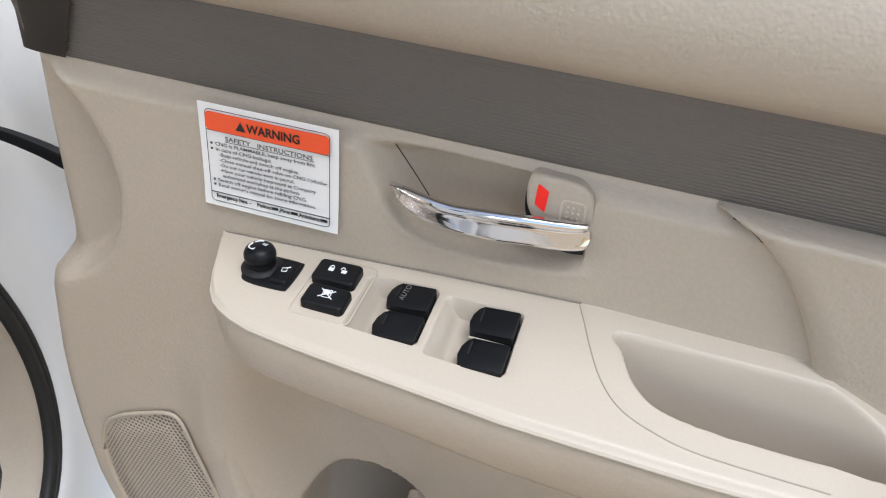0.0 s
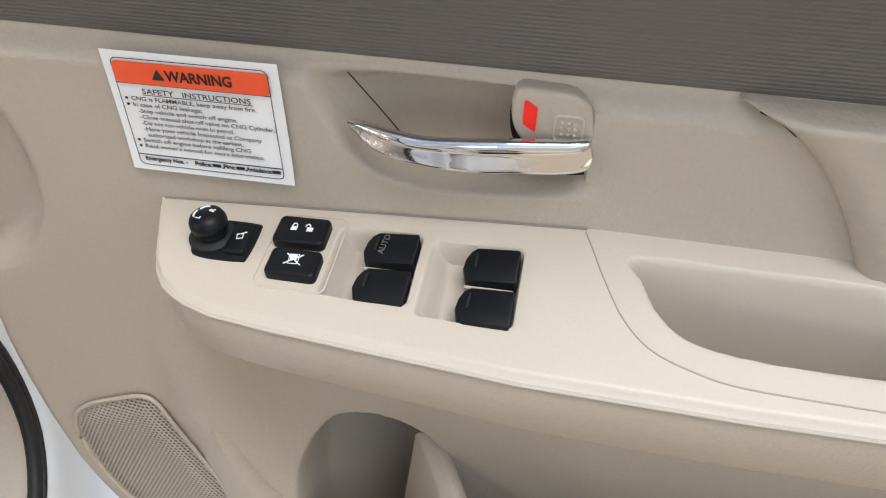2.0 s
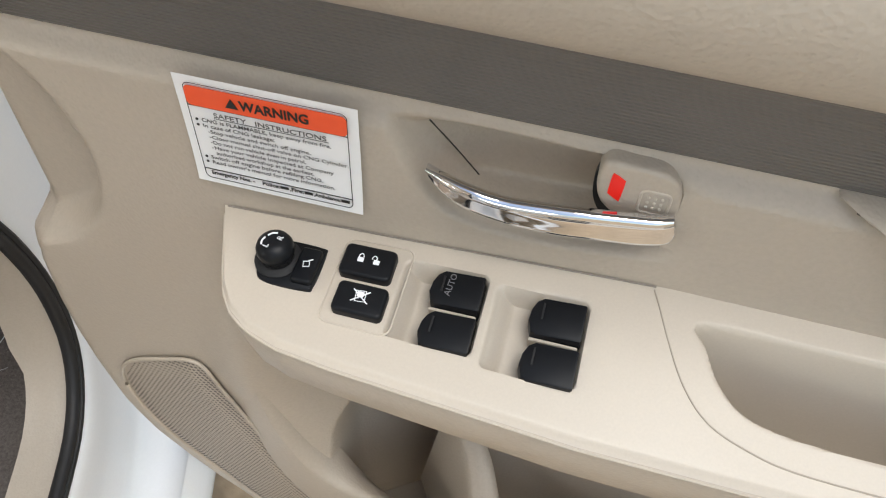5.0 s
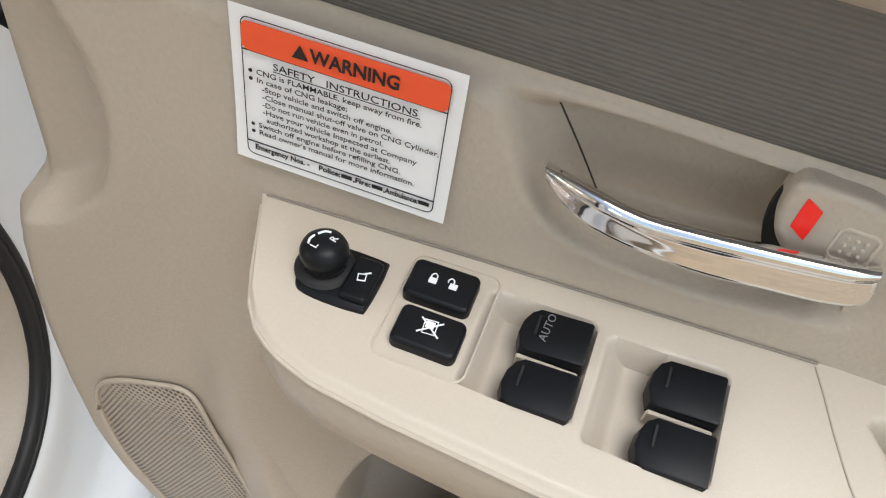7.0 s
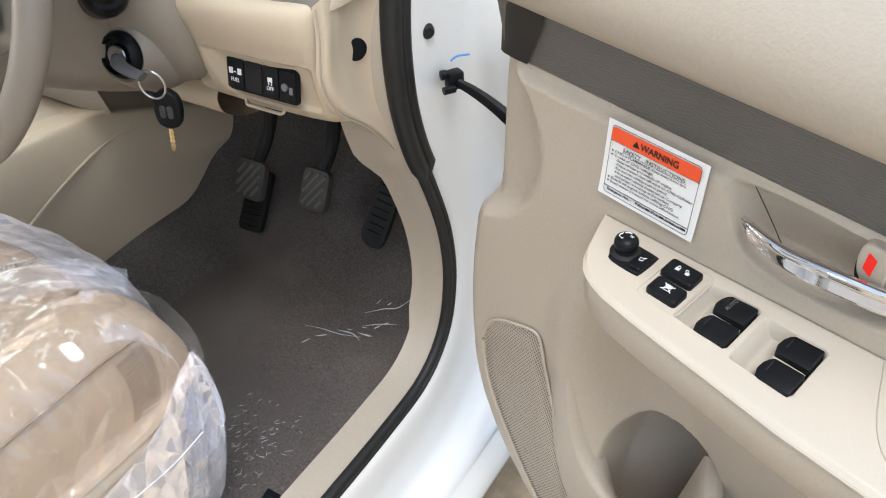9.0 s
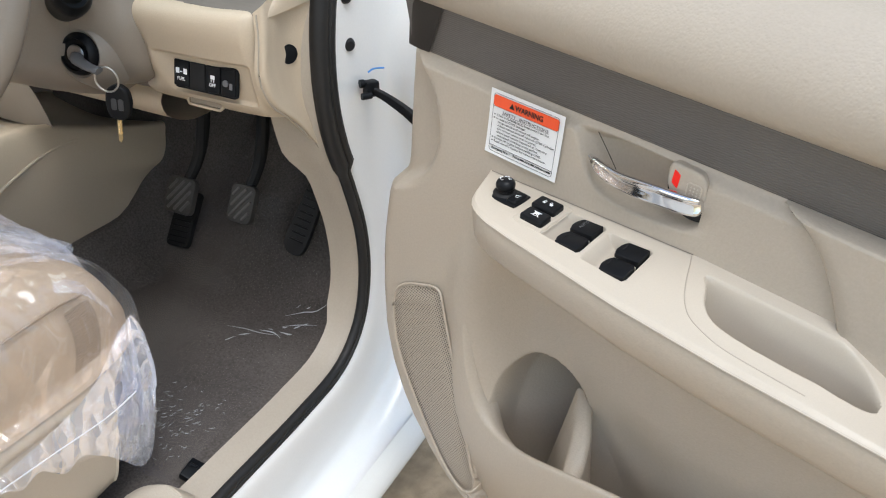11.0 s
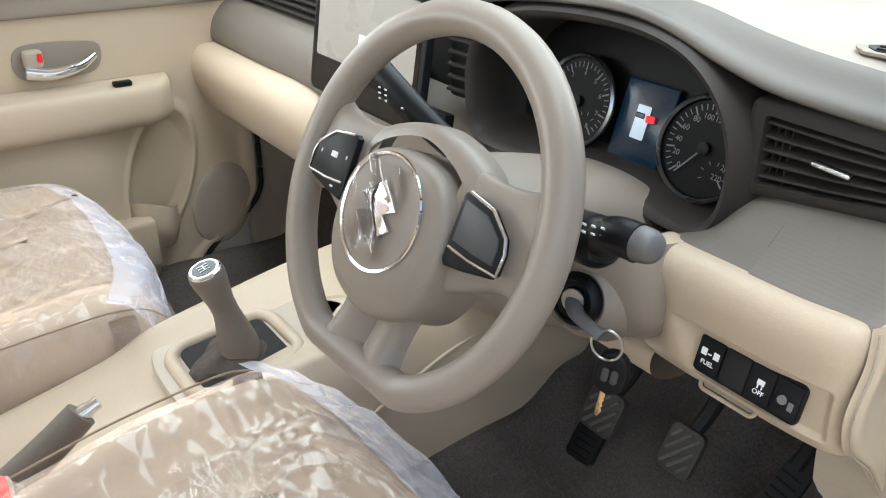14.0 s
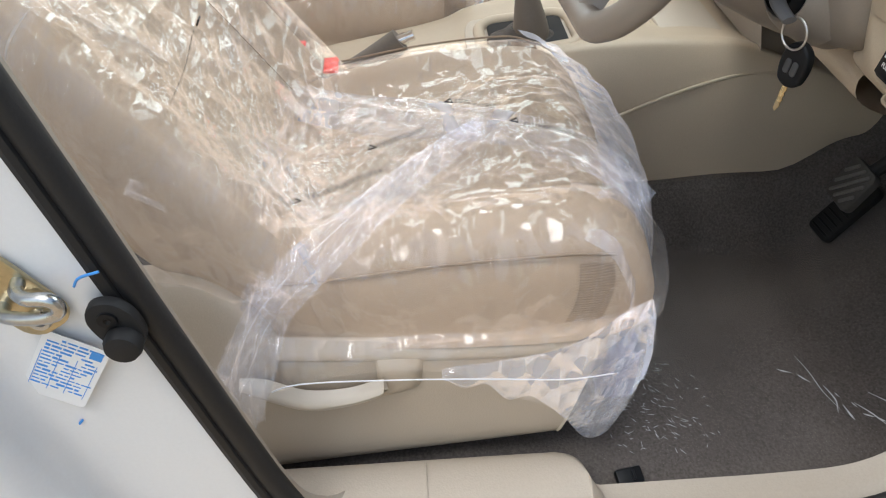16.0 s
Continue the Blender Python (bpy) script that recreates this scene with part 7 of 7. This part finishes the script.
    panel = [[(xo - o * 0.03, y, 0.315 + b), (xo + o * 0.006, y, 0.322 + b), (xo + o * 0.010, y, 0.42), (xo + o * 0.006, y, 0.49), (xo - o * 0.002, y, 0.518), (xo - o * 0.03, y, 0.524)] for y, b in ((-0.36, -0.012), (-0.20, 0.005), (-0.05, 0.020), (0.045, 0.030), (0.055, 0.032), (0.060, 0.036))] + [[(xo - o * 0.05, 0.066, 0.40), (xo - o * 0.03, 0.068, 0.40), (xo - o * 0.025, 0.068, 0.43), (xo - o * 0.025, 0.068, 0.48), (xo - o * 0.03, 0.068, 0.50), (xo - o * 0.04, 0.066, 0.50)]]
    panel = [[(x, y + 0.034 * ease(0.34, 0.50, z) * ease(0.0, 0.05, y), z) for x, y, z in row] for row in panel]
    part("side_panel", loft(panel, 40, 26), SEAT_PLASTIC, s, "beige plastic seat side panel", angle=60)
    part("front_wrap", loft([[(xo - o * 0.012, -0.29, 0.490), (xo + o * 0.006, -0.29, 0.512), (xo - o * 0.010, -0.29, 0.532)], [(xo - o * 0.012, -0.10, 0.480), (xo + o * 0.0085, -0.10, 0.500), (xo - o * 0.005, -0.10, 0.523)], [(xo - o * 0.012, 0.05, 0.470), (xo + o * 0.009, 0.05, 0.502), (xo - o * 0.004, 0.05, 0.527)], [(xo - o * 0.022, 0.105, 0.460), (xo - o * 0.010, 0.112, 0.500), (xo - o * 0.018, 0.108, 0.533)], [(xo - o * 0.07, 0.150, 0.475), (xo - o * 0.06, 0.160, 0.51), (xo - o * 0.07, 0.155, 0.54)], [(cx, 0.150, 0.48), (cx, 0.165, 0.51), (cx, 0.155, 0.54)]], 40, 14), SEAT_PLASTIC, s)
    part("height_lever", thick(loft([[(xo + o * 0.014, y, z0), (xo + o * 0.034, y, (z0 + z1) / 2 + 0.006), (xo + o * 0.020, y, z1)] for y, z0, z1 in ((-0.305, 0.474, 0.500), (-0.278, 0.450, 0.496), (-0.235, 0.430, 0.474), (-0.19, 0.436, 0.474), (-0.158, 0.448, 0.484), (-0.150, 0.458, 0.486))], 24, 12), 0.010), BEIGE_SMOOTH, s, "beige seat height lever")
    part("lever_pivot", loft([[(xo + o * (0.006 + b), y, 0.440 + 0.25 * (y + 0.16)), (xo + o * (0.014 + b), y, 0.452 + 0.25 * (y + 0.16)), (xo + o * (0.016 + b), y, 0.49), (xo + o * 0.006, y, 0.505)] for y, b in ((-0.158, -0.010), (-0.152, 0.0), (-0.128, 0.002), (-0.112, -0.002), (-0.104, -0.012))], 16, 12), SEAT_PLASTIC, s)
    part("recliner_cover", loft([[(xo - o * 0.03, y, z0), (xo + o * 0.004, y, z0 + 0.006), (xo + o * 0.010, y, (z0 + z1) / 2), (xo + o * 0.004, y, z1 - 0.006), (xo - o * 0.03, y, z1)] for y, z0, z1 in ((-0.42, 0.44, 0.60), (-0.39, 0.42, 0.625), (-0.33, 0.41, 0.615), (-0.285, 0.42, 0.57), (-0.265, 0.44, 0.53))], 20, 16), SEAT_PLASTIC, s, "beige recliner hinge cover")
    part("frame_box", rbox(0.44, 0.36, 0.14, 0.02, 2, (cx, -0.11, 0.44)), BLACK_SOFT, s)
    for k in (-1, 1):
        part("rail", rbox(0.035, 0.50, 0.045, 0.006, 2, (cx + k * 0.19, -0.10, 0.325)), BLACK_SOFT, s, "black steel seat rail")
    return s


front_seat(0.370, 1, "driver_seat", "beige fabric driver seat under clear plastic")
front_seat(-0.370, -1, "passenger_seat", "beige fabric passenger seat under clear plastic", -0.09)


def wrinkle(p, seed, k):
    q = Vector((p[0] * 7 + seed, p[1] * 5, p[2] * 5))
    ridge = 1 - abs(noise.noise(q * 1.6)) * 2.2
    fine = 1 - abs(noise.noise(Vector((q.x * 2.5, q.y * 1.2, q.z * 1.6)) + Vector((3, 1, 7)))) * 3.0
    return k * (0.40 * max(ridge, -0.2) + 0.22 * max(fine, -0.3) + 0.5 * noise.noise(q * 0.8))


def puffed(bm, grow, k, seed):
    bmesh.ops.recalc_face_normals(bm, faces=bm.faces[:])
    bm.normal_update()
    moves = [(v, v.co + v.normal * (grow + max(-grow * 0.6, wrinkle(v.co, seed, k)))) for v in bm.verts]
    for v, p in moves:
        v.co = p
    return bm


def pleated(path, widths, lift, n, m, seed, folds=3.0):
    """A band of film along a line, pleated lengthwise like gathered cloth."""
    line = spline(path, n)
    wide = spline([(w, 0, 0) for w in widths], n)
    rows = []
    for i, p in enumerate(line):
        t = (line[min(i + 1, n - 1)] - line[max(i - 1, 0)]).normalized()
        side = t.cross(Vector((0.35, 0, 1))).normalized()
        up = side.cross(t)
        row = []
        for j in range(m):
            f = j / (m - 1) * 2 - 1
            h = lift * (1 - f * f) * (0.6 + 0.4 * math.cos(f * math.pi * folds + 2.5 * noise.noise((i * 0.025, seed, 0))))
            h += 0.25 * lift * noise.noise((i * 0.03, j * 0.35, seed))
            row.append(p + side * f * wide[i].x * (1 + 0.25 * noise.noise((i * 0.04, seed + f, 3))) + up * h)
        rows.append(row)
    return skin(rows)


def seat_cover(cx, outer, label, seed, slide=0.0):
    """Clear polythene bag drawn over the seat, loose at the front and sides."""
    c = thing("seat_cover", label, "plastic cover", Matrix.Translation((0, slide, 0)), group="seat covers")
    o = outer
    secs = cushion_rows(cx)
    top = [[s[i] for i in (7, 6, 5, 4, 3, 2, 1, 0, 15, 14, 13, 12, 11, 10, 9)] for s in secs[:6]]
    top.append([(x, y + 0.012, z - 0.004) for x, y, z in ([secs[6][i] for i in (7, 6, 5, 4, 3, 2, 1, 0, 15, 14, 13, 12, 11, 10, 9)])])
    bm = loft(top, 150, 150)
    part("cushion_film", puffed(bm, 0.006, 0.0075, seed), FILM, c, "creased clear film over the cushion", angle=80)
    # loose bag hanging in front of the cushion
    hang = []
    for k in np.linspace(-1, 1, 13):
        a = abs(k) ** 3
        x = cx + o * 0.262 * k
        hang.append([(x * 0.94 + cx * 0.06, 0.112 - 0.05 * a, 0.644 - 0.006 * a), (x - o * 0.006 * k, 0.163 - 0.07 * a, 0.618), (x, 0.178 - 0.066 * a, 0.56), (x, 0.172 - 0.06 * a, 0.49), (x - o * 0.006 * k, 0.160 - 0.06 * a, 0.42), (x - o * 0.01 * k, 0.145 - 0.06 * a, 0.365 - 0.02 * k)])
    part("hanging_film", puffed(loft(hang, 120, 70), 0.003, 0.014, seed + 2), FILM_EDGE, c, "milky loose film hanging in front", angle=80)
    # side skirt held by an elastic line, drooping to a point at the front
    xo = cx + o * 0.272
    side = []
    for y, z0, z1 in ((-0.27, 0.545, 0.480), (-0.20, 0.53, 0.500), (-0.10, 0.53, 0.502), (-0.03, 0.53, 0.478), (0.0, 0.535, 0.450), (0.035, 0.54, 0.430), (0.065, 0.545, 0.40), (0.095, 0.55, 0.372), (0.12, 0.55, 0.378), (0.145, 0.55, 0.42), (0.160, 0.55, 0.49)):
        e = o * 0.020 * ease(0.08, 0.15, y)
        side.append([(xo - o * 0.010 - e, y, z0), (xo + o * 0.006 - e, y, (z0 * 0.6 + z1 * 0.4)), (xo + o * 0.012 - e, y, (z0 * 0.2 + z1 * 0.8)), (xo + o * 0.014 - e, y, z1)])
    part("skirt_film", puffed(loft(side, 110, 44), 0.003, 0.008, seed + 5), FILM, c, "loose clear film skirt", angle=80)
    drop = []
    for y, z0, z1 in ((-0.085, 0.490, 0.482), (-0.060, 0.492, 0.462), (-0.035, 0.494, 0.466), (-0.010, 0.496, 0.440), (0.015, 0.50, 0.446), (0.040, 0.505, 0.424), (0.062, 0.515, 0.396), (0.085, 0.53, 0.362), (0.105, 0.54, 0.352), (0.125, 0.55, 0.360), (0.140, 0.555, 0.395), (0.146, 0.56, 0.45), (0.143, 0.565, 0.53)):
        e = o * 0.020 * ease(0.08, 0.16, y)
        drop.append([(xo + o * 0.004 - e, y, z0), (xo + o * 0.012 - e, y + 0.002, z0 * 0.6 + z1 * 0.4), (xo + o * 0.017 - e, y + 0.003, z0 * 0.2 + z1 * 0.8), (xo + o * 0.017 - e, y, z1)])
    part("skirt_corner", puffed(loft(drop, 110, 44), 0.003, 0.009, seed + 6), FILM_EDGE, c, "milky doubled film at the front corner", angle=80)
    part("elastic_edge", tube([(xo + o * 0.018, -0.285, 0.475), (xo + o * 0.021, -0.24, 0.497), (xo + o * 0.021, -0.12, 0.494), (xo + o * 0.021, -0.02, 0.486), (xo + o * 0.020, 0.055, 0.478), (xo + o * 0.012, 0.110, 0.474)], 0.0009, 40, 6), FILM_WHITE, c, "white elastic edge")
    # gathered folds: one from the rear outer corner over the cushion, one across it
    if slide == 0.0:
        part("gathered_fold", pleated([(xo + o * 0.020, -0.325, 0.455), (xo + o * 0.016, -0.300, 0.51), (xo - o * 0.002, -0.268, 0.575), (cx + o * 0.250, -0.215, 0.632), (cx + o * 0.17, -0.150, 0.643), (cx + o * 0.07, -0.07, 0.640), (cx + o * 0.015, -0.02, 0.640)], (0.045, 0.034, 0.030, 0.026, 0.022, 0.018, 0.010), 0.016, 110, 26, seed, 3.5), FILM_FOLD, c, "milky gathered film fold", angle=80)
        part("cross_fold", pleated([(cx - o * 0.13, -0.275, 0.612), (cx - o * 0.06, -0.17, 0.622), (cx - o * 0.01, -0.06, 0.638), (cx + o * 0.05, 0.035, 0.650), (cx + o * 0.11, 0.105, 0.650), (cx + o * 0.155, 0.160, 0.615)], (0.030, 0.032, 0.030, 0.026, 0.022, 0.02), 0.009, 110, 24, seed + 4, 2.0), FILM_FOLD, c, "milky doubled film edge across the cushion", angle=80)
        part("corner_fold", pleated([(cx + o * 0.252, -0.372, 0.74), (cx + o * 0.225, -0.310, 0.675), (cx + o * 0.235, -0.265, 0.625), (xo, -0.290, 0.545), (xo + o * 0.018, -0.315, 0.465)], (0.012, 0.020, 0.022, 0.026, 0.045), 0.012, 80, 22, seed + 7, 3.0), FILM_FOLD, c, "milky film gathered at the corner", angle=80)
    back = []
    for z, y, half, dep in ((0.59, -0.225, 0.245, 0.05), (0.66, -0.272, 0.254, 0.062), (0.80, -0.337, 0.256, 0.066), (0.95, -0.41, 0.25, 0.066), (1.08, -0.47, 0.226, 0.055), (1.18, -0.53, 0.18, 0.04)):
        back.append([(cx + x, y + d, z) for x, d in ((-half, -0.10), (-half, -0.03), (-half * 0.99, dep * 0.4), (-half * 0.86, dep * 0.75), (-half * 0.6, dep * 0.35), (0, dep * 0.2), (half * 0.6, dep * 0.35), (half * 0.86, dep * 0.75), (half * 0.99, dep * 0.4), (half, -0.03), (half, -0.10))])
    part("back_film", puffed(reclined(loft(back, 90, 110)), 0.006, 0.011, seed + 3), FILM, c, "creased clear film over the backrest", angle=80)
    # unreadable warning print in rows
    rng = random.Random(int(seed * 10))
    for n, (p, ang, tilt, size) in enumerate((((cx + o * 0.11, -0.185, 0.632), 118, 0, 1.1), ((cx + o * 0.03, -0.12, 0.640), 118, 0, 0.7), ((cx + o * 0.075, 0.070, 0.668), 60, 0, 1.0), ((cx - o * 0.02, -0.02, 0.655), 75, 0, 0.6), ((cx + o * 0.03, -0.452, 0.905), -70, 64, 1.2), ((cx + o * 0.08, -0.345, 0.765), -55, 64, 1.0))):
        rows = []
        for r in range(3):
            x = -0.045 * size
            while x < 0.045 * size * (1 - 0.2 * (r == 2)):
                w = rng.uniform(0.002, 0.006)
                rows.append(rbox(w * 0.7, 0.0016, 0.0003, 0, 1, (x + w / 2, -0.0038 * r, 0.0015 * math.sin(x * 70 + n))))
                x += w + 0.0010
        tri = [(-0.005, 0), (0.005, 0), (0, 0.0085)]
        rows.append(moved(tube([(x, y, 0) for x, y in tri], 0.0010, -1, 5, closed=True), pose(-0.056 * size, -0.006, 0)))
        part("film_print", moved(merge(*rows), Matrix.Translation(p) @ pose(0, 0, 0, tilt, 0, 0) @ pose(0, 0, 0, 0, 0, ang * o)), PRINT_GREY, c, "unreadable dark print bars")


seat_cover(0.370, 1, "creased clear plastic cover over the driver seat", 1.3)
seat_cover(-0.370, -1, "creased clear plastic cover over the passenger seat", 4.7, -0.09)


def floor_film():
    """Thin clear film lying flat on the driver's carpet, its crease shine drawn in."""
    rng = random.Random(8)

    def surf(x, y):
        p = Vector((x * 4, y * 4, 0.5))
        return 0.295 + 0.42 * ease(0.50, 0.92, y) + 0.014 + 0.004 * noise.noise(p)
    f = thing("floor_film", "thin clear film with creases lying on the carpet", "plastic film")
    rows = [[(x, y, surf(x, y)) for x in np.linspace(0.18, 0.668, 60)] for y in np.linspace(0.11, 0.66, 70)]
    part("sheet", skin(rows), FLOOR_FILM, f, angle=80)
    spots = []
    for cx, cy, a, n, reach in ((0.590, 0.455, 0.25, 4, 0.012), (0.61, 0.53, 0.9, 3, 0.018), (0.63, 0.49, 1.0, 2, 0.012)):
        for _ in range(n):
            spots.append((rng.gauss(cx, reach), rng.gauss(cy, reach * 0.6), a + rng.gauss(0, 0.22), rng.uniform(0.004, 0.014), rng.uniform(0.0004, 0.0010)))
    for _ in range(110):
        spots.append((rng.triangular(0.46, 0.66, 0.62), rng.gauss(0.20, 0.04), rng.gauss(0.9, 0.5), rng.uniform(0.002, 0.006), 0.00026))
    for k in range(3, 5):
        spots.append((0.485 + 0.016 * k + rng.gauss(0, 0.003), 0.335 + 0.022 * k, 0.98 + rng.gauss(0, 0.2), 0.010, 0.0003 + 0.00012 * k))
    # long fine folds that run between the bright tips, glint put into pale colour
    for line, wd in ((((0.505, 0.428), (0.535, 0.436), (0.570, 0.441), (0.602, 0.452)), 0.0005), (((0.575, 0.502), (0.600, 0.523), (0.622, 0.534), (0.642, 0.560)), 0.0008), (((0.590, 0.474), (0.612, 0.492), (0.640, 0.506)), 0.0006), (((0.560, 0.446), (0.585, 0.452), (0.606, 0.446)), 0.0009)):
        part("fold_glint", tube([(x, y, surf(x, y) + 0.001) for x, y in line], lambda q, w=wd: w * (0.25 + 0.75 * math.sin(math.pi * min(max(q, 0.06), 0.94)) ** 2), 40, 5, squash=1.4), CREASE_GLINT, f)
    # short creases and flecks, drawn pale for the light they catch
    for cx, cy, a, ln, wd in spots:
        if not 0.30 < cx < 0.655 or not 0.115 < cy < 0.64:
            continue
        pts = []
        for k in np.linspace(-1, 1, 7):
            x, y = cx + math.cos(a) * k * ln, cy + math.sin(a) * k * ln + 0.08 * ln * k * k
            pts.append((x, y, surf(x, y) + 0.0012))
        part("crease", tube(pts, lambda q, w=wd: w * math.sin(math.pi * min(max(q, 0.04), 0.96)), 12, 5, squash=1.4), CREASE_GLINT, f)


floor_film()


def blue_tray():
    b = finish(rbox(0.20, 0.05, 0.09, 0.012, 3, (0.50, 0.140, 0.400)), "blue_box", BLUE)
    tagged(b, "dark blue plastic box under the seat front", "box")


blue_tray()


# ---- passenger door ----
def passenger_door():
    d = thing("passenger_door", "closed beige passenger door with chrome handle", "car door")
    def front_line(z):
        return 0.475 - 0.16 * ease(0.52, 0.33, z) ** 1.4 - 0.03 * ease(0.62, 0.95, z)
    rows = []
    for z in np.linspace(0.33, 1.0, 190):
        row = []
        f = front_line(z)
        for y in list(np.linspace(-0.62, 0.10, 40)) + list(np.linspace(0.105, f, 150)):
            x = -0.722 + 0.030 * ease(0.78, 0.60, z) * ease(0.24, 0.10, y)
            x += 0.006 * ease(f - 0.05, f - 0.02, y) - 0.02 * ease(f - 0.012, f, y)
            r = math.hypot((y - 0.245 - 0.25 * (z - 0.57)) / 0.068, (z - 0.575) / 0.135)
            x -= 0.024 * ease(1.06, 0.80, r)
            x += 0.006 * ease(1.25, 1.08, r) * ease(0.98, 1.06, r)
            row.append((x, y, z))
        rows.append(row)
    part("trim_panel", skin(rows), BEIGE_WARM, d, "beige moulded door trim", angle=60)
    part("bottle_lip", thick(loft([[(-0.735, 0.165, 0.515), (-0.700, 0.185, 0.53), (-0.682, 0.215, 0.525), (-0.690, 0.25, 0.508), (-0.735, 0.275, 0.49)], [(-0.735, 0.165, 0.47), (-0.695, 0.185, 0.47), (-0.676, 0.215, 0.465), (-0.688, 0.25, 0.455), (-0.735, 0.275, 0.45)], [(-0.735, 0.17, 0.43), (-0.71, 0.19, 0.425), (-0.695, 0.215, 0.42), (-0.70, 0.245, 0.42), (-0.735, 0.265, 0.42)]], 14, 30), 0.005), BEIGE_WARM, d, "beige bottle holder lip")
    part("door_gap", tube([(-0.722, front_line(z) + 0.003, z) for z in np.linspace(0.345, 0.80, 16)], 0.006, 60, 8), BLACK_SOFT, d)
    part("armrest", loft([[(-0.72, y, 0.795), (-0.66 - e, y, 0.795), (-0.640 - e, y, 0.785), (-0.638 - e, y, 0.75 + e * 0.3), (-0.652 - e * 0.6, y, 0.715 + e * 0.4), (-0.70, y, 0.695 + e * 0.5), (-0.73, y, 0.69 + e * 0.5)] for y, e in ((-0.60, 0), (-0.2, 0), (0.1, 0), (0.23, 0.004), (0.265, 0.016), (0.283, 0.04), (0.288, 0.07))], 40, 28), BEIGE_WARM, d, "beige armrest", angle=60)
    part("switch", rbox(0.020, 0.035, 0.010, 0.003, 2, (-0.662, 0.185, 0.799)), BLACK, d, "black window switch")
    part("trim_strip", loft([[(-0.722, y, 0.925), (-0.712, y, 0.93), (-0.708, y, 0.955), (-0.710, y, 0.985), (-0.72, y, 0.99)] for y in (-0.62, 0.0, 0.60)], 20, 14), TAUPE, d)
    part("top_pad", loft([[(-0.715, y, 0.99), (-0.69, y, 1.0), (-0.675, y, 1.04), (-0.70, y, 1.085), (-0.75, y, 1.09)] for y in (-0.62, 0.0, 0.60)], 20, 18), BEIGE_WARM, d)
    part("handle_bowl", moved(plate([(p.x, p.y) for p in spline([(-0.07, 0.03, 0), (0.05, 0.03, 0), (0.075, 0.01, 0), (0.05, -0.03, 0), (-0.07, -0.03, 0)], 40, True)], 0.004, 0.001), Matrix(((0, 0, 1, -0.722), (1, 0, 0, 0.095), (0, 1, 0, 0.845), (0, 0, 0, 1)))), TAUPE, d)
    part("door_handle", tube([(-0.705, 0.03, 0.832), (-0.695, 0.07, 0.826), (-0.692, 0.12, 0.834), (-0.705, 0.155, 0.850)], lambda s: 0.011 - 0.006 * s, 24, 12, squash=1.3), CHROME, d, "chrome inner handle")
    part("lock_lever", rbox(0.02, 0.035, 0.035, 0.008, 3, (-0.708, 0.045, 0.855)), BEIGE, d)
    part("lock_mark", rbox(0.004, 0.008, 0.016, 0.001, 1, (-0.697, 0.056, 0.858)), RED, d, "red lock mark")
    part("speaker_grille", moved(lathe([(0.070, 0.0), (0.072, 0.003), (0.068, 0.005), (0.05, 0.006), (0.0005, 0.007)], 40), Matrix(((0, 0, 1, -0.7215), (1, 0, 0, 0.378), (0.2, 1.35, 0, 0.475), (0, 0, 0, 1)))), BEIGE_DARK, d, "beige perforated speaker grille")
    part("kick_panel", rbox(0.03, 0.5, 0.55, 0.01, 2, (-0.745, 0.70, 0.55)), BEIGE_DARK, d)
    part("map_pocket", loft([[(-0.70, y, 0.50), (-0.655, y, 0.505), (-0.645, y, 0.49), (-0.65, y, 0.40), (-0.70, y, 0.34)] for y in (-0.60, 0.0, 0.16, 0.20)], 20, 18), BEIGE_WARM, d)
    part("steel_frame", rbox(0.03, 1.24, 0.75, 0.01, 2, (-0.785, -0.01, 0.68)), WHITE, d)
    g = part("window_glass", rbox(0.005, 1.10, 0.42, 0.001, 1, (-0.745, -0.05, 1.29)), GLASS, d, "clear passenger window")
    g.visible_shadow = False


passenger_door()
